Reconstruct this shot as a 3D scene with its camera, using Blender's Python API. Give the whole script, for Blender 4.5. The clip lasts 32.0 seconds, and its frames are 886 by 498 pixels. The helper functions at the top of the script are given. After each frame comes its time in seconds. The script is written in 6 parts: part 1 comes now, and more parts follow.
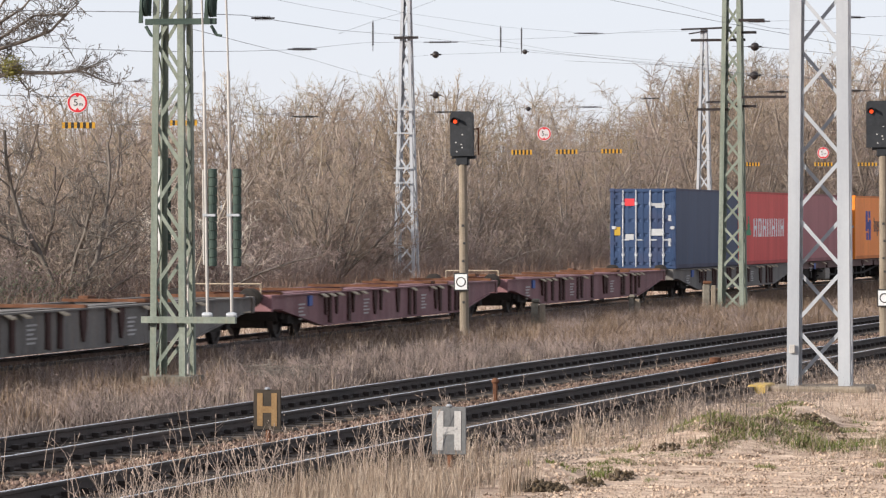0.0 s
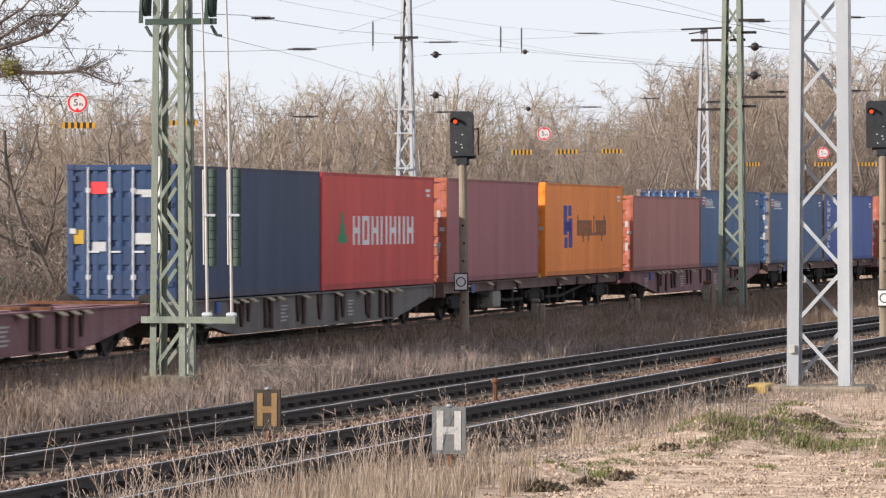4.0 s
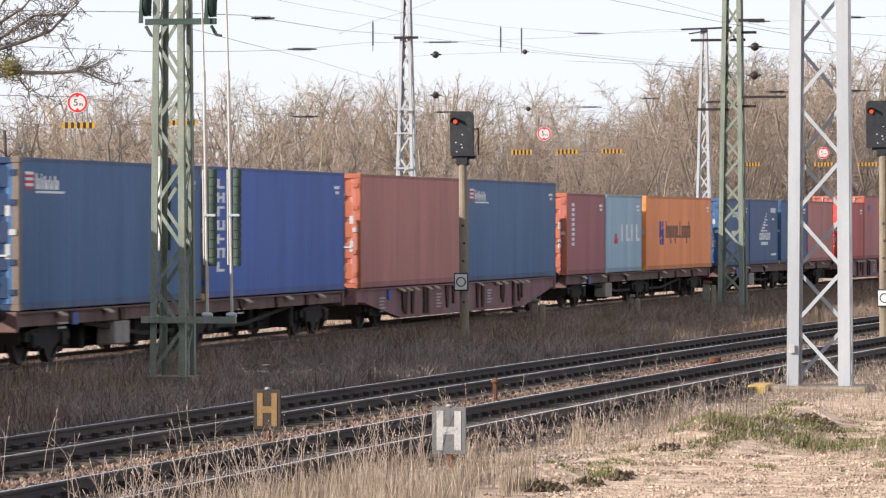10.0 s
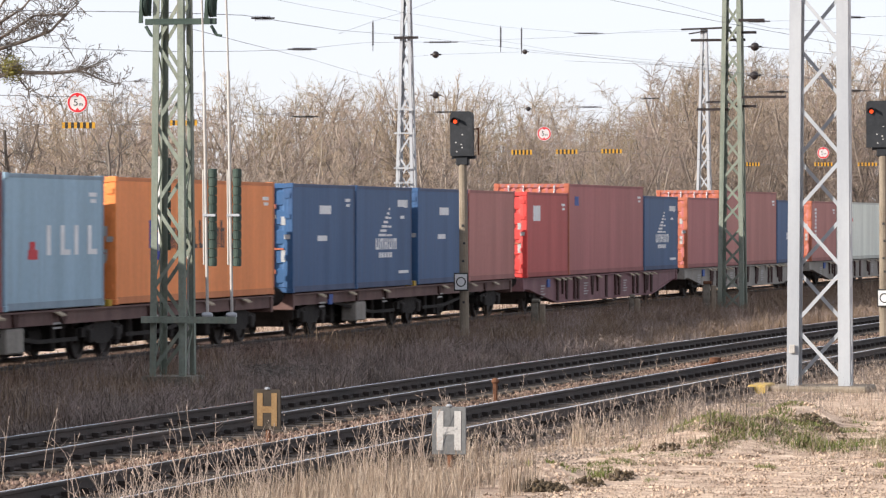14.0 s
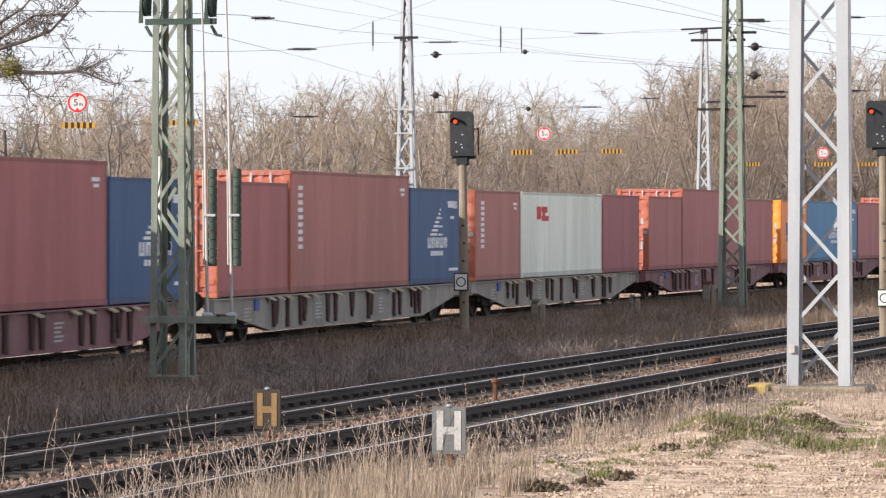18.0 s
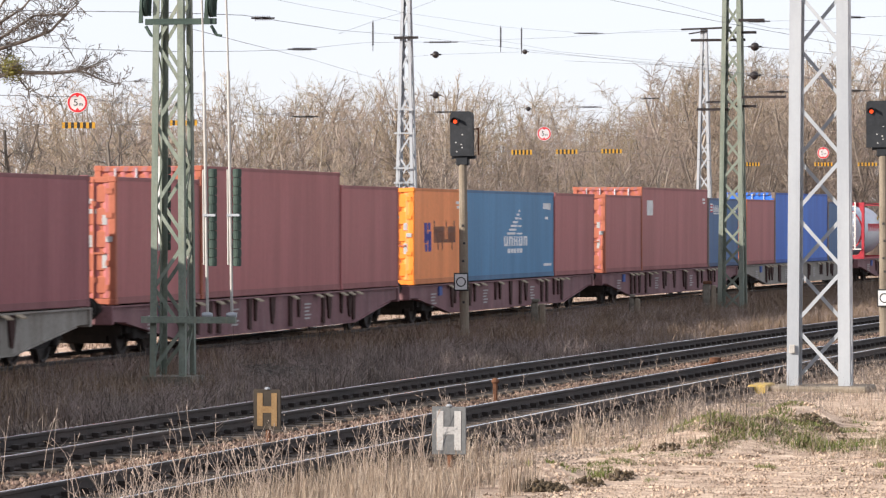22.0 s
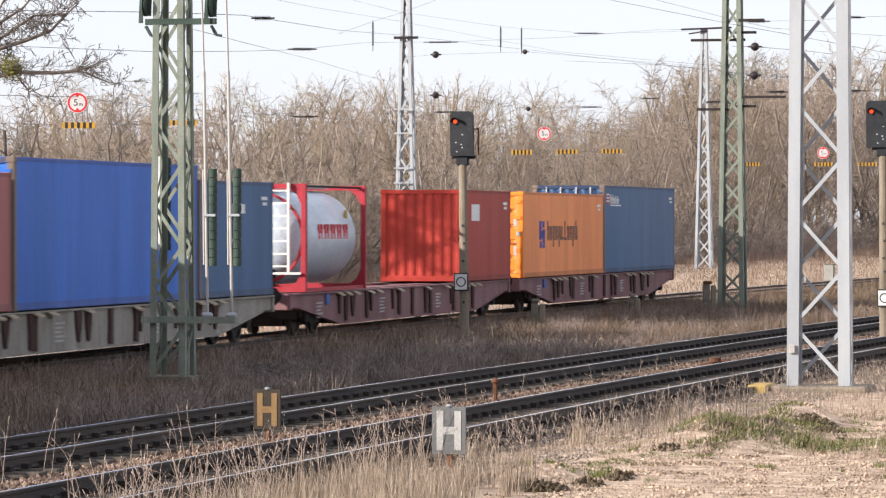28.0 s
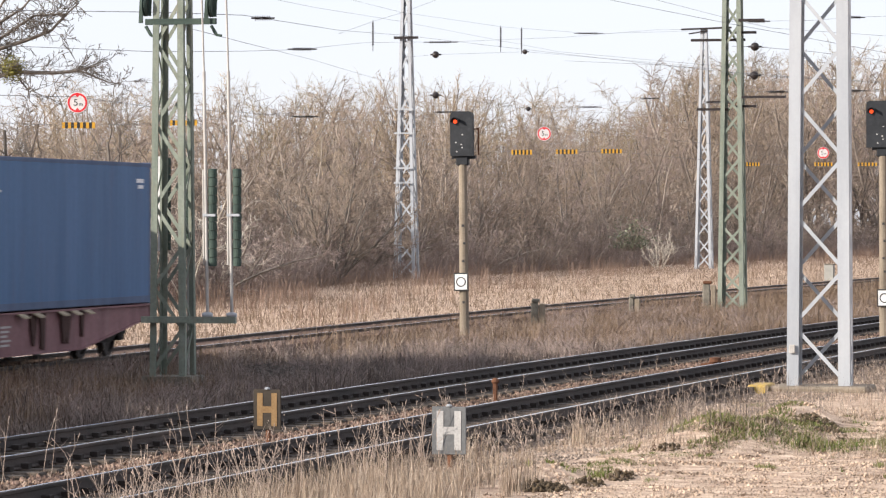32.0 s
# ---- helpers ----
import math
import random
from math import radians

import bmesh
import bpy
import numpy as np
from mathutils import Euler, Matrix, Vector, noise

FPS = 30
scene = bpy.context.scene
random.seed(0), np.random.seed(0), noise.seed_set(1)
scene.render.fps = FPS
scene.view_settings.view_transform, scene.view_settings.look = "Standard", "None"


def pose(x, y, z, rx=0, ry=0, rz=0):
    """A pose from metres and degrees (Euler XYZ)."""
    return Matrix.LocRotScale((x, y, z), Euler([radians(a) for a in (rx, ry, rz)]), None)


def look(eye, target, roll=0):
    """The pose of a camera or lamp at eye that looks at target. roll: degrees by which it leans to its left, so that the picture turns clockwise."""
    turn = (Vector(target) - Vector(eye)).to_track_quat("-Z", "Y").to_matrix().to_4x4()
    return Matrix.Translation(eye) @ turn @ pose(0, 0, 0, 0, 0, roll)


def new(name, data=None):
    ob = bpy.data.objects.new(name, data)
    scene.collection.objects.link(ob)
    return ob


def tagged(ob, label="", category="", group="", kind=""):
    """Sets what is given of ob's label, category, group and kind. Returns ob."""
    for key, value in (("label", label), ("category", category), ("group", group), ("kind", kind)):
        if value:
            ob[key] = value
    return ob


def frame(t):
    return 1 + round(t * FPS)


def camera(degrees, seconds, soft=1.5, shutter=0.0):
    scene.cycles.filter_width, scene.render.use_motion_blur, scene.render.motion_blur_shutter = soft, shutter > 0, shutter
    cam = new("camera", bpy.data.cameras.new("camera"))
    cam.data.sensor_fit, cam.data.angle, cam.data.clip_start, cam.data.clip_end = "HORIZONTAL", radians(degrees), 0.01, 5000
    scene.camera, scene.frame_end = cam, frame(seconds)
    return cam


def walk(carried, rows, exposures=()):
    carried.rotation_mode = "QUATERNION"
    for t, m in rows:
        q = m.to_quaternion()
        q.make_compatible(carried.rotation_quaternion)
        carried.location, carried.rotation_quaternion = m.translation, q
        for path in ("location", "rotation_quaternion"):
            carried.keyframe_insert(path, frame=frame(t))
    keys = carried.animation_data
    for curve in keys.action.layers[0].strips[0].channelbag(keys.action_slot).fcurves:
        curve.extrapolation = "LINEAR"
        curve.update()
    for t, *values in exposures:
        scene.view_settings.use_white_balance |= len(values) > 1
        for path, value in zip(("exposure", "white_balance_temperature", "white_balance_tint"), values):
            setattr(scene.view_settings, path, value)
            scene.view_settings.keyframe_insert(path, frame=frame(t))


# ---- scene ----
EYE_Z = 2.70
TRACK_X, BEND_Y, BEND = -25.42, 100.0, 0.000350828


def main_x(y):
    """The main line's centre: straight, then a gentle bend to the right."""
    d = min(max(0.0, y - BEND_Y), 170.0)
    return TRACK_X + BEND * d * d + 2 * BEND * d * max(0.0, y - BEND_Y - 170.0)


def main_turn(y):
    return math.atan(2 * BEND * min(max(0.0, y - BEND_Y), 170.0))


def side_x(y, a, b, c):
    d = max(0.0, min(y, 190.0) - 45)
    return a + b * (y - 45) + c * d * d + (2 * c * d * (y - 190) if y > 190 else 0.0)


def second_x(y):
    return side_x(y, -16.5, 0.025, 0.00025)


def third_x(y):
    return side_x(y, -12.8, 0.027, 0.0003)


cam = camera(12.579, 32.0, 1.25, 0.35)
STAND = pose(0, 0, EYE_Z) @ pose(0, 0, 0, 90 - 0.3724, 0, 12.7157)
walk(cam, [(0.0, STAND), (32.0, STAND)], [(0.0, 0.59, 6500, 11), (3.0, 0.61, 6500, 11), (7.0, 0.79, 6500, 11), (32.0, 0.79, 6500, 11)])

# ---- light ----
SUN_FROM = Vector((-7.2, -5.4, 3.65)).normalized()
world = bpy.data.worlds.new("winter_sky")
scene.world = world
world.use_nodes = True
wn, wl = world.node_tree.nodes, world.node_tree.links
sky = wn.new("ShaderNodeTexSky")
sky.sky_type = "NISHITA"
sky.sun_disc = False
sky.sun_elevation = math.asin(SUN_FROM.z)
sky.sun_rotation = math.atan2(SUN_FROM.x, SUN_FROM.y)
sky.air_density, sky.dust_density, sky.ozone_density = 1.0, 0.6, 1.2
haze = wn.new("ShaderNodeMix")
haze.data_type = "RGBA"
haze.inputs[0].default_value = 0.85
haze.inputs[7].default_value = (5.75, 6.0, 6.7, 1)
wl.new(sky.outputs[0], haze.inputs[6])
wl.new(haze.outputs[2], wn["Background"].inputs[0])
wn["Background"].inputs[1].default_value = 0.096
sun_data = bpy.data.lights.new("sun", "SUN")
sun_data.energy, sun_data.angle, sun_data.color = 5.0, radians(0.6), (1.0, 0.92, 0.82)
sun_lamp = new("sun", sun_data)
sun_lamp.matrix_world = look(SUN_FROM * 100, (0, 0, 0))


# ---- materials ----
def shader(name, rough=0.7, metal=0.0, spec=0.3):
    m = bpy.data.materials.new(name)
    m.use_nodes = True
    b = m.node_tree.nodes["Principled BSDF"]
    b.inputs["Roughness"].default_value = rough
    b.inputs["Metallic"].default_value = metal
    b.inputs["Specular IOR Level"].default_value = spec
    return m, m.node_tree.nodes, m.node_tree.links, b


def rgb(c):
    return (c[0], c[1], c[2], 1.0)


def ramp_node(nodes, stops):
    r = nodes.new("ShaderNodeValToRGB")
    el = r.color_ramp.elements
    while len(el) < len(stops):
        el.new(0.5)
    for e, (p, c) in zip(el, stops):
        e.position, e.color = p, rgb(c)
    return r


def noise_node(nodes, links, scale, detail=5.0, stretch=(1, 1, 1), coord="Object", rough=0.6):
    tc = nodes.new("ShaderNodeTexCoord")
    mp = nodes.new("ShaderNodeMapping")
    mp.inputs["Scale"].default_value = stretch
    n = nodes.new("ShaderNodeTexNoise")
    n.inputs["Scale"].default_value, n.inputs["Detail"].default_value, n.inputs["Roughness"].default_value = scale, detail, rough
    links.new(tc.outputs[coord], mp.inputs[0])
    links.new(mp.outputs[0], n.inputs["Vector"])
    return n


def mix_node(nodes, links, fac, a, b, mode="MIX"):
    m = nodes.new("ShaderNodeMix")
    m.data_type, m.blend_type = "RGBA", mode
    for value, socket in ((fac, m.inputs[0]), (a, m.inputs[6]), (b, m.inputs[7])):
        if hasattr(value, "is_linked"):
            links.new(value, socket)
        else:
            socket.default_value = value
    return m.outputs[2]


def surface(name, c1, c2, scale=3.0, rough=0.7, metal=0.0, bump=0.3, stretch=(1, 1, 1), fine=40.0, dirt=None, dirt_amount=0.4, island=0.0, per_object=0.0, spec=0.3, coord="Object", grain=0.8):
    """A material that varies at two scales between c1 and c2, with optional dirt patches."""
    m, nodes, links, b = shader(name, rough, metal, spec)
    big = noise_node(nodes, links, scale, 6.0, stretch, coord)
    small = noise_node(nodes, links, fine, 3.0, (1, 1, 1), coord)
    r = ramp_node(nodes, [(0.3, c1), (0.7, c2)])
    links.new(big.outputs[0], r.inputs[0])
    speck = ramp_node(nodes, [(0.25, (0.72, 0.72, 0.72)), (0.75, (1.15, 1.15, 1.15))])
    links.new(small.outputs[0], speck.inputs[0])
    out = mix_node(nodes, links, grain, r.outputs[0], speck.outputs[0], "MULTIPLY")
    if dirt:
        spots = noise_node(nodes, links, scale * 2.3, 8.0, stretch, coord, 0.7)
        mask = ramp_node(nodes, [(0.52, (0, 0, 0)), (0.72, (dirt_amount,) * 3)])
        links.new(spots.outputs[0], mask.inputs[0])
        out = mix_node(nodes, links, mask.outputs[0], out, rgb(dirt))
    if island or per_object:
        src = nodes.new("ShaderNodeNewGeometry").outputs["Random Per Island"] if island else nodes.new("ShaderNodeObjectInfo").outputs["Random"]
        k = island or per_object
        v = ramp_node(nodes, [(0.0, (1 - k,) * 3), (1.0, (1 + k,) * 3)])
        links.new(src, v.inputs[0])
        out = mix_node(nodes, links, 1.0, out, v.outputs[0], "MULTIPLY")
    links.new(out, b.inputs["Base Color"])
    if bump:
        bp = nodes.new("ShaderNodeBump")
        bp.inputs["Strength"].default_value, bp.inputs["Distance"].default_value = bump, 0.02
        links.new(small.outputs[0], bp.inputs["Height"])
        links.new(bp.outputs[0], b.inputs["Normal"])
    return m


def paint(name, c, rough=0.5, wear=(0.16, 0.07, 0.04), amount=0.14):
    """Weathered container or wagon paint: chalky patches, run-down streaks, rust specks."""
    lo = tuple(v * 0.82 for v in c)
    hi = tuple(min(0.9, v * 1.12 + 0.012) for v in c)
    return surface(name, lo, hi, 0.7, rough, 0.0, 0.08, (0.5, 1.6, 0.25), 9.0, wear, amount, grain=0.3, spec=0.12)


def plain(name, c, rough=0.6, metal=0.0, amount=0.12):
    return surface(name, tuple(v * (1 - amount) for v in c), tuple(v * (1 + amount) for v in c), 2.0, rough, metal, 0.15)


# ---- mesh tools ----
class Shape:
    """Collects boxes, rods and sheets, then becomes one mesh."""

    def __init__(self):
        self.v, self.f = [], []

    def add(self, verts, faces):
        n = len(self.v)
        self.v += [tuple(p) for p in verts]
        self.f += [tuple(i + n for i in q) for q in faces]
        return self

    def box(self, x0, x1, y0, y1, z0, z1):
        return self.add([(x0, y0, z0), (x1, y0, z0), (x1, y1, z0), (x0, y1, z0), (x0, y0, z1), (x1, y0, z1), (x1, y1, z1), (x0, y1, z1)],
                        [(3, 2, 1, 0), (4, 5, 6, 7), (0, 1, 5, 4), (1, 2, 6, 5), (2, 3, 7, 6), (3, 0, 4, 7)])

    def chamfer(self, x0, x1, y0, y1, z0, z1, e=0.01):
        """A box with its edges taken off."""
        bm = bmesh.new()
        bmesh.ops.create_cube(bm, size=1.0)
        for p in bm.verts:
            p.co = ((x0 + x1) / 2 + p.co.x * (x1 - x0), (y0 + y1) / 2 + p.co.y * (y1 - y0), (z0 + z1) / 2 + p.co.z * (z1 - z0))
        bmesh.ops.bevel(bm, geom=bm.edges[:], offset=e, segments=1, affect="EDGES")
        bm.verts.index_update()
        self.add([p.co[:] for p in bm.verts], [[p.index for p in q.verts] for q in bm.faces])
        bm.free()
        return self

    def rod(self, a, b, r, n=6, r2=None, caps=True):
        a, b = Vector(a), Vector(b)
        r2 = r if r2 is None else r2
        d = (b - a).normalized()
        s = d.cross(Vector((0, 0, 1)) if abs(d.z) < 0.9 else Vector((1, 0, 0))).normalized()
        t = d.cross(s)
        vs = []
        for p, q in ((a, r), (b, r2)):
            vs += [p + (s * math.cos(2 * math.pi * i / n) + t * math.sin(2 * math.pi * i / n)) * q for i in range(n)]
        fs = [(i, (i + 1) % n, n + (i + 1) % n, n + i) for i in range(n)]
        if caps:
            fs += [tuple(range(n - 1, -1, -1)), tuple(range(n, 2 * n))]
        return self.add(vs, fs)

    def bar(self, a, b, w, h, up=(0, 0, 1)):
        """A flat bar of width w and height h between two points."""
        a, b = Vector(a), Vector(b)
        d = (b - a).normalized()
        s = d.cross(Vector(up))
        if s.length < 1e-4:
            s = d.cross(Vector((1, 0, 0)))
        s.normalize()
        t = s.cross(d)
        vs = []
        for p in (a, b):
            vs += [p + s * (w / 2 * i) + t * (h / 2 * j) for i, j in ((-1, -1), (1, -1), (1, 1), (-1, 1))]
        return self.add(vs, [(3, 2, 1, 0), (4, 5, 6, 7), (0, 1, 5, 4), (1, 2, 6, 5), (2, 3, 7, 6), (3, 0, 4, 7)])

    def lathe(self, profile, n=16, axis="z", centre=(0, 0, 0)):
        """Turns (radius, height) pairs round an axis."""
        vs, fs = [], []
        for r, h in profile:
            for i in range(n):
                c, s = r * math.cos(2 * math.pi * i / n), r * math.sin(2 * math.pi * i / n)
                p = {"z": (c, s, h), "x": (h, c, s), "y": (c, h, s)}[axis]
                vs.append((p[0] + centre[0], p[1] + centre[1], p[2] + centre[2]))
        for k in range(len(profile) - 1):
            fs += [(k * n + i, k * n + (i + 1) % n, (k + 1) * n + (i + 1) % n, (k + 1) * n + i) for i in range(n)]
        fs += [tuple(range(n)), tuple((len(profile) - 1) * n + i for i in range(n - 1, -1, -1))]
        return self.add(vs, fs)

    def sweep(self, outline, x0, x1, axis="x"):
        """A closed outline in the (y, z) plane, carried from x0 to x1."""
        n = len(outline)
        vs = [(x, p, q) for x in (x0, x1) for p, q in outline]
        return self.add(vs, [tuple(range(n - 1, -1, -1)), tuple(range(n, 2 * n))] + [(i, (i + 1) % n, n + (i + 1) % n, n + i) for i in range(n)])

    def mesh(self, name, material, smooth=False):
        me = bpy.data.meshes.new(name)
        me.from_pydata(self.v, [], self.f)
        if isinstance(material, bpy.types.Material):
            me.materials.append(material)
        bm = bmesh.new()
        bm.from_mesh(me)
        bmesh.ops.recalc_face_normals(bm, faces=bm.faces)
        bm.to_mesh(me)
        bm.free()
        if smooth:
            me.polygons.foreach_set("use_smooth", [True] * len(me.polygons))
        return me


def part(name, shape, material, parent, label="", smooth=False, at=None, kind=""):
    """One mesh object under a thing or a part; a Shape, or a mesh that is shared."""
    me = shape if isinstance(shape, bpy.types.Mesh) else shape.mesh(name, material, smooth)
    ob = new(name, me)
    ob.parent = parent
    if at is not None:
        ob.matrix_basis = at
    return tagged(ob, label, kind=kind)


def thing(name, label, category, group="", kind="", at=None):
    ob = new(name)
    ob.empty_display_size = 0.2
    if at is not None:
        ob.matrix_basis = at
    return tagged(ob, label, category, group, kind)


def bulk_mesh(name, verts, tris, material, quads=False):
    """A mesh from arrays, for what cannot be counted."""
    me = bpy.data.meshes.new(name)
    k = 4 if quads else 3
    me.vertices.add(len(verts))
    me.vertices.foreach_set("co", np.asarray(verts, np.float32).ravel())
    me.loops.add(len(tris) * k)
    me.loops.foreach_set("vertex_index", np.asarray(tris, np.int32).ravel())
    me.polygons.add(len(tris))
    me.polygons.foreach_set("loop_start", np.arange(0, len(tris) * k, k, dtype=np.int32))
    me.materials.append(material)
    me.update(calc_edges=True)
    return me

# ---- palette ----
BALLAST = surface("ballast_stone", (0.080, 0.050, 0.039), (0.225, 0.155, 0.122), 1.2, 0.95, 0, 0.5, (1, 1, 1), 22.0, island=0.6)
BALLAST_BED = surface("ballast_bed", (0.060, 0.036, 0.027), (0.165, 0.102, 0.076), 11.0, 0.95, 0, 1.0, (1, 1, 1), 26.0)
GRAVEL_BED = surface("gravel_bed", (0.088, 0.064, 0.051), (0.264, 0.204, 0.164), 11.0, 0.95, 0, 1.0, (1, 1, 1), 26.0)
VERGE_SHADE_SOIL = surface("verge_shade_soil", (0.07, 0.052, 0.042), (0.16, 0.12, 0.095), 2.2, 0.97, 0, 0.8, (1, 1, 1), 20.0)
MAIN_SLEEPER = surface("gravelly_sleeper", (0.075, 0.052, 0.042), (0.17, 0.12, 0.095), 2.5, 0.95, 0, 0.5, (6, 1, 1), 30.0, per_object=0.3)
PEBBLE = surface("path_pebble", (0.20, 0.145, 0.105), (0.50, 0.40, 0.31), 1.2, 0.95, 0, 0.3, (1, 1, 1), 22.0, island=0.5)
GRAVEL = surface("shoulder_gravel", (0.145, 0.108, 0.086), (0.35, 0.285, 0.235), 1.2, 0.95, 0, 0.4, (1, 1, 1), 22.0, island=0.6)
PALE_SLEEPER = surface("pale_sleeper", (0.029, 0.022, 0.018), (0.084, 0.066, 0.053), 2.5, 0.9, 0, 0.5, (6, 1, 1), 30.0, per_object=0.6)
PALE_LETTER = surface("worn_white_letter", (0.288, 0.284, 0.280), (0.376, 0.372, 0.364), 5.0, 0.7, 0, 0.1)
CABINET_GREY = surface("cabinet_grey", (0.240, 0.240, 0.224), (0.320, 0.320, 0.296), 2.0, 0.7, 0, 0.1)
EARTH = surface("dry_earth", (0.25, 0.165, 0.118), (0.72, 0.555, 0.42), 3.4, 0.97, 0, 1.0, (1, 1, 1), 26.0, (0.13, 0.095, 0.062), 0.7)
SLEEPER = surface("weathered_sleeper", (0.036, 0.029, 0.024), (0.096, 0.076, 0.060), 2.5, 0.9, 0, 0.5, (6, 1, 1), 30.0, per_object=0.3)
RAIL_SIDE = surface("rail_web_rust", (0.040, 0.035, 0.034), (0.092, 0.070, 0.061), 1.5, 0.7, 0.2, 0.3, (1, 0.3, 1), 30.0)
RAIL_TOP = surface("polished_rail_head", (0.60, 0.60, 0.62), (0.78, 0.78, 0.80), 0.6, 0.22, 0.9, 0.05, (3, 0.1, 1), 30.0)
FASTEN = plain("rail_fastening_iron", (0.035, 0.028, 0.025), 0.8, 0.3)
GALV = surface("galvanised_steel", (0.28, 0.298, 0.325), (0.385, 0.405, 0.43), 0.8, 0.6, 0.1, 0.0, (2, 2, 0.4), 20.0, grain=0.15)
GREEN_STEEL = surface("green_mast_paint", (0.115, 0.142, 0.115), (0.23, 0.255, 0.215), 1.2, 0.75, 0.0, 0.2, (3, 3, 0.6), 18.0, (0.24, 0.20, 0.13), 0.4)
GREEN_DARK = surface("dark_green_iron", (0.030, 0.048, 0.042), (0.065, 0.095, 0.078), 2.0, 0.8, 0.1, 0.2)
CONCRETE = surface("pole_concrete", (0.160, 0.132, 0.100), (0.264, 0.220, 0.168), 1.8, 0.9, 0, 0.4, (2, 2, 0.5), 25.0, (0.13, 0.09, 0.06), 0.5)
GREY_CONC = surface("grey_concrete", (0.120, 0.108, 0.088), (0.232, 0.212, 0.176), 3.0, 0.92, 0, 0.5, (1, 1, 1), 25.0, (0.08, 0.065, 0.045), 0.6)
YELLOW_PAINT = surface("worn_yellow_paint", (0.336, 0.232, 0.064), (0.480, 0.336, 0.104), 4.0, 0.8, 0, 0.3, (1, 1, 1), 25.0, (0.35, 0.30, 0.22), 0.6)
BLACK = surface("signal_black", (0.009, 0.011, 0.014), (0.020, 0.023, 0.028), 3.0, 0.6, 0, 0.1, (1, 1, 1), 20.0, (0.10, 0.11, 0.13), 0.15)
WHITE = plain("board_white", (0.62, 0.62, 0.62), 0.6, 0, 0.03)
DARK = plain("board_black", (0.03, 0.03, 0.03), 0.6)
SIGN_RED = plain("sign_red", (0.62, 0.03, 0.04), 0.5)
SIGN_YELLOW = plain("sign_yellow", (0.52, 0.29, 0.03), 0.5)
BOARD_GREY = surface("board_grey_enamel", (0.080, 0.084, 0.088), (0.136, 0.140, 0.144), 4.0, 0.7, 0, 0.1)
BOARD_BROWN = surface("faded_brown_enamel", (0.026, 0.021, 0.016), (0.048, 0.036, 0.026), 4.0, 0.8, 0, 0.1)
FADED_CREAM = surface("faded_cream_letter", (0.165, 0.098, 0.042), (0.235, 0.148, 0.070), 5.0, 0.8, 0, 0.1)
WIRE = plain("contact_wire", (0.11, 0.115, 0.125), 0.6, 0.3)
INSUL = plain("brown_insulator", (0.025, 0.02, 0.02), 0.35)
ROD_WHITE = surface("whitened_rod", (0.320, 0.304, 0.288), (0.448, 0.432, 0.408), 2.0, 0.6, 0.1, 0.1)
RUST = surface("rusty_iron", (0.080, 0.036, 0.020), (0.160, 0.072, 0.040), 5.0, 0.9, 0.1, 0.4)
WHEEL = surface("wheel_steel", (0.030, 0.026, 0.024), (0.065, 0.055, 0.05), 3.0, 0.7, 0.4, 0.2)
BOGIE = surface("bogie_grime", (0.013, 0.011, 0.010), (0.032, 0.027, 0.024), 3.0, 0.9, 0.0, 0.3)
WAGON_MAROON = surface("wagon_maroon", (0.135, 0.062, 0.068), (0.245, 0.126, 0.136), 0.8, 0.7, 0, 0.15, (0.5, 2, 0.4), 12.0, (0.24, 0.19, 0.18), 0.4)
WAGON_GREY = surface("wagon_grey_beige", (0.20, 0.182, 0.16), (0.335, 0.312, 0.28), 0.8, 0.75, 0, 0.15, (0.5, 2, 0.4), 12.0, (0.10, 0.065, 0.05), 0.65)
WAGON_DARK = surface("wagon_dark_grey", (0.095, 0.088, 0.084), (0.18, 0.168, 0.155), 0.8, 0.75, 0, 0.15, (0.5, 2, 0.4), 12.0, (0.20, 0.13, 0.09), 0.4)
WAGON_BROWN = surface("wagon_brown", (0.085, 0.046, 0.043), (0.16, 0.094, 0.083), 0.8, 0.75, 0, 0.15, (0.5, 2, 0.4), 12.0, (0.17, 0.14, 0.12), 0.35)
STAIN = surface("rust_grime", (0.035, 0.016, 0.014), (0.07, 0.035, 0.03), 3.0, 0.9, 0, 0.2)
LUG = surface("pale_lug", (0.272, 0.224, 0.160), (0.416, 0.352, 0.264), 5.0, 0.8, 0, 0.2)
MARK = plain("stencil_white", (0.38, 0.37, 0.36), 0.7)
BLUE_BOX = plain("blue_plate", (0.05, 0.10, 0.32), 0.6)

COLOURS = {
    "navy": (0.022, 0.045, 0.102), "slate": (0.044, 0.116, 0.244), "cobalt": (0.041, 0.106, 0.360), "royal": (0.034, 0.144, 0.540), "weathered": (0.17, 0.135, 0.115), "red": (0.56, 0.056, 0.052), "dull_red": (0.40, 0.075, 0.072), "salmon": (0.36, 0.115, 0.07),
    "maroon": (0.360, 0.121, 0.121), "brick": (0.377, 0.146, 0.129), "plum": (0.298, 0.099, 0.111), "orange": (0.840, 0.240, 0.035), "rust_orange": (0.800, 0.265, 0.085),
    "sky": (0.284, 0.420, 0.525), "teal": (0.066, 0.212, 0.385), "white": (0.70, 0.735, 0.655), "scarlet": (0.33, 0.032, 0.022), "ink": (0.035, 0.092, 0.202),
}
PAINTS = {k: paint("container_paint_" + k, c) for k, c in COLOURS.items()}
DUSTY = {k: paint("dusty_rail_" + k, tuple(0.62 * v + 0.38 * d for v, d in zip(c, (0.17, 0.14, 0.135))), 0.8) for k, c in COLOURS.items()}
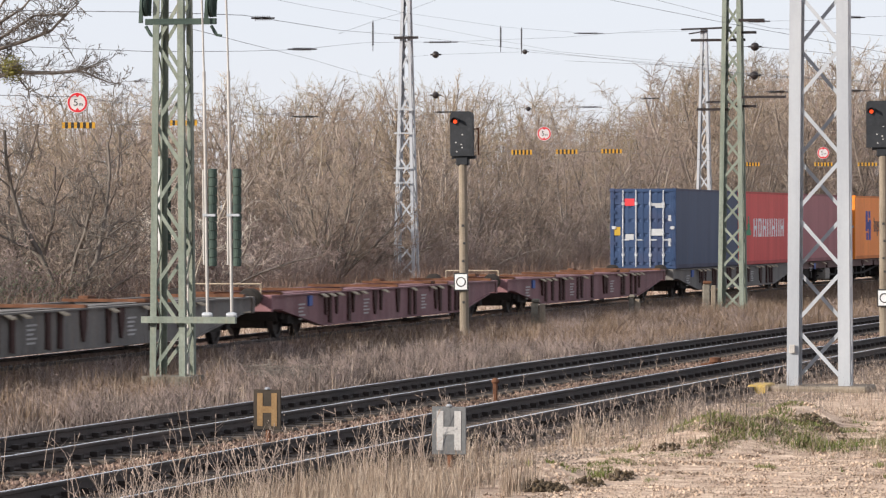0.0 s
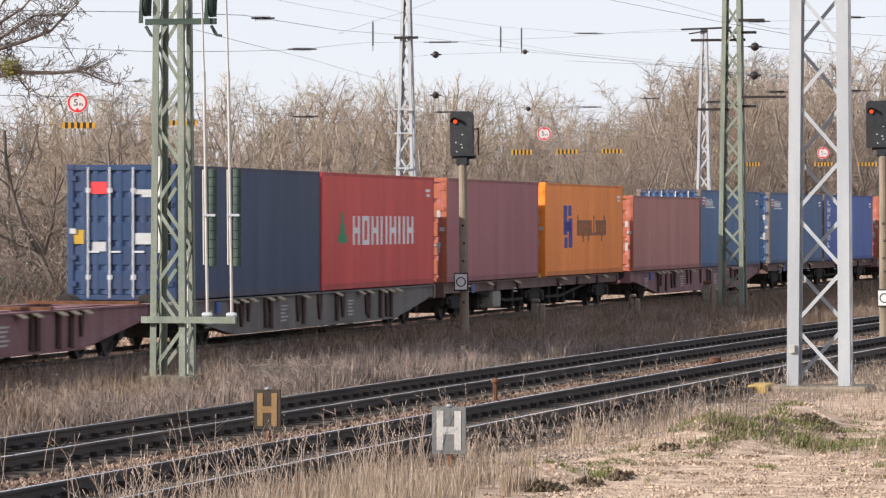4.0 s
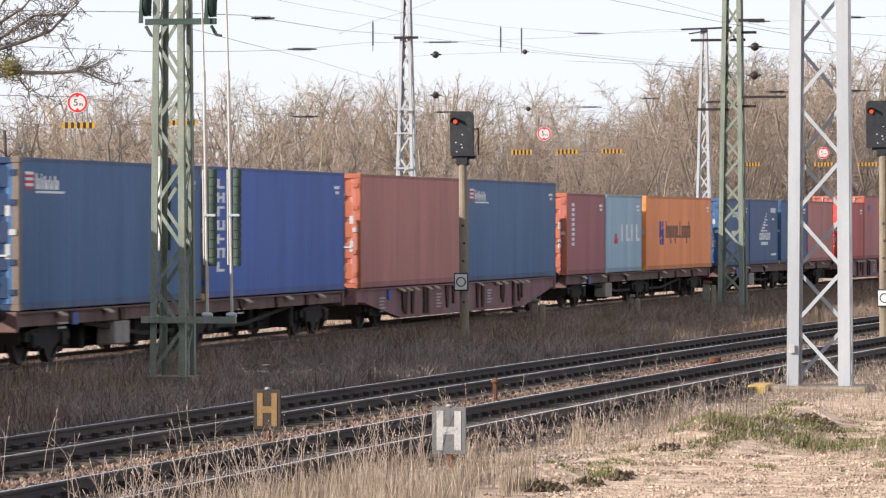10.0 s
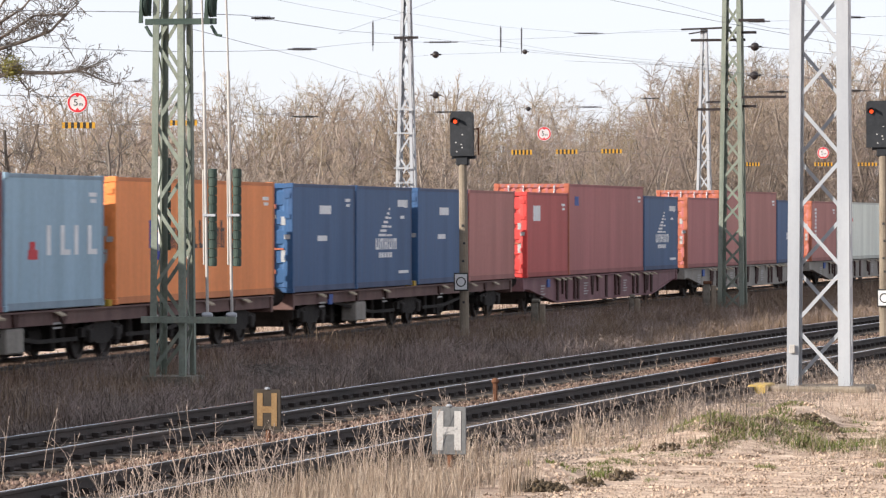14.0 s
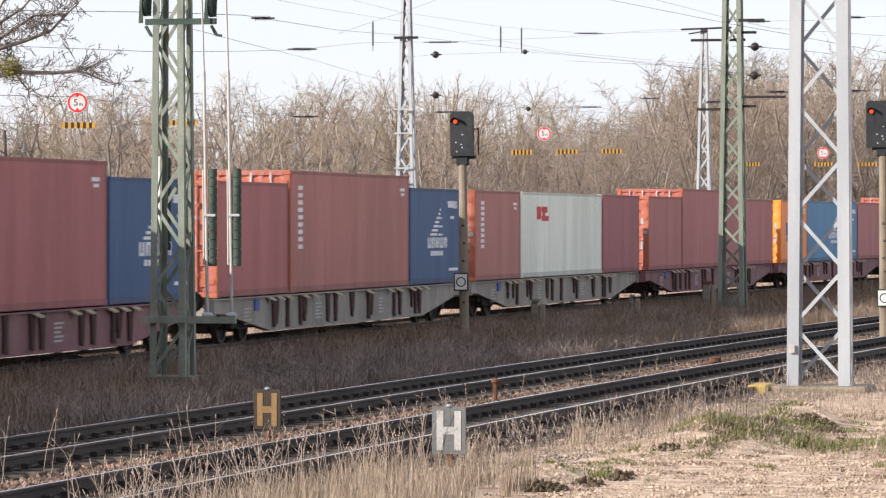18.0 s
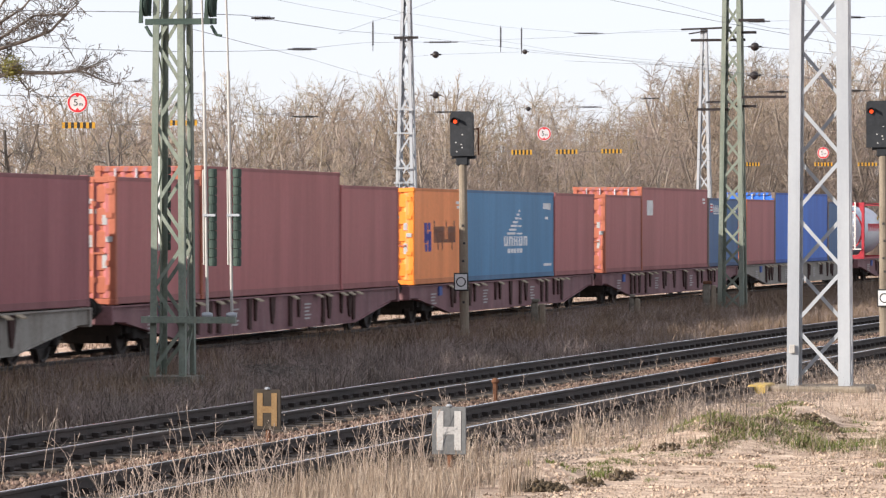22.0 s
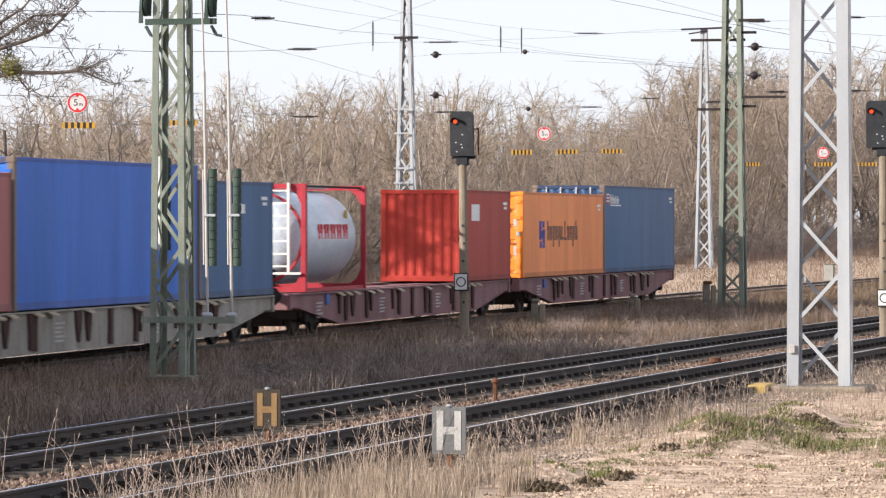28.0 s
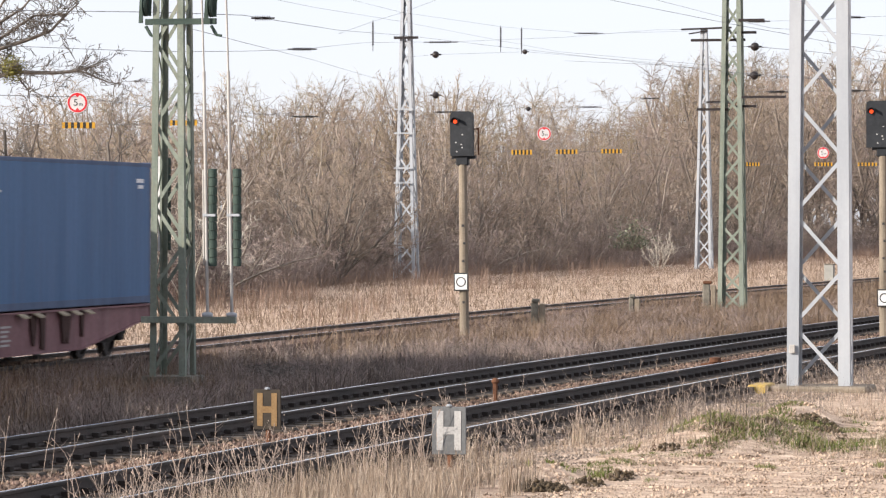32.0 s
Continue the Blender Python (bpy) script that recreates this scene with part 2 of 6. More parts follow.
TANK_WHITE = surface("tank_white", (0.44, 0.51, 0.60), (0.56, 0.63, 0.71), 1.0, 0.3, 0, 0.02, (1, 1, 1), 10.0, (0.35, 0.35, 0.36), 0.2)
LADDER_PALE = plain("ladder_alloy", (0.74, 0.73, 0.68), 0.5)
FRAME_RED = surface("tank_frame_red", (0.30, 0.022, 0.035), (0.40, 0.035, 0.05), 2.0, 0.55, 0, 0.1)
SEAL = plain("door_gasket", (0.02, 0.02, 0.02), 0.8)
STEEL_ROD = plain("lock_rod_zinc", (0.45, 0.47, 0.50), 0.5, 0.3)
LOGO_BLUE = plain("logo_blue", (0.035, 0.045, 0.30), 0.6)
LOGO_GREEN = plain("logo_green", (0.03, 0.22, 0.10), 0.6)
LOGO_RED = plain("logo_red", (0.55, 0.04, 0.05), 0.6)
LOGO_DARK = plain("logo_black", (0.075, 0.05, 0.05), 0.6)
LOGO_WHITE = plain("logo_white", (0.74, 0.75, 0.76), 0.6)
LABEL_GREY = plain("label_grey", (0.40, 0.41, 0.42), 0.6)
LABEL_YELLOW = plain("label_yellow", (0.40, 0.26, 0.03), 0.7)

# ---- ground ----
def ground_z(x, y):
    """Height of the open ground, below the rails."""
    z = -0.40 + 0.05 * noise.noise(Vector((x * 0.25, y * 0.25, 0))) + 0.03 * noise.noise(Vector((x * 0.9, y * 0.9, 3)))
    z += (0.30 + 0.12 * noise.noise(Vector((x * 1.9, y * 0.9, 8)))) * math.exp(-((x + 8.6) / 0.9) ** 2 - ((y - 57) / 3.5) ** 2) + 0.30 * math.exp(-((x + 8.2) / 0.5) ** 2 - ((y - 61) / 1.3) ** 2)
    z += 0.20 * math.exp(-((x + 9.6) / 0.45) ** 2 - ((y - 47.5) / 1.2) ** 2)
    for line, half in ((main_x, 2.3), (second_x, 2.6), (third_x, 1.5)):
        d = abs(x - line(y))
        if d < half:
            z = min(z, -0.50)
    return z


def spread(dense0, dense1, step, far):
    out = list(np.arange(dense0, dense1 + step / 2, step))
    d, lo, hi = step, dense0, dense1
    while hi < far:
        d *= 1.5
        lo, hi = lo - d, hi + d
        out = [lo] + out + [hi]
    return out


gx, gy = spread(-56.0, 0.0, 0.5, 3200.0), spread(34.0, 240.0, 0.9, 3200.0)
verts = [(x, y, ground_z(x, y) if -70 < x < 10 and 20 < y < 300 else -0.4) for y in gy for x in gx]
nx = len(gx)
quads = [(j * nx + i, j * nx + i + 1, (j + 1) * nx + i + 1, (j + 1) * nx + i) for j in range(len(gy) - 1) for i in range(nx - 1)]
ground = tagged(new("ground", bulk_mesh("ground", verts, quads, EARTH, True)), "dry winter soil with thin grass and gravel", "ground", kind="structure")

# soil sheet whose dark colour carries the shade deep under the verge grass
vy = np.arange(44.0, 200.0, 1.0)
verts = [(main_x(y) + 1.9 + (second_x(y) - main_x(y) - 3.6) * k / 8, float(y), ground_z(main_x(y) + 1.9 + (second_x(y) - main_x(y) - 3.6) * k / 8, float(y)) * 0.5 - 0.18) for y in vy for k in range(9)]
quads = [(j * 9 + k, j * 9 + k + 1, j * 9 + k + 10, j * 9 + k + 9) for j in range(len(vy) - 1) for k in range(8)]
tagged(new("verge", bulk_mesh("verge", verts, quads, VERGE_SHADE_SOIL, True)), "soil between the tracks, darkened for shade under the stems", "ground", kind="structure")

RAIL_OUTLINE = [(-0.070, -0.172), (0.070, -0.172), (0.070, -0.160), (0.012, -0.145), (0.010, -0.050), (0.034, -0.038), (0.036, -0.008), (0.028, -0.001), (-0.028, -0.001), (-0.036, -0.008), (-0.034, -0.038), (-0.010, -0.050), (-0.012, -0.145), (-0.070, -0.160)]


def along(line, y0, y1, step):
    return [(line(y), y) for y in np.arange(y0, y1 + step / 2, step)]


def carry(shape, outline, points, offset, z0):
    """An outline (x, z) carried along a line of points."""
    n = len(outline)
    vs = [(x + offset + p, y, z0 + q) for x, y in points for p, q in outline]
    fs = [(k * n + i, k * n + (i + 1) % n, (k + 1) * n + (i + 1) % n, (k + 1) * n + i) for k in range(len(points) - 1) for i in range(n)]
    fs += [tuple(range(n)), tuple((len(points) - 1) * n + i for i in range(n - 1, -1, -1))]
    return shape.add(vs, fs)


def railway(name, line, head_z, y0, y1, s0, s1, top, label, wood, left=2.15, right=2.15, rise=0.0, stone=None):
    """A track: ballast bed, two rails with polished heads, sleepers, fastenings."""
    tr = thing(name, label, "railway track", kind="structure")
    pts = along(line, y0, y1, 3.0)
    bed = [(-left, -0.55), (-left + 0.5, -0.235 + rise), (-0.9, -0.215 + rise), (0.0, -0.235 + rise), (0.9, -0.215 + rise), (right - 0.5, -0.235 + rise), (right, -0.55)]
    part("ballast_bed", carry(Shape(), bed, pts, 0, head_z), stone or BALLAST_BED, tr, "brown crushed stone ballast bed")
    for side in (-0.7535, 0.7535):
        rail = part("rail", carry(Shape(), RAIL_OUTLINE, pts, side, head_z), RAIL_SIDE, tr, "rust-brown steel rail")
        part("rail_head", carry(Shape(), [(-0.027, 0.001), (0.027, 0.001), (0.027, -0.004), (-0.027, -0.004)], pts, side, head_z + 0.001), top, rail, "worn bright running surface")
    clips = Shape()
    sleeper = Shape().chamfer(-1.3, 1.3, -0.13, 0.13, -0.16, 0.0, 0.02).mesh("sleeper", wood)
    for i, y in enumerate(np.arange(s0, s1, 0.63)):
        x = line(y)
        part("sleeper", sleeper, None, tr, at=pose(x, y, head_z - 0.172, 0, 0, random.uniform(-0.6, 0.6)))
        for side in (-0.7535, 0.7535):
            for e in (-1, 1):
                clips.box(x + side + e * 0.10 - 0.05, x + side + e * 0.10 + 0.05, y - 0.07, y + 0.07, head_z - 0.172, head_z - 0.105)
    part("rail_fastenings", clips, FASTEN, tr, kind="stuff")
    return tr


railway("main_track", main_x, 0.0, -40, 700, 66, 240, RAIL_TOP, "straight main line track with steel rails on sleepers", MAIN_SLEEPER, rise=0.14)
railway("second_track", second_x, -0.10, -40, 420, 40, 150, RAIL_TOP, "side track with dark rails and polished heads", SLEEPER, 2.15, 2.4)
railway("third_track", third_x, -0.10, -40, 420, 34, 130, RAIL_TOP, "side track with dark rails in reddish ballast", PALE_SLEEPER, 2.4, 1.75, 0.0, GRAVEL_BED)


# ---- train ----
def run(t):
    """How far the train has rolled after t seconds."""
    return -0.08214 + t * (15.33743 + t * (-0.03084535 + t * 0.000784594))


def rolling(u):
    """Rows for a thing whose middle stands u metres down the line at the start."""
    rows = []
    for i in range(33):
        y = u - run(i)
        rows.append((float(i), pose(main_x(y), y, 0, 0, 0, -math.degrees(main_turn(y)))))
    return rows


MOVING = []
DECK = 1.045


def corrugated(length, z0, z1, x, out, wave=0.278, depth=0.0012, cut=(0.26, 0.50, 0.76)):
    """A wall of trapezoid ribs along y, its outer face at x."""
    n = max(1, round(length / wave))
    w = length / n
    ys, xs = [], []
    for i in range(n):
        for f, d in ((0.0, 0), (cut[0], 0), (cut[1], 1), (cut[2], 1)):
            ys.append(-length / 2 + (i + f) * w)
            xs.append(x - out * depth * d)
    ys.append(length / 2)
    xs.append(x)
    vs = [(a, b, z0) for a, b in zip(xs, ys)] + [(a, b, z1) for a, b in zip(xs, ys)]
    k = len(ys)
    vs += [(a - out * 0.02, b, z) for z in (z0, z1) for a, b in zip(xs, ys)]
    fs = []
    for i in range(k - 1):
        fs += [(i, i + 1, k + i + 1, k + i), (2 * k + i, 3 * k + i, 3 * k + i + 1, 2 * k + i + 1), (k + i, k + i + 1, 3 * k + i + 1, 3 * k + i), (i, 2 * k + i, 2 * k + i + 1, i + 1)]
    fs += [(0, k, 3 * k, 2 * k), (k - 1, 3 * k - 1, 4 * k - 1, 2 * k - 1)]
    return Shape().add(vs, fs)


def turned(shape):
    """The same shape with its length across the train."""
    s = Shape()
    return s.add([(-y, x, z) for x, y, z in shape.v], shape.f)


BOX_MESHES = {}


def shared(key, build, material):
    if key not in BOX_MESHES:
        BOX_MESHES[key] = build().mesh(key[0], material)
    return BOX_MESHES[key]


def container(tone, label, length, height, u, doors=True, writing="none", hazard=False, end_tone=None):
    """A freight container: frame, ribbed walls, door end towards the front, marks."""
    box = thing("shipping_container", label, "container", "containers on the train")
    L, H, z = length / 2, height, DECK + 0.002
    p = PAINTS[tone]
    # brighter, warmer end tones put the sunlight on the door end into its paint
    e = PAINTS[end_tone or ("navy" if tone == "slate" else tone)]
    lk = (tone, end_tone, length, height)
    c = PAINTS["weathered"] if tone in ("slate", "royal", "cobalt") else e
    back = DUSTY[tone]
    for sx in (-1, 1):
        part("side_wall", shared(("side_wall", sx, *lk), lambda: corrugated(length - 0.26, z + 0.15, z + H - 0.09, sx * 1.207, sx), p), None, box)
        part("top_rail", shared(("top_rail", sx, *lk), lambda: Shape().chamfer(sx * 1.17 - 0.04, sx * 1.17 + 0.04, -L + 0.15, L - 0.15, z + H - 0.1, z + H - 0.012, 0.01), DUSTY[tone]), None, box)
        part("bottom_rail", shared(("bottom_rail", sx, *lk), lambda: Shape().chamfer(sx * 1.165 - 0.045, sx * 1.165 + 0.045, -L + 0.15, L - 0.15, z + 0.012, z + 0.165, 0.012), DUSTY[tone]), None, box)
        for sy in (-1, 1):
            part("corner_post", shared(("corner_post", sx, sy, *lk), lambda: Shape().chamfer(sx * 1.135 - 0.075, sx * 1.135 + 0.075, sy * (L - 0.085) - 0.075, sy * (L - 0.085) + 0.075, z + 0.11, z + H - 0.11, 0.015), c if sy < 0 else back), None, box)
            for top in (0, 1):
                zc = z + top * (H - 0.118)
                part("corner_casting", shared(("corner_casting", sx, sy, top, *lk), lambda: Shape().chamfer(sx * 1.13 - 0.089, sx * 1.13 + 0.089, sy * (L - 0.089) - 0.089, sy * (L - 0.089) + 0.089, zc, zc + 0.118, 0.012), c if sy < 0 else back), None, box)
    part("roof", shared(("roof", *lk), lambda: Shape().box(-1.13, 1.13, -L + 0.16, L - 0.16, z + H - 0.05, z + H - 0.02), p), None, box)
    part("floor", shared(("floor", *lk), lambda: Shape().box(-1.12, 1.12, -L + 0.16, L - 0.16, z + 0.10, z + 0.15), BOGIE), None, box)

    part("end_wall", shared(("end_wall", *lk), lambda: turned(corrugated(2.12, z + 0.14, z + H - 0.12, -(L - 0.03), -1, 0.278, 0.036)), p), None, box)
    part("end_sill", shared(("end_sill", *lk), lambda: Shape().box(-1.05, 1.05, L - 0.16, L - 0.02, z + 0.01, z + 0.14), p), None, box)
    part("end_header", shared(("end_header", *lk), lambda: Shape().box(-1.05, 1.05, L - 0.16, L - 0.02, z + H - 0.12, z + H - 0.01), p), None, box)
    if not doors:
        part("end_wall", shared(("ribbed_end_wall", *lk), lambda: turned(corrugated(2.12, z + 0.17, z + H - 0.13, L - 0.03, 1, 0.235, 0.085, (0.2, 0.5, 0.7))), e), None, box, "ribbed bright red front end wall")
        part("end_sill", shared(("front_end_sill", *lk), lambda: Shape().chamfer(-1.05, 1.05, -L + 0.012, -L + 0.16, z + 0.01, z + 0.17, 0.012), e), None, box)
        part("end_header", shared(("front_end_header", *lk), lambda: Shape().chamfer(-1.05, 1.05, -L + 0.012, -L + 0.16, z + H - 0.13, z + H - 0.01, 0.012), e), None, box)
    else:
        part("door_sill", shared(("door_sill", *lk), lambda: Shape().chamfer(-1.05, 1.05, -L + 0.012, -L + 0.15, z + 0.01, z + 0.13, 0.012), e), None, box)
        part("door_header", shared(("door_header", *lk), lambda: Shape().chamfer(-1.05, 1.05, -L + 0.012, -L + 0.15, z + H - 0.13, z + H - 0.01, 0.012), e), None, box)
        for sx in (-1, 1):
            def leaf():
                n, lo, hi = 5, z + 0.15, z + H - 0.15
                out = [(-L + 0.065, lo)]
                for i in range(n):
                    a, b = lo + (hi - lo) * i / n, lo + (hi - lo) * (i + 1) / n
                    out += [(-L + 0.065, a + 0.07), (-L + 0.035, a + 0.10), (-L + 0.035, b - 0.05), (-L + 0.065, b - 0.02)]
                out += [(-L + 0.065, hi), (-L + 0.10, hi), (-L + 0.10, lo)]
                return Shape().sweep(out, min(sx * 0.02, sx * 1.04), max(sx * 0.02, sx * 1.04))
            dr = part("door", shared(("door", sx, *lk), leaf, e), None, box)
            part("gasket", shared(("gasket", sx, length, height), lambda: Shape().box(sx * 0.012 - 0.011, sx * 0.012 + 0.011, -L + 0.055, -L + 0.09, z + 0.15, z + H - 0.15), SEAL), None, dr)
            for off in (0.26, 0.74):
                part("lock_rod", shared(("lock_rod", sx, off, length, height), lambda: Shape().rod((sx * off, -L + 0.012, z + 0.06), (sx * off, -L + 0.012, z + H - 0.06), 0.021, 8).box(sx * off - 0.05, sx * off + 0.05, -L + 0.005, -L + 0.05, z + 0.45, z + 0.55).box(sx * off - 0.05, sx * off + 0.05, -L + 0.005, -L + 0.05, z + H - 0.6, z + H - 0.5).box(min(sx * off, sx * off + 0.24), max(sx * off, sx * off + 0.24), -L + 0.002, -L + 0.022, z + 1.02, z + 1.06), STEEL_ROD if tone == "navy" else e), None, dr)
            for i in range(5):
                part("hinge", shared(("hinge", sx, i, *lk), lambda: Shape().box(sx * 1.075 - 0.07, sx * 1.075 + 0.07, -L - 0.012, -L + 0.03, z + 0.3 + i * (H - 0.65) / 4, z + 0.3 + i * (H - 0.65) / 4 + 0.11), LABEL_GREY if i == 2 else e), None, dr)
        rnd = random.Random(int(u * 10))
        for k, (cx, cz, w, h) in enumerate(((0.52, H - 0.55, 0.5, 0.10), (0.62, H - 0.75, 0.35, 0.09), (0.5, H * 0.45, 0.42, 0.24), (0.97, H * 0.62, 0.1, 0.2), (0.97, H * 0.36, 0.1, 0.28), (-0.5, H * 0.42, 0.3, 0.2), (-0.5, H - 0.5, 0.36, 0.26), (-0.95, H * 0.5, 0.22, 0.3))):
            if k > 5 and tone != "navy":
                continue
            cx, cz = cx, cz + rnd.uniform(-0.12, 0.12)
            part("door_label", Shape().box(cx - w / 2, cx + w / 2, -L + 0.024, -L + 0.034, z + cz - h / 2, z + cz + h / 2), LOGO_RED if k == 6 else LABEL_YELLOW if k == 7 else LABEL_GREY, box)
    # slanted bars added for the ribs seen on tall containers' door headers
    if hazard:
        for i in range(10):
            x = -1.0 + i * 0.21
            y0, z0, z1 = -L + 0.006, z + H - 0.125, z + H - 0.02
            stripe = Shape().add([(x + a, y0 + d, c) for d in (0.0, 0.005) for a, c in ((0, z0), (0.11, z0), (0.16, z1), (0.05, z1))], [(0, 1, 2, 3), (7, 6, 5, 4), (0, 4, 5, 1), (1, 5, 6, 2), (2, 6, 7, 3), (3, 7, 4, 0)])
            part("header_rib", stripe, DUSTY["navy" if tone in ("slate", "royal") else tone], box, "slanted bar standing for a door header rib")
    lettering(box, writing, L, H, z)
    MOVING.append((box, u))
    return box


def lettering(box, kind, L, H, z):
    """Carrier marks on the near side wall, as plain bars and blocks."""
    face = 1.210

    def block(name, items, material, label=""):
        for y0, y1, z0, z1 in items:
            part("letter_shape" if name == "carrier_letters" else name, Shape().box(face - 0.004, face + 0.004, y0, y1, z + z0, z + z1), material, box, label)

    small = [(L - 1.0, L - 0.5, H - 0.42, H - 0.34), (L - 0.9, L - 0.55, H - 0.54, H - 0.47)]
    if kind != "none":
        block("number_mark", small, LOGO_WHITE)
    if kind == "row_white":
        items, y = [], -L + 3.1
        for i in range(7):
            w = 0.72
            items += [(y, y + 0.2, H * 0.38, H * 0.63), (y + w - 0.2, y + w, H * 0.38, H * 0.63)]
            if i % 2 == 0:
                items += [(y + 0.2, y + w - 0.2, H * 0.48, H * 0.53)]
            elif i % 3 == 1:
                items += [(y + 0.2, y + w - 0.2, H * 0.59, H * 0.63), (y + 0.2, y + w - 0.2, H * 0.38, H * 0.42)]
            y += w + 0.26
        block("carrier_letters", items, LOGO_WHITE, "row of white block letter shapes")
        block("carrier_logo", [(-L + 1.6, -L + 2.5, H * 0.40, H * 0.47), (-L + 1.8, -L + 2.3, H * 0.47, H * 0.56), (-L + 1.95, -L + 2.15, H * 0.56, H * 0.66)], LOGO_GREEN, "green sail-shaped logo")
    elif kind in ("black_big", "black_mid", "black_small"):
        q = {"black_big": (0.22, 2.6, 0.30, 0.76), "black_mid": (0.19, 2.9, 0.34, 0.66), "black_small": (0.20, 1.2, 0.34, 0.64)}[kind]
        y0, a, b = -L + 2 * L * q[0], H * q[2], H * q[3]
        w = 1.3 if kind == "black_big" else 0.8
        block("carrier_logo", [(y0, y0 + w * 0.4, a + (b - a) * 0.30, b), (y0 + w * 0.6, y0 + w, a, a + (b - a) * 0.7), (y0 + w * 0.2, y0 + w * 0.8, a + (b - a) * 0.38, a + (b - a) * 0.62), (y0 + w * 0.55, y0 + w * 0.9, b - (b - a) * 0.25, b), (y0 + w * 0.1, y0 + w * 0.45, a, a + (b - a) * 0.25)], LOGO_BLUE, "blue double-hook logo")
        items, y = [], y0 + w + (0.8 if kind == "black_big" else 0.35)
        step = 0.42 if kind != "black_small" else 0.24
        top, low = H * 0.60, H * 0.43
        for i in range(11):
            tall = i in (0, 6, 10)
            items += [(y, y + step * 0.3, low - (0.2 if i in (2, 4, 9) else 0.0), top + (0.16 if tall else 0.0))]
            if i not in (5, 6):
                items += [(y + step * 0.5, y + step * 0.72, low, top), (y + step * 0.3, y + step * 0.5, top - 0.09, top - 0.02)]
            else:
                items += [(y + step * 0.3, y + step * 0.7, low, low + 0.09)]
            y += step
        block("carrier_letters", items, LOGO_DARK, "dark row of letter shapes")
    elif kind == "corner_white":
        y = -L + 0.95
        for w, h in ((0.26, 0.30), (0.12, 0.30), (0.24, 0.26), (0.22, 0.26), (0.26, 0.26)):
            block("carrier_letters", [(y, y + w * 0.4, H * 0.79, H * 0.79 + h), (y, y + w, H * 0.79, H * 0.79 + 0.09), (y + w * 0.62, y + w, H * 0.79, H * 0.79 + h * 0.7)], LOGO_WHITE, "white slanted carrier letter shape")
            y += w + 0.07
        block("number_mark", [(-L + 0.95, -L + 2.7, H * 0.765, H * 0.78)], LOGO_WHITE)
        block("carrier_logo", [(-L + 0.35, -L + 0.82, H * 0.79 + 0.11 * k, H * 0.79 + 0.11 * k + 0.055) for k in range(3)], LOGO_RED, "small red flag bars")
        block("number_mark", [(-L + 0.35, -L + 0.82, H * 0.79 + 0.055 + 0.11 * k, H * 0.79 + 0.11 + 0.11 * k) for k in range(3)], LOGO_WHITE)
    elif kind == "column_white":
        for i in range(7):
            a = H * (0.20 + 0.105 * i)
            bars = [(-L + 0.75, -L + 0.95, a, a + 0.22), (-L + 0.75, -L + 1.35, a + (0.0, 0.17, 0.08)[i % 3], a + (0.06, 0.22, 0.14)[i % 3])]
            block("carrier_letters", bars + ([(-L + 1.2, -L + 1.38, a, a + 0.22)] if i % 2 else []), LOGO_WHITE, "white letter shapes one above another")
    elif kind == "column_small":
        block("carrier_letters", [(-L + 0.75, -L + 1.15, H * (0.36 + 0.06 * i), H * (0.36 + 0.06 * i) + 0.1) for i in range(9)], LOGO_WHITE, "white letter shapes one above another")
    elif kind in ("ship", "ship_wide"):
        k = 1.0 if kind == "ship" else 1.4
        c = 0.15 if kind == "ship" else 0.6
        items = []
        for i in range(5):
            a = c - 1.15 * k + i * 0.48 * k
            items += [(a, a + 0.12 * k, H * 0.375, H * 0.485), (a + 0.24 * k, a + 0.36 * k, H * 0.375, H * 0.485)]
            items += [(a + 0.12 * k, a + 0.24 * k, H * (0.375, 0.46, 0.42)[i % 3], H * (0.40, 0.485, 0.445)[i % 3])]
        items += [(c - 0.8 * k + i * 0.3 * k, c - 0.8 * k + i * 0.3 * k + 0.22 * k, H * 0.295, H * 0.345) for i in range(5)]
        for i in range(7):
            left, right = c - 0.85 * k + i * 0.19 * k, c + 0.62 * k - i * 0.02 * k
            cut = left + (right - left) * 0.55
            items += [(left, cut, H * (0.505 + 0.043 * i), H * (0.53 + 0.043 * i))]
            if i % 2 == 0 and i < 5:
                items += [(cut + 0.1 * k, right, H * (0.505 + 0.043 * i), H * (0.525 + 0.043 * i))]
        items += [(L - 1.6, L - 0.5, H * 0.80, H * 0.87), (L - 1.3, L - 0.9, H * 0.68, H * 0.71), (L - 1.5, L - 0.4, H * 0.13, H * 0.16)]
        block("carrier_letters", items, LOGO_WHITE, "white sail-shaped logo over letter shapes")
    elif kind == "three_white":
        items = []
        for i in range(4):
            y = -0.6 + i * 0.85
            items += [(y, y + 0.24, H * 0.40, H * 0.62)]
            if i in (1, 3):
                items += [(y + 0.24, y + 0.6, H * 0.40, H * 0.44)]
        block("carrier_letters", items, LOGO_WHITE, "white block letter shapes")
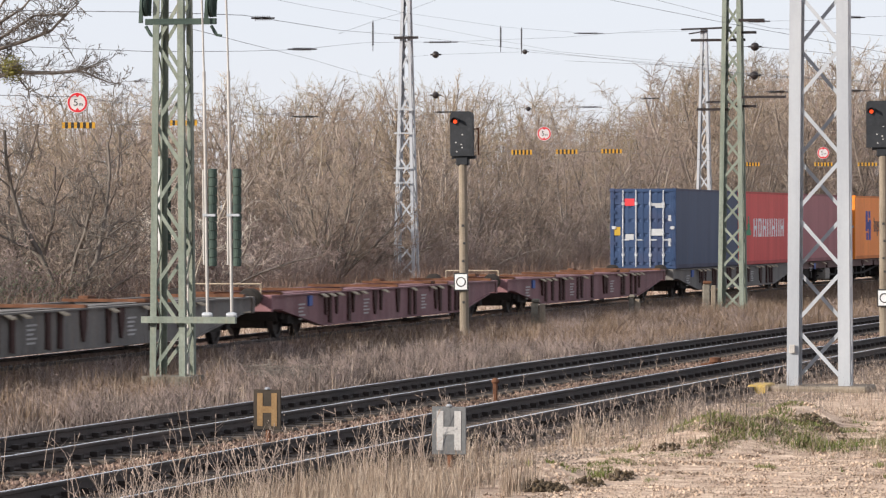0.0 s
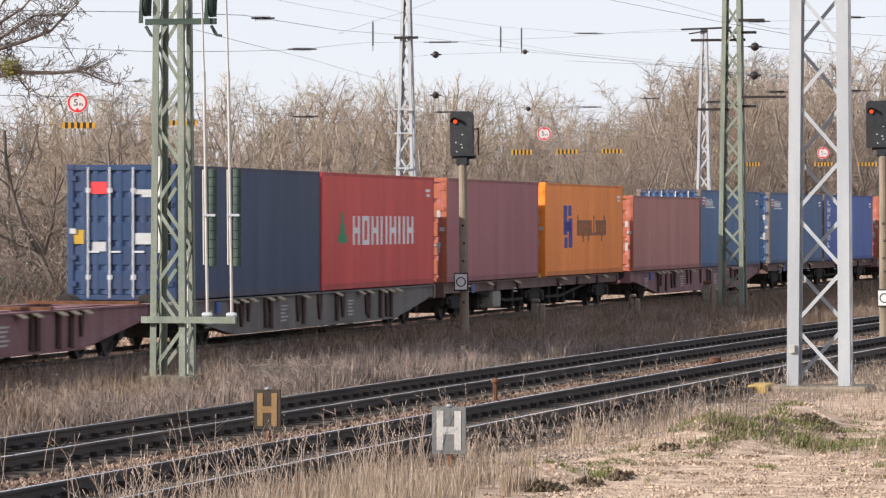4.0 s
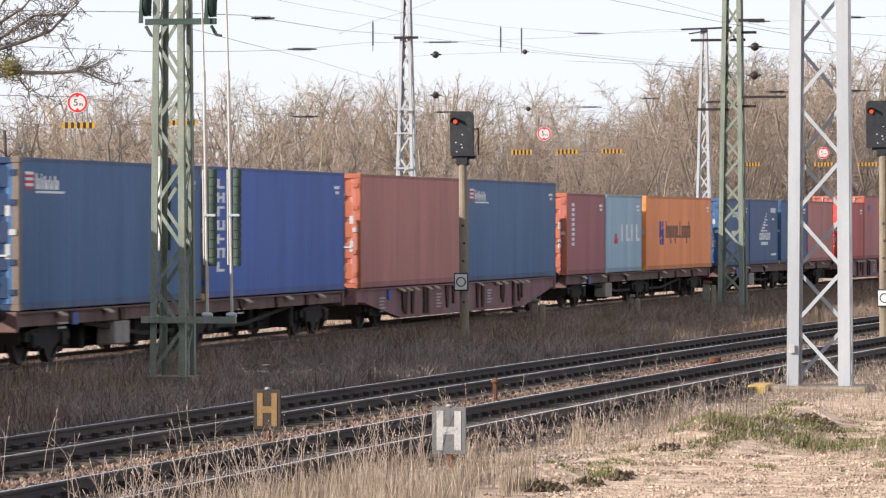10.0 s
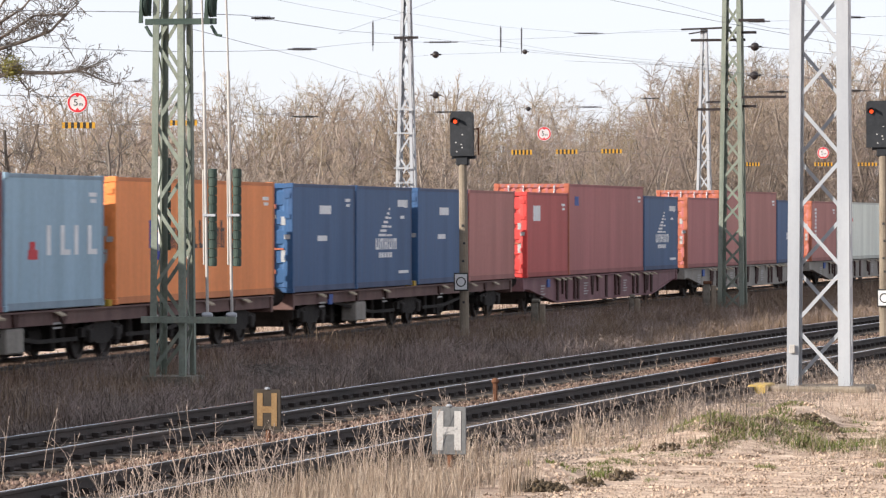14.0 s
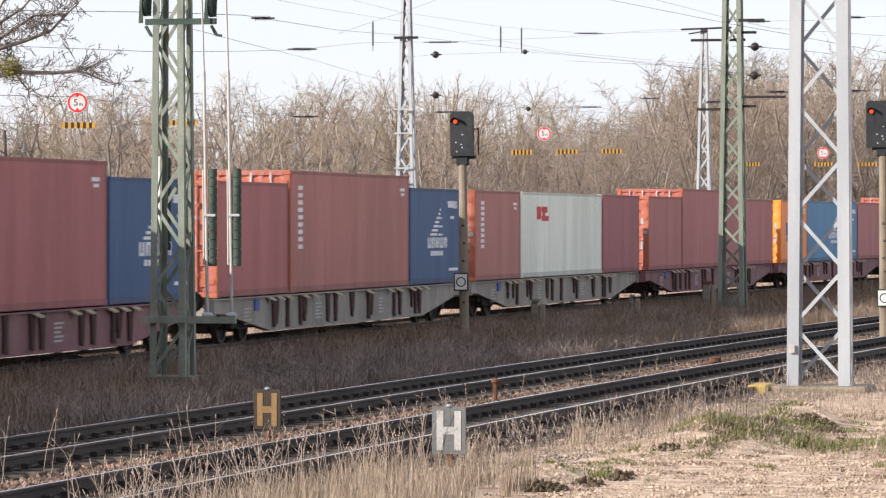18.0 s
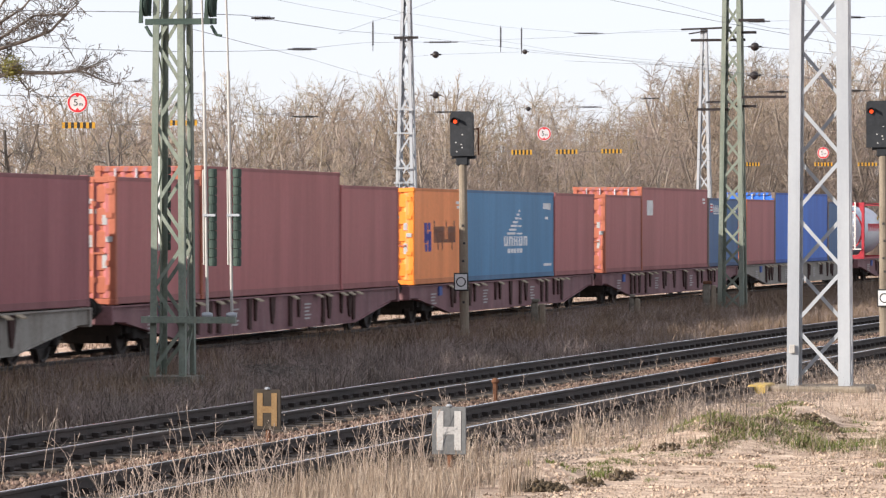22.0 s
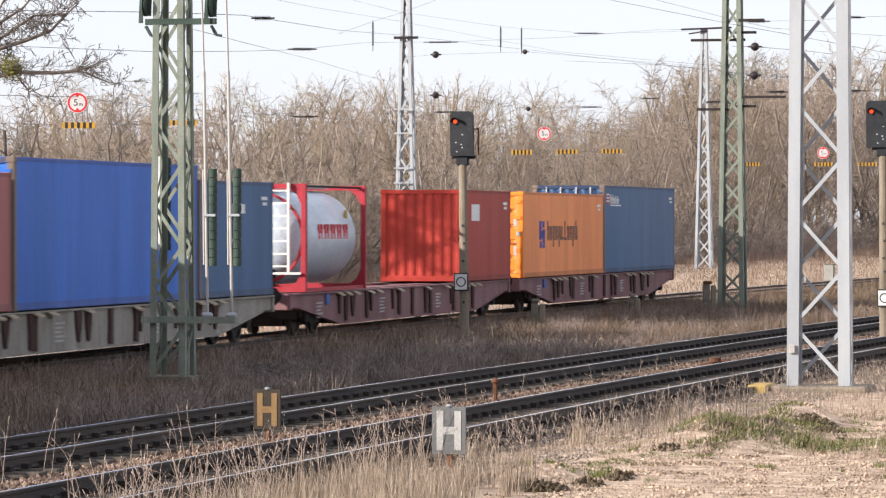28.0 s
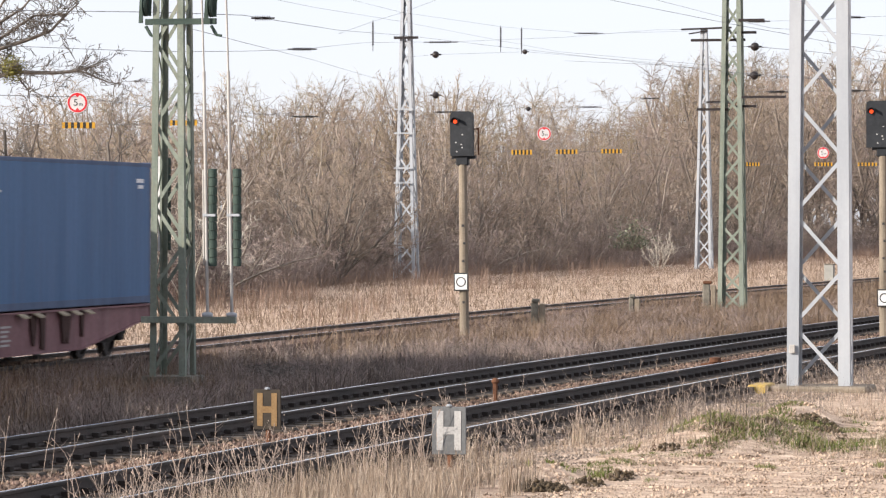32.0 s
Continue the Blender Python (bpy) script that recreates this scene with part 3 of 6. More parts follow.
        block("carrier_logo", [(-1.7, -1.15, H * 0.37, H * 0.44), (-1.6, -1.3, H * 0.44, H * 0.5)], LOGO_RED, "small red logo")
    elif kind == "red_mark":
        block("carrier_logo", [(-L + 2.2, -L + 2.8, H * 0.68, H * 0.83), (-L + 2.9, -L + 3.7, H * 0.76, H * 0.83), (-L + 2.9, -L + 3.9, H * 0.66, H * 0.72), (-L + 3.0, -L + 3.4, H * 0.72, H * 0.76)], LOGO_RED, "red letter-shaped logo")
    elif kind == "white_patch":
        block("carrier_logo", [(-L + 0.9, -L + 1.9, H * 0.66, H * 0.84)], LOGO_WHITE, "white square label")
    elif kind == "small_white":
        block("carrier_letters", [(-0.7, 0.2, H * 0.47, H * 0.52), (-0.5, 0.6, H * 0.72, H * 0.80)], LOGO_WHITE)
    elif kind == "blue_dot":
        block("carrier_logo", [(-L + 0.9, -L + 1.5, H * 0.76, H * 0.86)], BLUE_BOX, "small blue round mark")


def wagon_meshes(kind, material):
    """The pieces of a flat wagon; kind 'deep' has fish-belly sills, 'thin' has shallow ones."""
    key = (kind, material.name)
    if key in BOX_MESHES:
        return BOX_MESHES[key]
    g, E = {}, 12.42
    if kind == "deep":
        outline = [(-E, DECK - 0.02), (E, DECK - 0.02), (E, DECK - 0.34), (E - 0.9, DECK - 0.36), (E - 4.7, DECK - 0.80), (-E + 4.7, DECK - 0.80), (-E + 0.9, DECK - 0.36), (-E, DECK - 0.34)]
    else:
        outline = [(-E, DECK - 0.02), (E, DECK - 0.02), (E, DECK - 0.30), (-E, DECK - 0.30)]
    for sx in (-1, 1):
        s = Shape().sweep(outline, sx * 1.13 - 0.02, sx * 1.13 + 0.02)
        s.box(min(sx * 1.0, sx * 1.21), max(sx * 1.0, sx * 1.21), -E, E, DECK - 0.05, DECK - 0.015)
        if kind == "deep":
            low = [(-E + 4.7, DECK - 0.80), (E - 4.7, DECK - 0.80)]
            s.box(min(sx * 1.0, sx * 1.2), max(sx * 1.0, sx * 1.2), low[0][0], low[1][0], DECK - 0.83, DECK - 0.80)
            for a in (-1, 1):
                s.bar((sx * 1.1, a * (E - 4.7), DECK - 0.815), (sx * 1.1, a * (E - 0.9), DECK - 0.375), 0.2, 0.03, (0, 0, 1))
        g["side_sill" + str(sx)] = s.mesh("side_sill", material)
    g["crossbeam"] = Shape().box(-1.1, 1.1, -0.05, 0.05, DECK - 0.26, DECK - 0.05).mesh("crossbeam", material)
    g["centre_sill"] = Shape().box(-0.3, 0.3, -E, E, DECK - 0.42, DECK - 0.04).mesh("centre_sill", material)
    for sy in (-1, 1):
        g["end_beam" + str(sy)] = Shape().chamfer(-1.2, 1.2, sy * E - 0.07, sy * E + 0.07, DECK - 0.40, DECK - 0.01, 0.015).mesh("end_beam", material)
    g["buffer"] = Shape().lathe([(0.11, 0.0), (0.11, 0.3), (0.075, 0.3), (0.075, 0.5), (0.22, 0.52), (0.23, 0.57), (0.16, 0.60)], 14, "y").mesh("buffer", BOGIE)
    g["coupler"] = Shape().box(-0.08, 0.08, 0, 0.75, -0.08, 0.06).box(-0.12, 0.12, 0.55, 0.75, -0.16, 0.02).mesh("coupler", BOGIE)
    # raised dark shapes added for the rust stains on the sill
    for k, (w0, w1, h) in enumerate(((0.16, 0.10, 0.70), (0.11, 0.05, 0.52), (0.13, 0.13, 0.72), (0.20, 0.06, 0.62))):
        h = h if kind == "deep" else 0.24
        g["rib" + str(k)] = Shape().add([(a, b, c) for a in (-0.02, 0.045) for b, c in ((-w0, 0.0), (w0, 0.0), (w0 * 0.9, -h * 0.5), (w1, -h), (-w1, -h * 0.96), (-w0 * 0.8, -h * 0.45))], [(0, 1, 2, 3, 4, 5), (11, 10, 9, 8, 7, 6)] + [(i, 6 + i, 6 + (i + 1) % 6, (i + 1) % 6) for i in range(6)]).mesh("sill_stain", STAIN)
    g["lug"] = Shape().add([(0.0, -0.16, 0), (0.0, 0.16, 0), (0.16, 0.28, -0.10), (0.16, -0.04, -0.10), (0.0, -0.16, -0.03), (0.0, 0.16, -0.03), (0.16, 0.28, -0.13), (0.16, -0.04, -0.13)], [(0, 1, 2, 3), (7, 6, 5, 4), (0, 4, 5, 1), (1, 5, 6, 2), (2, 6, 7, 3), (3, 7, 4, 0)]).mesh("load_lug", LUG)
    truck = Shape()
    for sx in (-1, 1):
        truck.sweep([(-1.35, 0.62), (-0.6, 0.70), (-0.4, 0.78), (0.4, 0.78), (0.6, 0.70), (1.35, 0.62), (1.35, 0.45), (0.7, 0.42), (0.4, 0.30), (-0.4, 0.30), (-0.7, 0.42), (-1.35, 0.45)], sx * 0.98 - 0.06, sx * 0.98 + 0.06)
        for a in (-0.9, 0.9):
            truck.chamfer(sx * 1.02 - 0.09, sx * 1.02 + 0.09, a - 0.14, a + 0.14, 0.32, 0.60, 0.03)
            truck.rod((sx * 1.0, a - 0.22, 0.44), (sx * 1.0, a - 0.22, 0.66), 0.06, 8)
            truck.rod((sx * 1.0, a + 0.22, 0.44), (sx * 1.0, a + 0.22, 0.66), 0.06, 8)
    truck.box(-1.0, 1.0, -0.2, 0.2, 0.36, 0.66).box(-0.62, 0.62, -1.32, 1.32, 0.24, 0.60)
    for a in (-1.38, 1.38):
        truck.box(-0.95, 0.95, a - 0.06, a + 0.06, 0.40, 0.62)
        truck.bar((-0.7, a * 0.62, 0.30), (0.7, a * 0.62, 0.30), 0.12, 0.16)
    g["bogie"] = truck.mesh("bogie", BOGIE)
    ws = Shape().rod((-1.05, 0, 0), (1.05, 0, 0), 0.08, 10)
    for sx in (-1, 1):
        ws.lathe([(0.10, sx * 0.66), (0.36, sx * 0.70), (0.40, sx * 0.685), (0.49, sx * 0.685), (0.49, sx * 0.715), (0.46, sx * 0.72), (0.455, sx * 0.82), (0.39, sx * 0.82), (0.37, sx * 0.76), (0.16, sx * 0.74), (0.12, sx * 0.83)], 24, "x")
    g["wheelset"] = ws.mesh("wheelset", WHEEL)
    BOX_MESHES[key] = g
    return g


WHEELS = []


def wagon(kind, material, u, label, loaded=True):
    w = thing("flat_wagon", label, "rail wagon", "wagons of the train")
    g, E = wagon_meshes(kind, material), 12.42
    rnd = random.Random(int(u))
    for sx in (-1, 1):
        part("side_sill", g["side_sill" + str(sx)], None, w)
    for i in range(9):
        part("crossbeam", g["crossbeam"], None, w, at=pose(0, -E + 0.6 + i * (2 * E - 1.2) / 8, 0))
    part("centre_sill", g["centre_sill"], None, w)
    for sy in (-1, 1):
        part("end_beam", g["end_beam" + str(sy)], None, w)
        for sx in (-1, 1):
            part("buffer", g["buffer"], None, w, at=pose(sx * 0.875, sy * (E + 0.05), 0.98, 0, 0, 0 if sy > 0 else 180))
        part("coupler", g["coupler"], None, w, at=pose(0, sy * E, 0.92, 0, 0, 0 if sy > 0 else 180))
    spots = [-7.6, -7.0, -6.4, -5.1, -4.6, -2.2, -1.6, 0.0, 1.6, 2.2, 4.6, 5.1, 6.4, 7.0, 7.6] if kind == "deep" else [-9, -6, -3, 3, 6, 9]
    for y in spots:
        part("sill_stain", g["rib" + str(rnd.randrange(4))], None, w, at=pose(1.15, y + rnd.uniform(-0.22, 0.22), DECK - 0.06))
    for y in ([-7.9, -7.1, -6.3, -4.8, -3.9, -1.6, 1.6, 3.9, 4.8, 6.3, 7.1, 7.9] if kind == "deep" else [-10, -7, -3.4, 3.4, 7, 10]):
        part("load_lug", g["lug"], None, w, at=pose(1.15, y, DECK - 0.012))
    for cy in (-3.2, 3.2, -9.6):
        marks = Shape()
        for i in range(5):
            marks.box(1.151, 1.156, cy - 0.3, cy + 0.3 - 0.1 * (i % 3), DECK - 0.30 - i * 0.085, DECK - 0.26 - i * 0.085)
            if kind != "deep" and i > 0:
                break
        part("stencil_text", marks, MARK, w, "lines of small white stencilling", kind="stuff")
    low, n = (0.15, 17) if kind == "thin" else (0.20, 9)
    reach = 11.0 if kind == "thin" else 7.6
    for i in range(n):
        y = -reach + 2 * reach * i / (n - 1) + rnd.uniform(-0.3, 0.3)
        x0, x1 = -rnd.uniform(0.5, 0.9), rnd.uniform(0.5, 0.95)
        part("brake_gear", Shape().chamfer(x0, x1, y - 0.14, y + 0.14, low + rnd.uniform(0, 0.12), DECK - 0.30, 0.03).bar((x0, y - 0.6, low + 0.2), (x1, y + 0.5, low + 0.24), 0.06, 0.05), BOGIE, w)
    part("air_reservoir", Shape().rod((-0.55, 2.0, 0.55), (-0.55, 3.6, 0.55), 0.2, 12), BOGIE, w)
    part("air_reservoir", Shape().rod((0.45, -3.4, 0.52), (0.45, -2.2, 0.52), 0.18, 12), BOGIE, w)
    part("blue_plate", Shape().chamfer(1.15, 1.20, -9.1, -8.75, DECK - 0.33, DECK - 0.08, 0.01), BLUE_BOX, w)
    if kind == "thin":
        part("underframe_girder", Shape().chamfer(-0.42, 0.42, -8.6, 8.6, 0.20, DECK - 0.40, 0.03), BOGIE, w)
        part("brake_box", Shape().chamfer(0.75, 1.15, -6.2, -5.2, DECK - 0.80, DECK - 0.32, 0.03), WAGON_GREY, w, "pale equipment box under the sill")
        for a in (-1, 1):
            part("truss_bar", Shape().bar((1.0, a * 8, DECK - 0.30), (1.0, a * 4, DECK - 0.62), 0.06, 0.08).bar((1.0, a * 4, DECK - 0.62), (1.0, a * 1.6, DECK - 0.62), 0.06, 0.08), BOGIE, w)
        part("post", Shape().box(0.95, 1.2, -0.12, 0.12, DECK - 0.02, DECK + 0.12), LABEL_YELLOW, w)
    if not loaded:
        for y in (-11.6, -5.9, 0.0, 5.9, 11.6):
            part("load_bar", Shape().box(-1.2, 1.2, y - 0.09, y + 0.09, DECK - 0.015, DECK + 0.05), RUST, w, "rusty cross bar on the empty deck")
        part("end_rail", Shape().rod((-0.8, -12.0, DECK), (-0.8, -12.0, DECK + 0.24), 0.018).rod((0.8, -12.0, DECK), (0.8, -12.0, DECK + 0.24), 0.018).rod((-0.8, -12.0, DECK + 0.24), (0.8, -12.0, DECK + 0.24), 0.018), LUG, w, "pale tan end rail")
        for x, y, h in ((-1.0, -7.6, 0.09), (0.95, 4.7, 0.08), (-1.0, 6.9, 0.10)):
            part("load_flap", Shape().chamfer(x - 0.12, x + 0.12, y - 0.25, y + 0.25, DECK, DECK + h, 0.02), RUST, w, "folded rusty load flap")
    for y in ((-9.7, 9.7) if kind == "deep" else (-10.2, 0.0, 10.2)):
        b = part("bogie", g["bogie"], None, w, at=pose(0, y, 0))
        for a in (-0.9, 0.9):
            WHEELS.append((part("wheelset", g["wheelset"], None, b, at=pose(0, a, 0.46)), u + y + a, a))
    MOVING.append((w, u))
    return w


HIGH, STD, FT40, FT20 = 2.896, 2.591, 12.192, 6.058


def load(u, items):
    """Containers in a row on one wagon, centred on u."""
    total = sum(i[2] for i in items) + 0.15 * (len(items) - 1)
    y = u - total / 2
    for tone, label, length, height, kw in items:
        container(tone, label, length, height, y + length / 2, **kw)
        y += length + 0.15


def tank_container(u):
    t = thing("tank_container", "white cylindrical tank in a red frame", "tank container", "containers on the train")
    z, H, L = DECK + 0.002, 2.59, 3.029
    axis = z + 1.30
    part("tank", Shape().lathe([(0.02, -2.80), (0.5, -2.76), (0.85, -2.64), (1.05, -2.42), (1.14, -2.15), (1.14, 2.15), (1.05, 2.42), (0.85, 2.64), (0.5, 2.76), (0.02, 2.80)], 48, "y", (0, 0, axis)), TANK_WHITE, t, "glossy off-white tank shell", True)
    for sy in (-1, 1):
        s = Shape()
        y = sy * (L - 0.08)
        for sx in (-1, 1):
            s.chamfer(sx * 1.15 - 0.065, sx * 1.15 + 0.065, y - 0.07, y + 0.07, z, z + H, 0.015)
            for zz, up in ((z + 0.06, 1), (z + H - 0.06, -1)):
                s.add([(sx * 1.12, y + o, zz) for o in (-0.05, 0.05)] + [(sx * 0.72, y + o, zz) for o in (-0.05, 0.05)] + [(sx * 0.98, y + o, zz + up * 0.20) for o in (-0.05, 0.05)] + [(sx * 1.12, y + o, zz + up * 0.52) for o in (-0.05, 0.05)],
                      [(0, 2, 4, 6), (7, 5, 3, 1), (0, 1, 3, 2), (2, 3, 5, 4), (4, 5, 7, 6), (6, 7, 1, 0)])
        s.box(-1.1, 1.1, y - 0.06, y + 0.06, z + 0.005, z + 0.13).box(-1.1, 1.1, y - 0.06, y + 0.06, z + H - 0.12, z + H - 0.005)
        part("end_frame", s, FRAME_RED, t)
    ring = Shape().lathe([(1.05, -2.88), (1.11, -2.88), (1.11, -2.78), (1.05, -2.78), (1.05, -2.88)], 40, "y", (0, 0, axis))
    part("saddle_ring", Shape().add(ring.v, ring.f[:-2]), FRAME_RED, t)
    for sx in (-1, 1):
        part("bottom_rail", Shape().box(sx * 1.12 - 0.05, sx * 1.12 + 0.05, -L + 0.15, L - 0.15, z + 0.004, z + 0.09), FRAME_RED, t)
        part("top_rail", Shape().bar((sx * 1.05, -L + 0.1, z + H - 0.06), (sx * 1.05, L - 0.1, z + H - 0.06), 0.07, 0.05), BOGIE, t)
    part("walkway", Shape().box(-0.6, 0.3, -2.6, 2.6, z + 2.50, z + 2.54), GALV, t)
    part("valve_box", Shape().chamfer(-0.35, 0.35, -L + 0.05, -L + 0.5, z + 0.10, z + 0.55, 0.03), BOGIE, t)
    ladder = Shape()
    for x in (0.27, 0.80):
        ladder.bar((x, -L - 0.05, z + 0.45), (x, -L - 0.05, z + H + 0.02), 0.085, 0.05)
    for i in range(7):
        ladder.bar((0.27, -L - 0.05, z + 0.62 + i * 0.3), (0.80, -L - 0.05, z + 0.62 + i * 0.3), 0.045, 0.04)
    ladder.bar((0.2, -L - 0.05, z + 0.45), (1.1, -L - 0.05, z + 0.45), 0.06, 0.05)
    part("ladder", ladder, LADDER_PALE, t, "pale steel end ladder")
    part("round_label", Shape().lathe([(0.01, 0.0), (0.16, 0.0), (0.16, 0.02), (0.01, 0.02)], 16, "x", (1.02, 1.55, axis + 0.52)), LABEL_YELLOW, t)
    for i in range(5):
        y = -1.55 + i * 0.62
        letters = Shape()
        for a, b, c, d in ((0, 0.13, -0.16, 0.20), (0.28, 0.41, -0.16, 0.20), (0.13, 0.28, -0.02, 0.06)):
            letters.box(1.12, 1.145, y + a, y + b, axis + 0.12 + c, axis + 0.12 + d)
        part("letter_shape", letters, LOGO_RED, t, "red letter shape")
    MOVING.append((t, u))


TRAIN = [
    (75.4, "deep", WAGON_DARK, []), (101.9, "deep", WAGON_MAROON, []), (128.3, "deep", WAGON_MAROON, []),
    (154.75, "deep", WAGON_DARK, [("navy", "dark navy container with closed double doors", FT40, HIGH, {}), ("red", "red container with white block letter shapes", FT40, HIGH, {"writing": "row_white"})]),
    (180.95, "thin", WAGON_BROWN, [("plum", "dull maroon container with an orange-red door end", FT40, HIGH, {"end_tone": "salmon"}), ("orange", "bright orange container with a blue logo", FT40, HIGH, {"writing": "black_big"})]),
    (208.0, "deep", WAGON_MAROON, [("brick", "faded brown-red container, lower than its neighbour", FT40, STD, {"end_tone": "salmon"}), ("slate", "slate blue tall container with small corner marks", FT40, HIGH, {"writing": "corner_white", "hazard": True})]),
    (234.75, "thin", WAGON_BROWN, [("slate", "slate blue tall container with small corner marks", FT40, HIGH, {"writing": "corner_white"}), ("cobalt", "royal blue container with a column of white letter shapes", FT40, HIGH, {"writing": "column_white"})]),
    (261.2, "deep", WAGON_MAROON, [("brick", "dusty brown-red container with an orange door end", FT40, HIGH, {"end_tone": "salmon"}), ("slate", "slate blue tall container with small corner marks", FT40, HIGH, {"writing": "corner_white"})]),
    (287.8, "thin", WAGON_BROWN, [("plum", "short maroon container with a white letter column", FT20, STD, {"writing": "column_small", "end_tone": "salmon"}), ("sky", "short pale grey-blue container with white letter shapes", FT20, STD, {"writing": "three_white"}), None, ("rust_orange", "weathered orange container with a small blue logo", FT40, STD, {"writing": "black_mid"})]),
    (314.7, "thin", WAGON_BROWN, [("ink", "short dark blue container with white door marks", FT20, STD, {"writing": "small_white"}), ("ink", "short dark blue container with a white sail logo", FT20, STD, {"writing": "ship"}), None, ("ink", "short dark blue container with a small white label", FT20, STD, {"writing": "small_white"}), ("brick", "short brown-red container with streaked paint", FT20, STD, {})]),
    (341.3, "deep", WAGON_MAROON, [("dull_red", "short red container with a white label", FT20, STD, {"writing": "white_patch", "end_tone": "red"}), ("maroon", "tall maroon container with a small blue mark", FT40, HIGH, {"writing": "blue_dot", "hazard": True, "end_tone": "salmon"}), ("ink", "short dark blue container with a white sail logo", FT20, STD, {"writing": "ship"})]),
    (367.7, "deep", WAGON_GREY, [("maroon", "short maroon container with a darker square patch", FT20, STD, {"end_tone": "salmon"}), ("brick", "tall brown-red container with a white letter column", FT40, HIGH, {"writing": "column_small", "hazard": True, "end_tone": "salmon"}), ("ink", "short dark blue container with a white sail logo", FT20, STD, {"writing": "ship"})]),
    (394.15, "deep", WAGON_GREY, [("brick", "short brown-red container with a white letter column", FT20, STD, {"writing": "column_small", "end_tone": "salmon"}), ("white", "grey-white container with a red logo", FT40, STD, {"writing": "red_mark"}), ("plum", "short dark maroon container", FT20, STD, {})]),
    (420.45, "deep", WAGON_MAROON, [("maroon", "short maroon container with a pale orange door end", FT20, STD, {"end_tone": "salmon"}), ("maroon", "tall maroon container rising over its neighbours", FT40, HIGH, {"hazard": True, "end_tone": "salmon"}), ("maroon", "short plain maroon steel container", FT20, STD, {})]),
    (446.85, "deep", WAGON_MAROON, [("rust_orange", "short orange container with a blue logo", FT20, STD, {"writing": "black_small", "end_tone": "orange"}), ("teal", "teal blue container with a large white sail logo", FT40, STD, {"writing": "ship_wide"}), ("maroon", "short plain maroon steel container", FT20, STD, {})]),
    (473.25, "deep", WAGON_MAROON, [("maroon", "short maroon container with an orange door end", FT20, STD, {"end_tone": "salmon"}), ("maroon", "tall maroon container with a white label", FT40, HIGH, {"writing": "white_patch", "hazard": True, "end_tone": "salmon"}), ("slate", "short slate blue container with small corner marks", FT20, STD, {"writing": "corner_white"})]),
    (499.6, "deep", WAGON_GREY, [("maroon", "short maroon container with an orange-red door end", FT20, STD, {"end_tone": "salmon"}), ("royal", "tall plain royal blue container", FT40, HIGH, {"hazard": True}), ("slate", "short slate blue container with a faint sail logo", FT20, STD, {"writing": "small_white"})]),
    (526.1, "deep", WAGON_MAROON, ["tank", ("scarlet", "short red container with a bright ribbed end", FT20, STD, {"doors": False, "writing": "white_patch"})]),
    (552.4, "deep", WAGON_MAROON, [("rust_orange", "weathered orange container with a blue logo", FT40, STD, {"writing": "black_mid", "end_tone": "orange"}), ("slate", "slate blue tall container with small corner marks", FT40, HIGH, {"writing": "corner_white", "end_tone": "navy"})]),
]
SPREAD = {180.95: (-0.1, 0.75), 234.75: (-0.1, 0.2)}
WAGON_WORDS = {WAGON_DARK.name: "dark grey", WAGON_GREY.name: "grey-beige", WAGON_MAROON.name: "dull maroon", WAGON_BROWN.name: "dark brown"}
for u, kind, material, items in TRAIN:
    words = WAGON_WORDS[material.name] + (" flat wagon with deep rust-streaked side sills" if kind == "deep" else " flat wagon with shallow sills and dark bogies")
    wagon(kind, material, u, words + (", empty" if not items else ""), bool(items))
    if not items:
        continue
    if items[0] == "tank":
        tank_container(u - 12.27 + 4.08)
        container(items[1][0], items[1][1], FT20, STD, u + 12.27 - 3.03, **items[1][4])
    elif None in items:
        k = items.index(None)
        load(u - 6.55, items[:k])
        load(u + 6.45, items[k + 1:])
    elif u in SPREAD:
        container(*items[0][:4], u - 6.171 + SPREAD[u][0], **items[0][4])
        container(*items[1][:4], u + 6.171 + SPREAD[u][1], **items[1][4])
    else:
        load(u, items)


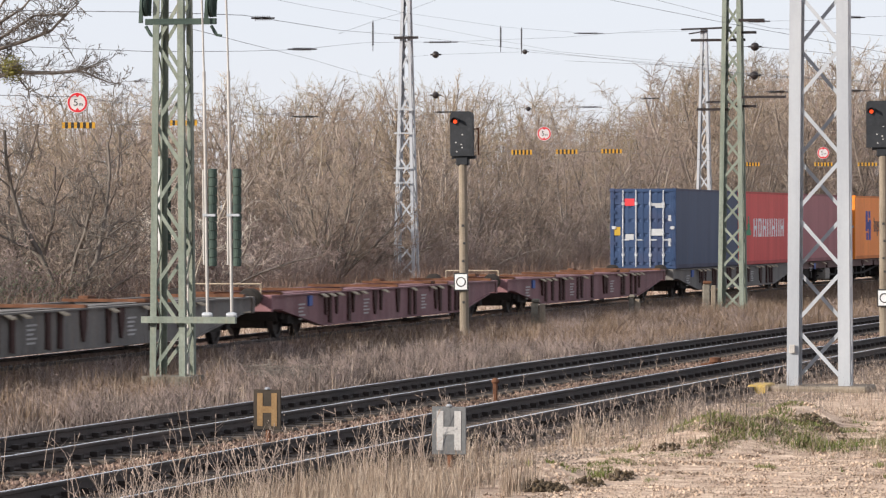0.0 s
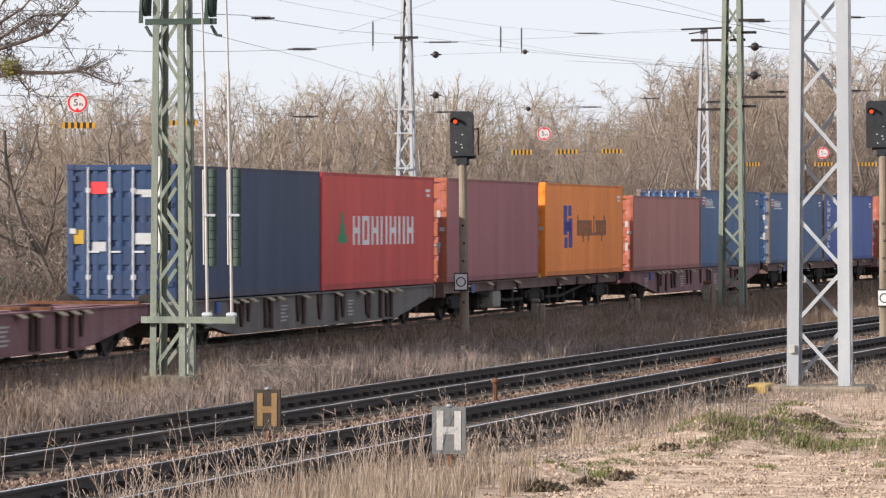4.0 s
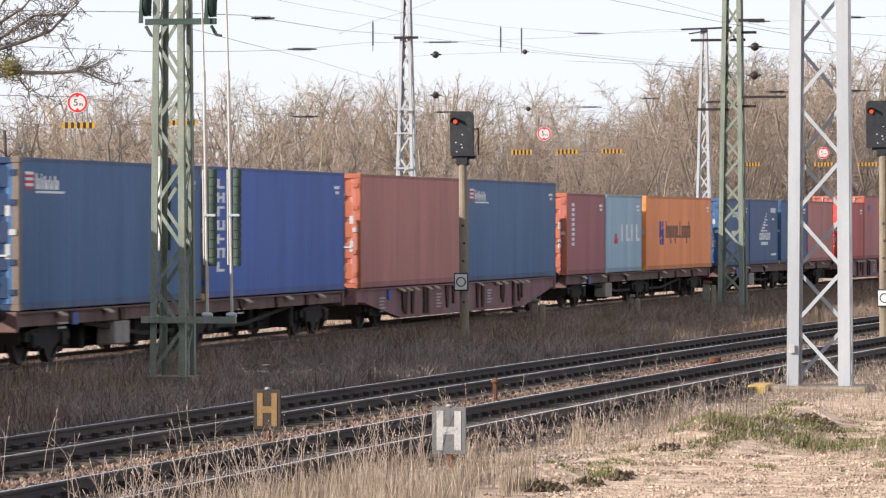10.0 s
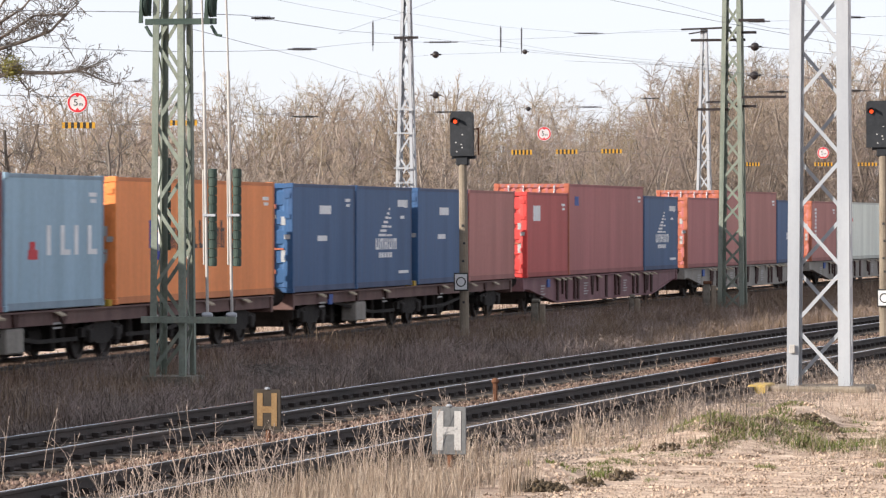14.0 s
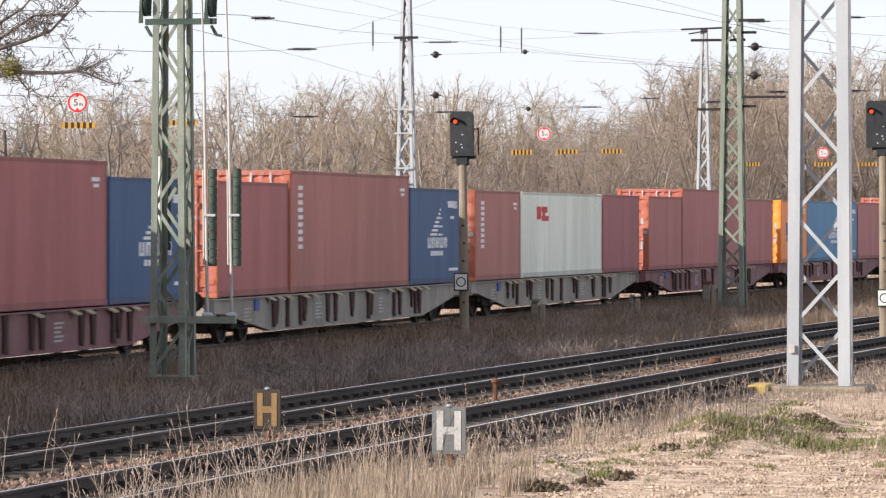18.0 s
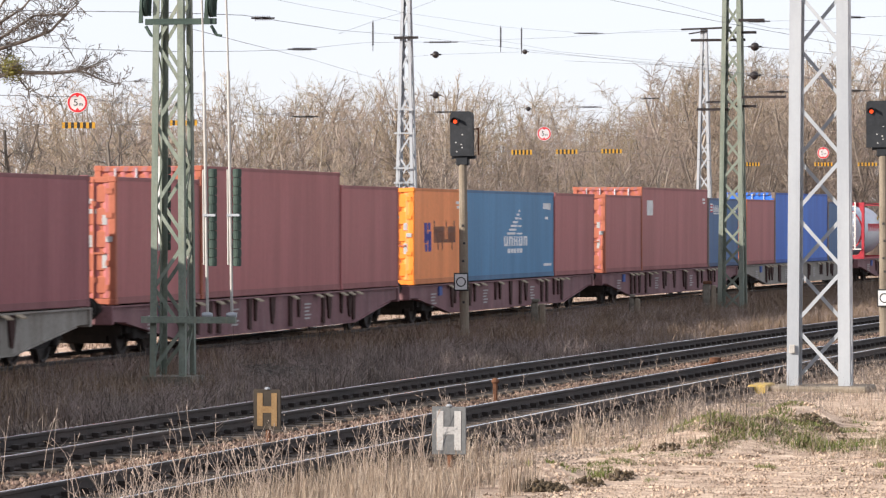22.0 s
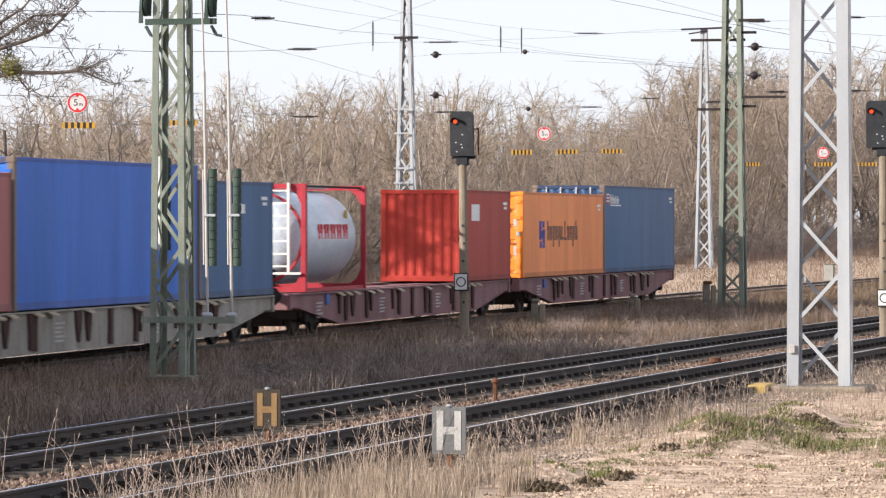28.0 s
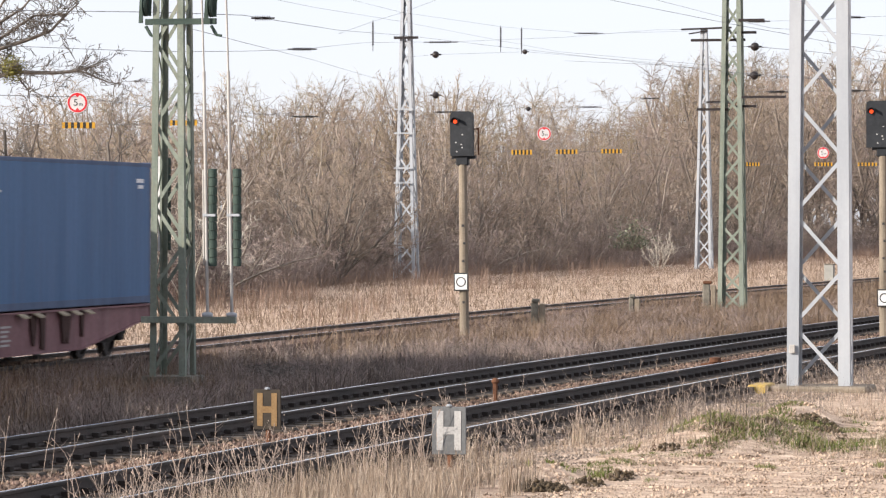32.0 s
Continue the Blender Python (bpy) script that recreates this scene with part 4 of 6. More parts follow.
# ---- masts ----
def lattice_mast(name, label, x, y, z, w, d, height, leg, panels, lace, material, turn=0.0, thick=None, start=0.0, alike=False, flip=0):
    """Four tapered legs with laced faces; w and d give the width and depth at the foot and at the top."""
    mast = thing(name, label, "mast", "lattice masts", at=pose(x, y, z, 0, 0, turn))
    th = thick or leg * 0.28

    def corner(sx, sy, t):
        return Vector((sx * (w[0] + (w[1] - w[0]) * t) / 2, sy * (d[0] + (d[1] - d[0]) * t) / 2, height * t))

    for sx in (-1, 1):
        for sy in (-1, 1):
            a, b = corner(sx, sy, 0), corner(sx, sy, 1)
            s = Shape()
            s.add([p + Vector(o) for p in (a, b) for o in ((0, 0, 0), (-sx * leg, 0, 0), (-sx * leg, -sy * th, 0), (-sx * th, -sy * th, 0), (-sx * th, -sy * leg, 0), (0, -sy * leg, 0))],
                  [(0, 1, 2, 3, 4, 5), (11, 10, 9, 8, 7, 6)] + [(i, (i + 1) % 6, 6 + (i + 1) % 6, 6 + i) for i in range(6)])
            part("leg", s, material, mast)
    edge = 0.5 * leg
    for k in range(panels):
        t0, t1 = start + (1 - start) * k / panels, start + (1 - start) * (k + 1) / panels
        for face in range(4):
            for way in ((k + flip + (0 if alike else face)) % 2,):
                p, q = (-1, 1) if way == 0 else (1, -1)
                if face < 2:
                    sy = -1 if face == 0 else 1
                    a, b = corner(p, sy, t0), corner(q, sy, t1)
                    a.x -= p * edge
                    b.x -= q * edge
                    shift = Vector((0, -sy * (0.004 + th + (0.012 if way else 0.0)), 0))
                    up = (0, 1, 0)
                else:
                    sx = -1 if face == 2 else 1
                    a, b = corner(sx, p, t0), corner(sx, q, t1)
                    a.y -= p * edge
                    b.y -= q * edge
                    shift = Vector((-sx * (0.004 + th + (0.012 if way else 0.0)), 0, 0))
                    up = (1, 0, 0)
                part("brace", Shape().bar(a + shift, b + shift, lace, 0.010, up), material, mast)
    foot = Shape().box(-w[0] / 2 - 0.12, w[0] / 2 + 0.12, -d[0] / 2 - 0.12, d[0] / 2 + 0.12, -0.5, 0.02)
    part("footing", foot, GREY_CONC, mast, "grey concrete footing")
    return mast


def cross_arm(mast, a, b, size, material):
    part("cross_arm", Shape().bar(a, b, size, size), material, mast)


near_mast = lattice_mast("lattice_mast", "tall green lattice mast with flaking paint beside the main line", -21.2, 71.3, -0.14, (0.68, 0.53), (0.74, 0.57), 9.92, 0.118, 13, 0.068, GREEN_STEEL, 0.0, None, 0.014, True)
cross_arm(near_mast, (-0.44, -0.26, 6.54), (0.90, -0.26, 6.54), 0.11, GREEN_DARK)
cross_arm(near_mast, (-0.47, -0.42, 1.06), (1.32, -0.42, 1.06), 0.12, GREEN_STEEL)
for dx, dy in ((-0.30, 0.52), (0.14, 0.52)):
    gear = thing("tension_weight", "stack of iron weights behind the mast, sunlit edge", "counterweight", "tension weights", at=pose(-21.2 + dx, 71.3 + dy, 0.985))
    part("guide_rod", Shape().rod((0, 0, -1.1), (0, 0, 4.6), 0.026, 8), ROD_WHITE, gear, "whitened steel guide rod")
    stack = Shape().lathe([(0.05, -0.078), (0.10, -0.072), (0.105, 0.0), (0.10, 0.072), (0.05, 0.078)], 14).mesh("weight_disc", GREEN_DARK)
    for k in range(11):
        part("weight_disc", stack, None, gear, at=pose(0, 0, 1.28 + k * 0.157, 0, 0, k * 40))
    # white strip stands in for sunlight along the weights' edge
    part("sunlit_edge_strip", Shape().box(-0.135, -0.10, -0.03, 0.03, 1.2, 2.95), WHITE, gear, "white strip for the sunlit edge of the weights")
for side, hook in ((-0.44, 6.85), (0.81, 6.82)):
    part("tension_wheel", Shape().lathe([(0.05, -0.04), (0.19, -0.05), (0.21, -0.02), (0.17, 0.0), (0.21, 0.02), (0.19, 0.05), (0.05, 0.04)], 18, "x", (side, -0.26, hook)), GREEN_DARK, near_mast, "dark cable wheel")
    part("wheel_bracket", Shape().bar((side - 0.07, -0.26, hook + 0.25), (side - 0.10, -0.26, 6.52), 0.05, 0.07).bar((side + 0.10, -0.26, hook + 0.5), (side + 0.07, -0.26, hook - 0.2), 0.05, 0.05), GREEN_DARK, near_mast)
    part("cable_hook", Shape().bar((side, -0.26, 6.46), (side + 0.10, -0.26, 6.29), 0.06, 0.05).bar((side + 0.10, -0.26, 6.29), (side + 0.20, -0.26, 6.27), 0.05, 0.05), GREEN_DARK, near_mast)
for i, dx in enumerate((0.83, 1.32)):
    gear = thing("tension_weight", "stack of green iron weights on a pale guide rod", "counterweight", "tension weights", at=pose(-21.2 + dx * 0.945, 71.3 - 0.42, 0.985) @ Matrix.Diagonal((0.945, 0.945, 0.945, 1)))
    part("guide_rod", Shape().rod((0, 0, 0.0), (-0.07, 0, 4.75), 0.031, 10), ROD_WHITE, gear, "whitened steel guide rod")
    part("cable", Shape().rod((-0.07, 0, 4.7), (-0.115, 0, 6.2), 0.02, 6), ROD_WHITE, gear)
    part("second_rod", Shape().rod((-0.085, 0.05, 1.0), (-0.10, 0.05, 2.85), 0.022, 8), ROD_WHITE, gear)
    part("clamp", Shape().box(-0.09, 0.16, -0.05, 0.05, 1.94, 1.99), GALV, gear)
    part("rod_foot", Shape().lathe([(0.04, -0.10), (0.055, -0.05), (0.055, 0.05), (0.04, 0.10)], 12, "x", (0.0, -0.02, 0.03)), GALV, gear)
    disc = Shape().lathe([(0.05, -0.086), (0.085, -0.08), (0.09, 0.0), (0.085, 0.08), (0.05, 0.086)], 14).mesh("weight_disc", GREEN_DARK)
    for k in range(11):
        part("weight_disc", disc, None, gear, at=pose(0.085, 0.06, 1.06 + k * 0.172, 0, 0, k * 40))

far_green = lattice_mast("lattice_mast", "green lattice mast with short cable arms", -20.8, 137.6, -0.42, (0.92, 0.58), (0.9, 0.56), 13.0, 0.15, 17, 0.085, GREEN_STEEL)
for z, x0, x1, y in ((10.1, 0.25, 1.15, -0.3), (7.45, 0.3, 1.9, -0.3), (7.05, -1.3, -0.2, 0.3), (9.45, -1.5, 0.4, 0.3), (7.15, 0.1, 0.8, 0.2), (9.7, 0.0, 0.8, 0.2)):
    cross_arm(far_green, (x0, y, z), (x1, y, z), 0.09, INSUL)

big_mast = lattice_mast("lattice_mast", "broad galvanised steel mast on a concrete base", -9.45, 73.2, -0.30, (1.16, 1.02), (0.50, 0.44), 10.3, 0.215, 10, 0.066, GALV, 0.0, 0.04, 0.011, flip=1)
part("base_block", Shape().chamfer(-0.85, 0.95, -0.75, 0.75, -0.6, 0.03, 0.04), CONCRETE, big_mast, "weathered concrete base block")
part("base_step", Shape().chamfer(-1.22, -0.86, -0.85, 0.3, -0.6, 0.06, 0.03), YELLOW_PAINT, big_mast, "worn yellow painted concrete step")
part("number_plate", Shape().chamfer(-0.53, -0.42, -0.30, -0.275, 0.62, 0.78, 0.01), ROD_WHITE, big_mast)

mid_mast = lattice_mast("lattice_mast", "slim galvanised lattice mast before the woods", -50.2, 213.4, -0.42, (1.22, 0.42), (1.22, 0.42), 17.0, 0.16, 15, 0.10, GALV)
cross_arm(mid_mast, (-0.6, -0.4, 13.2), (0.75, -0.4, 13.2), 0.14, INSUL)
for z in (5.3, 6.1, 8.0, 9.3):
    cross_arm(mid_mast, (-0.55, -0.62, z), (0.55, -0.62, z), 0.08, GALV)
back_mast = lattice_mast("lattice_mast", "slim galvanised lattice mast with a top arm", -42.3, 267.1, -0.42, (1.15, 0.42), (1.15, 0.42), 16.2, 0.17, 15, 0.10, GALV)
cross_arm(back_mast, (-1.5, -0.3, 16.1), (1.9, -0.3, 16.2), 0.12, INSUL)
cross_arm(back_mast, (-1.0, -0.3, 15.8), (0.3, -0.3, 16.0), 0.09, INSUL)
cross_arm(back_mast, (0.2, -0.3, 11.2), (2.0, -0.3, 11.25), 0.14, INSUL)


# ---- signals ----
LAMP_RED, _n, _l, lamp_b = shader("signal_lamp_red", 0.4)
lamp_b.inputs["Base Color"].default_value = (0.6, 0.03, 0.01, 1)
lamp_b.inputs["Emission Color"].default_value = (1.0, 0.09, 0.02, 1)
lamp_b.inputs["Emission Strength"].default_value = 0.8


def light_signal(label, x, y, z, pole_top, head_w, head_h, board_z, lean, eye=0.52, shift=0.0):
    sg = thing("light_signal", label, "railway signal", "light signals", at=pose(x, y, z, 0, lean, 0))
    pole = Shape().rod((0, 0, -0.4), (0, 0, pole_top), 0.128, 12, 0.105)
    part("pole", pole, CONCRETE, sg, "tan concrete pole with small dark holes")
    holes = Shape()
    for k, h in enumerate((1.05, 1.75, 2.1, 2.55, 3.0)):
        holes.box(-0.02 + 0.03 * (k % 2), 0.04 + 0.03 * (k % 2), -0.125, -0.10, h, h + 0.06)
    part("pole_holes", holes, DARK, sg, kind="stuff")
    for h in (1.72, 2.55, 2.86, 3.36):
        part("pole_band", Shape().rod((0, 0, h), (0, 0, h + 0.035), 0.126 - 0.0053 * h, 12), RUST, sg)
    w, c = head_w / 2, 0.10
    out = [(-w, 0), (w, 0), (w, head_h - c), (w - c * 0.3, head_h - c * 0.3), (w - c, head_h), (-w + c, head_h), (-w + c * 0.3, head_h - c * 0.3), (-w, head_h - c)]
    n = len(out)
    head = Shape().add([(p, yy, pole_top + 0.22 + q) for yy in (-0.16, 0.06) for p, q in out], [tuple(range(n)), tuple(range(2 * n - 1, n - 1, -1))] + [(i, (i + 1) % n, n + (i + 1) % n, n + i) for i in range(n)])
    hd = part("signal_head", head, BLACK, sg, "flat black signal board with a rounded top")
    part("back_box", Shape().chamfer(-w + 0.05, w - 0.03, 0.062, 0.24, pole_top + 0.27, pole_top + head_h * 0.95, 0.03), BLACK, hd)
    part("side_rod", Shape().rod((w + 0.10, 0.1, pole_top + 0.25), (w + 0.10, 0.1, pole_top + head_h * 0.82), 0.022, 8).rod((w - 0.04, 0.1, pole_top + head_h * 0.8), (w + 0.11, 0.1, pole_top + head_h * 0.8), 0.02, 6), RUST, hd, "rusty side rod")
    part("bracket", Shape().chamfer(-0.16, 0.16, -0.10, 0.12, pole_top - 0.02, pole_top + 0.22, 0.03).box(-0.28, 0.34, -0.06, 0.06, pole_top + 0.15, pole_top + 0.23), BLACK, sg)
    lz = pole_top + 0.22 + head_h * 0.77
    part("lamp", Shape().lathe([(0.02, -0.178), (0.052, -0.178), (0.052, -0.16)], 18, "y", (-w * eye, 0, lz)), LAMP_RED, hd, "glowing red lamp")
    hood = Shape()
    for k in range(9):
        a0, a1 = math.radians(-10 + k * 22.2), math.radians(-10 + (k + 1) * 22.2)
        p, q = (math.cos(a0) * 0.10, math.sin(a0) * 0.10), (math.cos(a1) * 0.10, math.sin(a1) * 0.10)
        hood.add([(-w * eye + p[0], -0.16, lz + p[1]), (-w * eye + q[0], -0.16, lz + q[1]), (-w * eye + q[0], -0.30, lz + q[1]), (-w * eye + p[0], -0.30, lz + p[1]),
                  (-w * eye + p[0] * 1.1, -0.16, lz + p[1] * 1.1), (-w * eye + q[0] * 1.1, -0.16, lz + q[1] * 1.1), (-w * eye + q[0] * 1.1, -0.30, lz + q[1] * 1.1), (-w * eye + p[0] * 1.1, -0.30, lz + p[1] * 1.1)],
                 [(0, 1, 2, 3), (7, 6, 5, 4), (3, 2, 6, 7)])
    part("lamp_hood", hood, BLACK, hd)
    marks = Shape()
    for k, (mx, mz) in enumerate(((0.03, 0.53), (-0.14, 0.33), (0.0, 0.28), (0.02, 0.2), (-0.12, 0.10))):
        marks.box(mx - 0.02, mx + 0.02, -0.166, -0.161, pole_top + 0.22 + mz, pole_top + 0.25 + mz)
    part("paint_chips", marks, MARK, hd, kind="stuff")
    bd = part("white_board", Shape().chamfer(shift - 0.19, shift + 0.19, -0.17, -0.145, board_z, board_z + 0.46, 0.008), DARK, sg, "white board with a black rim and ring")
    part("board_face", Shape().box(shift - 0.158, shift + 0.158, -0.176, -0.170, board_z + 0.035, board_z + 0.425), WHITE, bd)
    ring = Shape().lathe([(0.098, -0.182), (0.128, -0.182), (0.128, -0.176), (0.098, -0.176), (0.098, -0.182)], 28, "y", (shift, 0, board_z + 0.23))
    part("board_ring", Shape().add(ring.v, ring.f[:-2]), DARK, bd)


light_signal("black light signal showing red on a tan pole", -22.0, 100.0, -0.40, 4.58, 0.58, 1.14, 1.37, -0.6, 0.52, -0.04)
light_signal("black light signal showing red between two tracks", -11.87, 105.0, -0.35, 4.80, 0.84, 1.22, 0.86, -0.4, 0.66, 0.03)


# ---- boards and posts ----
def h_board(label, x, y, z, w, h, back, front):
    b = thing("stop_board", label, "sign", "stop boards", at=pose(x, y, z, 0, 0, -2))
    part("panel", Shape().chamfer(-w / 2, w / 2, -0.012, 0.012, 0, h, 0.005), back, b)
    part("letter", Shape().box(-w * 0.36, -w * 0.16, -0.019, -0.014, h * 0.09, h * 0.91).box(w * 0.16, w * 0.36, -0.019, -0.014, h * 0.09, h * 0.91).box(-w * 0.16, w * 0.16, -0.0185, -0.014, h * 0.42, h * 0.58), front, b, "large block letter H")
    part("post", Shape().chamfer(-0.03, 0.03, 0.014, 0.06, -0.6, h * 0.9, 0.008), RUST, b)
    part("cap_lamp", Shape().lathe([(0.035, h), (0.04, h + 0.015), (0.02, h + 0.03)], 10), GALV, b)


h_board("faded brown board with a cream letter H", -14.2, 52.2, -0.08, 0.385, 0.54, BOARD_BROWN, FADED_CREAM)
h_board("grey board with a white letter H in dry grass", -11.0, 49.1, -0.20, 0.44, 0.60, BOARD_GREY, PALE_LETTER)
for x, y, h, w in ((-22.7, 112.5, 0.85, 0.20), (-22.5, 127.2, 0.72, 0.16), (-21.3, 135.0, 1.05, 0.26)):
    ps = thing("marker_post", "stained grey concrete post beside the track", "post", "concrete posts", at=pose(x, y, -0.42, 0, 0, 8))
    part("shaft", Shape().chamfer(-w / 2, w / 2, -0.12, 0.12, 0, h, 0.03), GREY_CONC, ps)
    part("cap", Shape().chamfer(-w / 2 + 0.02, w * 0.7, -0.16, 0.16, h, h + 0.10, 0.02), RUST if h > 1 else GREY_CONC, ps)
    part("side_slab", Shape().chamfer(w / 2 + 0.02, w / 2 + 0.20, -0.1, 0.14, 0, h * 0.96, 0.03), CONCRETE, ps)
cabinet = thing("relay_cabinet", "pale grey trackside cabinet in the grass", "cabinet", at=pose(-26.4, 208.3, -0.42))
part("body", Shape().chamfer(-0.24, 0.24, -0.3, 0.3, 0.1, 0.95, 0.02), CABINET_GREY, cabinet)
part("plinth", Shape().box(-0.22, 0.22, -0.28, 0.28, 0, 0.1), GREY_CONC, cabinet)
part("lid", Shape().chamfer(-0.27, 0.27, -0.34, 0.34, 0.95, 1.0, 0.015), GREY_CONC, cabinet)
stake = thing("rail_stake", "rusty iron stake between the tracks", "post", at=pose(-14.1, 66.5, -0.42))
part("shaft", Shape().chamfer(-0.035, 0.035, -0.035, 0.035, 0, 0.42, 0.01), RUST, stake)
part("head", Shape().lathe([(0.05, 0.40), (0.07, 0.43), (0.06, 0.47), (0.02, 0.50)], 10), RUST, stake)
drum = thing("rusty_fitting", "small rusty iron fitting on the ballast", "fitting", at=pose(-12.75, 82.0, -0.36))
part("body", Shape().lathe([(0.14, 0.0), (0.15, 0.12), (0.09, 0.16), (0.13, 0.2), (0.12, 0.28), (0.04, 0.30)], 12), RUST, drum)
part("arm", Shape().bar((-0.3, 0, 0.12), (0.3, 0, 0.2), 0.08, 0.08), RUST, drum)


# ---- height gauge signs ----
def text_part(name, words, size, material, parent, at):
    cu = bpy.data.curves.new(name, "FONT")
    cu.body, cu.size, cu.align_x, cu.align_y, cu.extrude = words, size, "CENTER", "CENTER", 0.003
    tmp = bpy.data.objects.new(name, cu)
    me = bpy.data.meshes.new_from_object(tmp)
    bpy.data.objects.remove(tmp)
    me.materials.clear()
    me.materials.append(material)
    return part(name, me, None, parent, at=at)


def round_sign(x, y, z, r):
    sg = thing("height_limit_sign", "round white sign with a red rim hung on wires", "sign", "height limit signs", at=pose(x, y, z, 0, 0, 14))
    part("hanger", Shape().bar((0, 0.01, 0.0), (0, 0.01, r + 0.22), 0.03, 0.012), GALV, sg)
    disc = part("disc", Shape().lathe([(0.02, -0.006), (r, -0.006), (r, 0.006), (0.02, 0.006)], 32, "y"), WHITE, sg)
    ring = Shape().lathe([(r * 0.76, -0.012), (r * 0.94, -0.012), (r * 0.94, -0.006), (r * 0.76, -0.006), (r * 0.76, -0.012)], 32, "y")
    part("red_rim", Shape().add(ring.v, ring.f[:-2]), SIGN_RED, disc, "red rim")
    part("upper_arrow", Shape().add([(-r * 0.26, -0.013, r * 0.80), (r * 0.26, -0.013, r * 0.80), (0, -0.013, r * 0.5), (-r * 0.26, -0.007, r * 0.80), (r * 0.26, -0.007, r * 0.80), (0, -0.007, r * 0.5)], [(0, 1, 2), (5, 4, 3), (0, 3, 4, 1), (1, 4, 5, 2), (2, 5, 3, 0)]), SIGN_RED, disc)
    part("lower_arrow", Shape().add([(-r * 0.26, -0.013, -r * 0.80), (r * 0.26, -0.013, -r * 0.80), (0, -0.013, -r * 0.5), (-r * 0.26, -0.007, -r * 0.80), (r * 0.26, -0.007, -r * 0.80), (0, -0.007, -r * 0.5)], [(0, 1, 2), (5, 4, 3), (0, 3, 4, 1), (1, 4, 5, 2), (2, 5, 3, 0)]), SIGN_RED, disc)
    text_part("numeral", "5", r * 0.95, DARK, disc, pose(-r * 0.16, -0.010, 0.0, 90))
    text_part("unit", "m", r * 0.5, DARK, disc, pose(r * 0.34, -0.010, -r * 0.14, 90))


def striped_bar(x, y, z, w, h):
    bar = thing("striped_bar", "yellow and black striped bar hung on wires", "warning bar", "striped bars", at=pose(x, y, z, 0, 0, 14))
    n = 11
    for i in range(n):
        x0 = -w / 2 + w * i / n
        part("stripe", Shape().box(x0, x0 + w / n, -0.02, 0.02, -h / 2, h / 2), SIGN_YELLOW if i % 2 == 0 else DARK, bar)


for x, y, z, r in ((-34.6, 107.05, 6.05, 0.29), (-34.8, 174.56, 6.65, 0.31), (-28.0, 218.2, 6.51, 0.33)):
    round_sign(x, y, z, r)
for x, y, z, w, h in ((-34.6, 107.15, 5.42, 0.92, 0.17), (-34.6, 117.5, 5.74, 0.82, 0.16), (-34.8, 169.6, 5.74, 0.88, 0.2), (-34.8, 179.8, 5.94, 0.98, 0.2), (-34.8, 191.2, 6.16, 0.98, 0.2), (-28.0, 218.25, 5.89, 0.98, 0.2), (-29.0, 198.1, 5.61, 0.8, 0.18), (-27.0, 230.2, 6.06, 1.1, 0.2)):
    striped_bar(x, y, z, w, h)

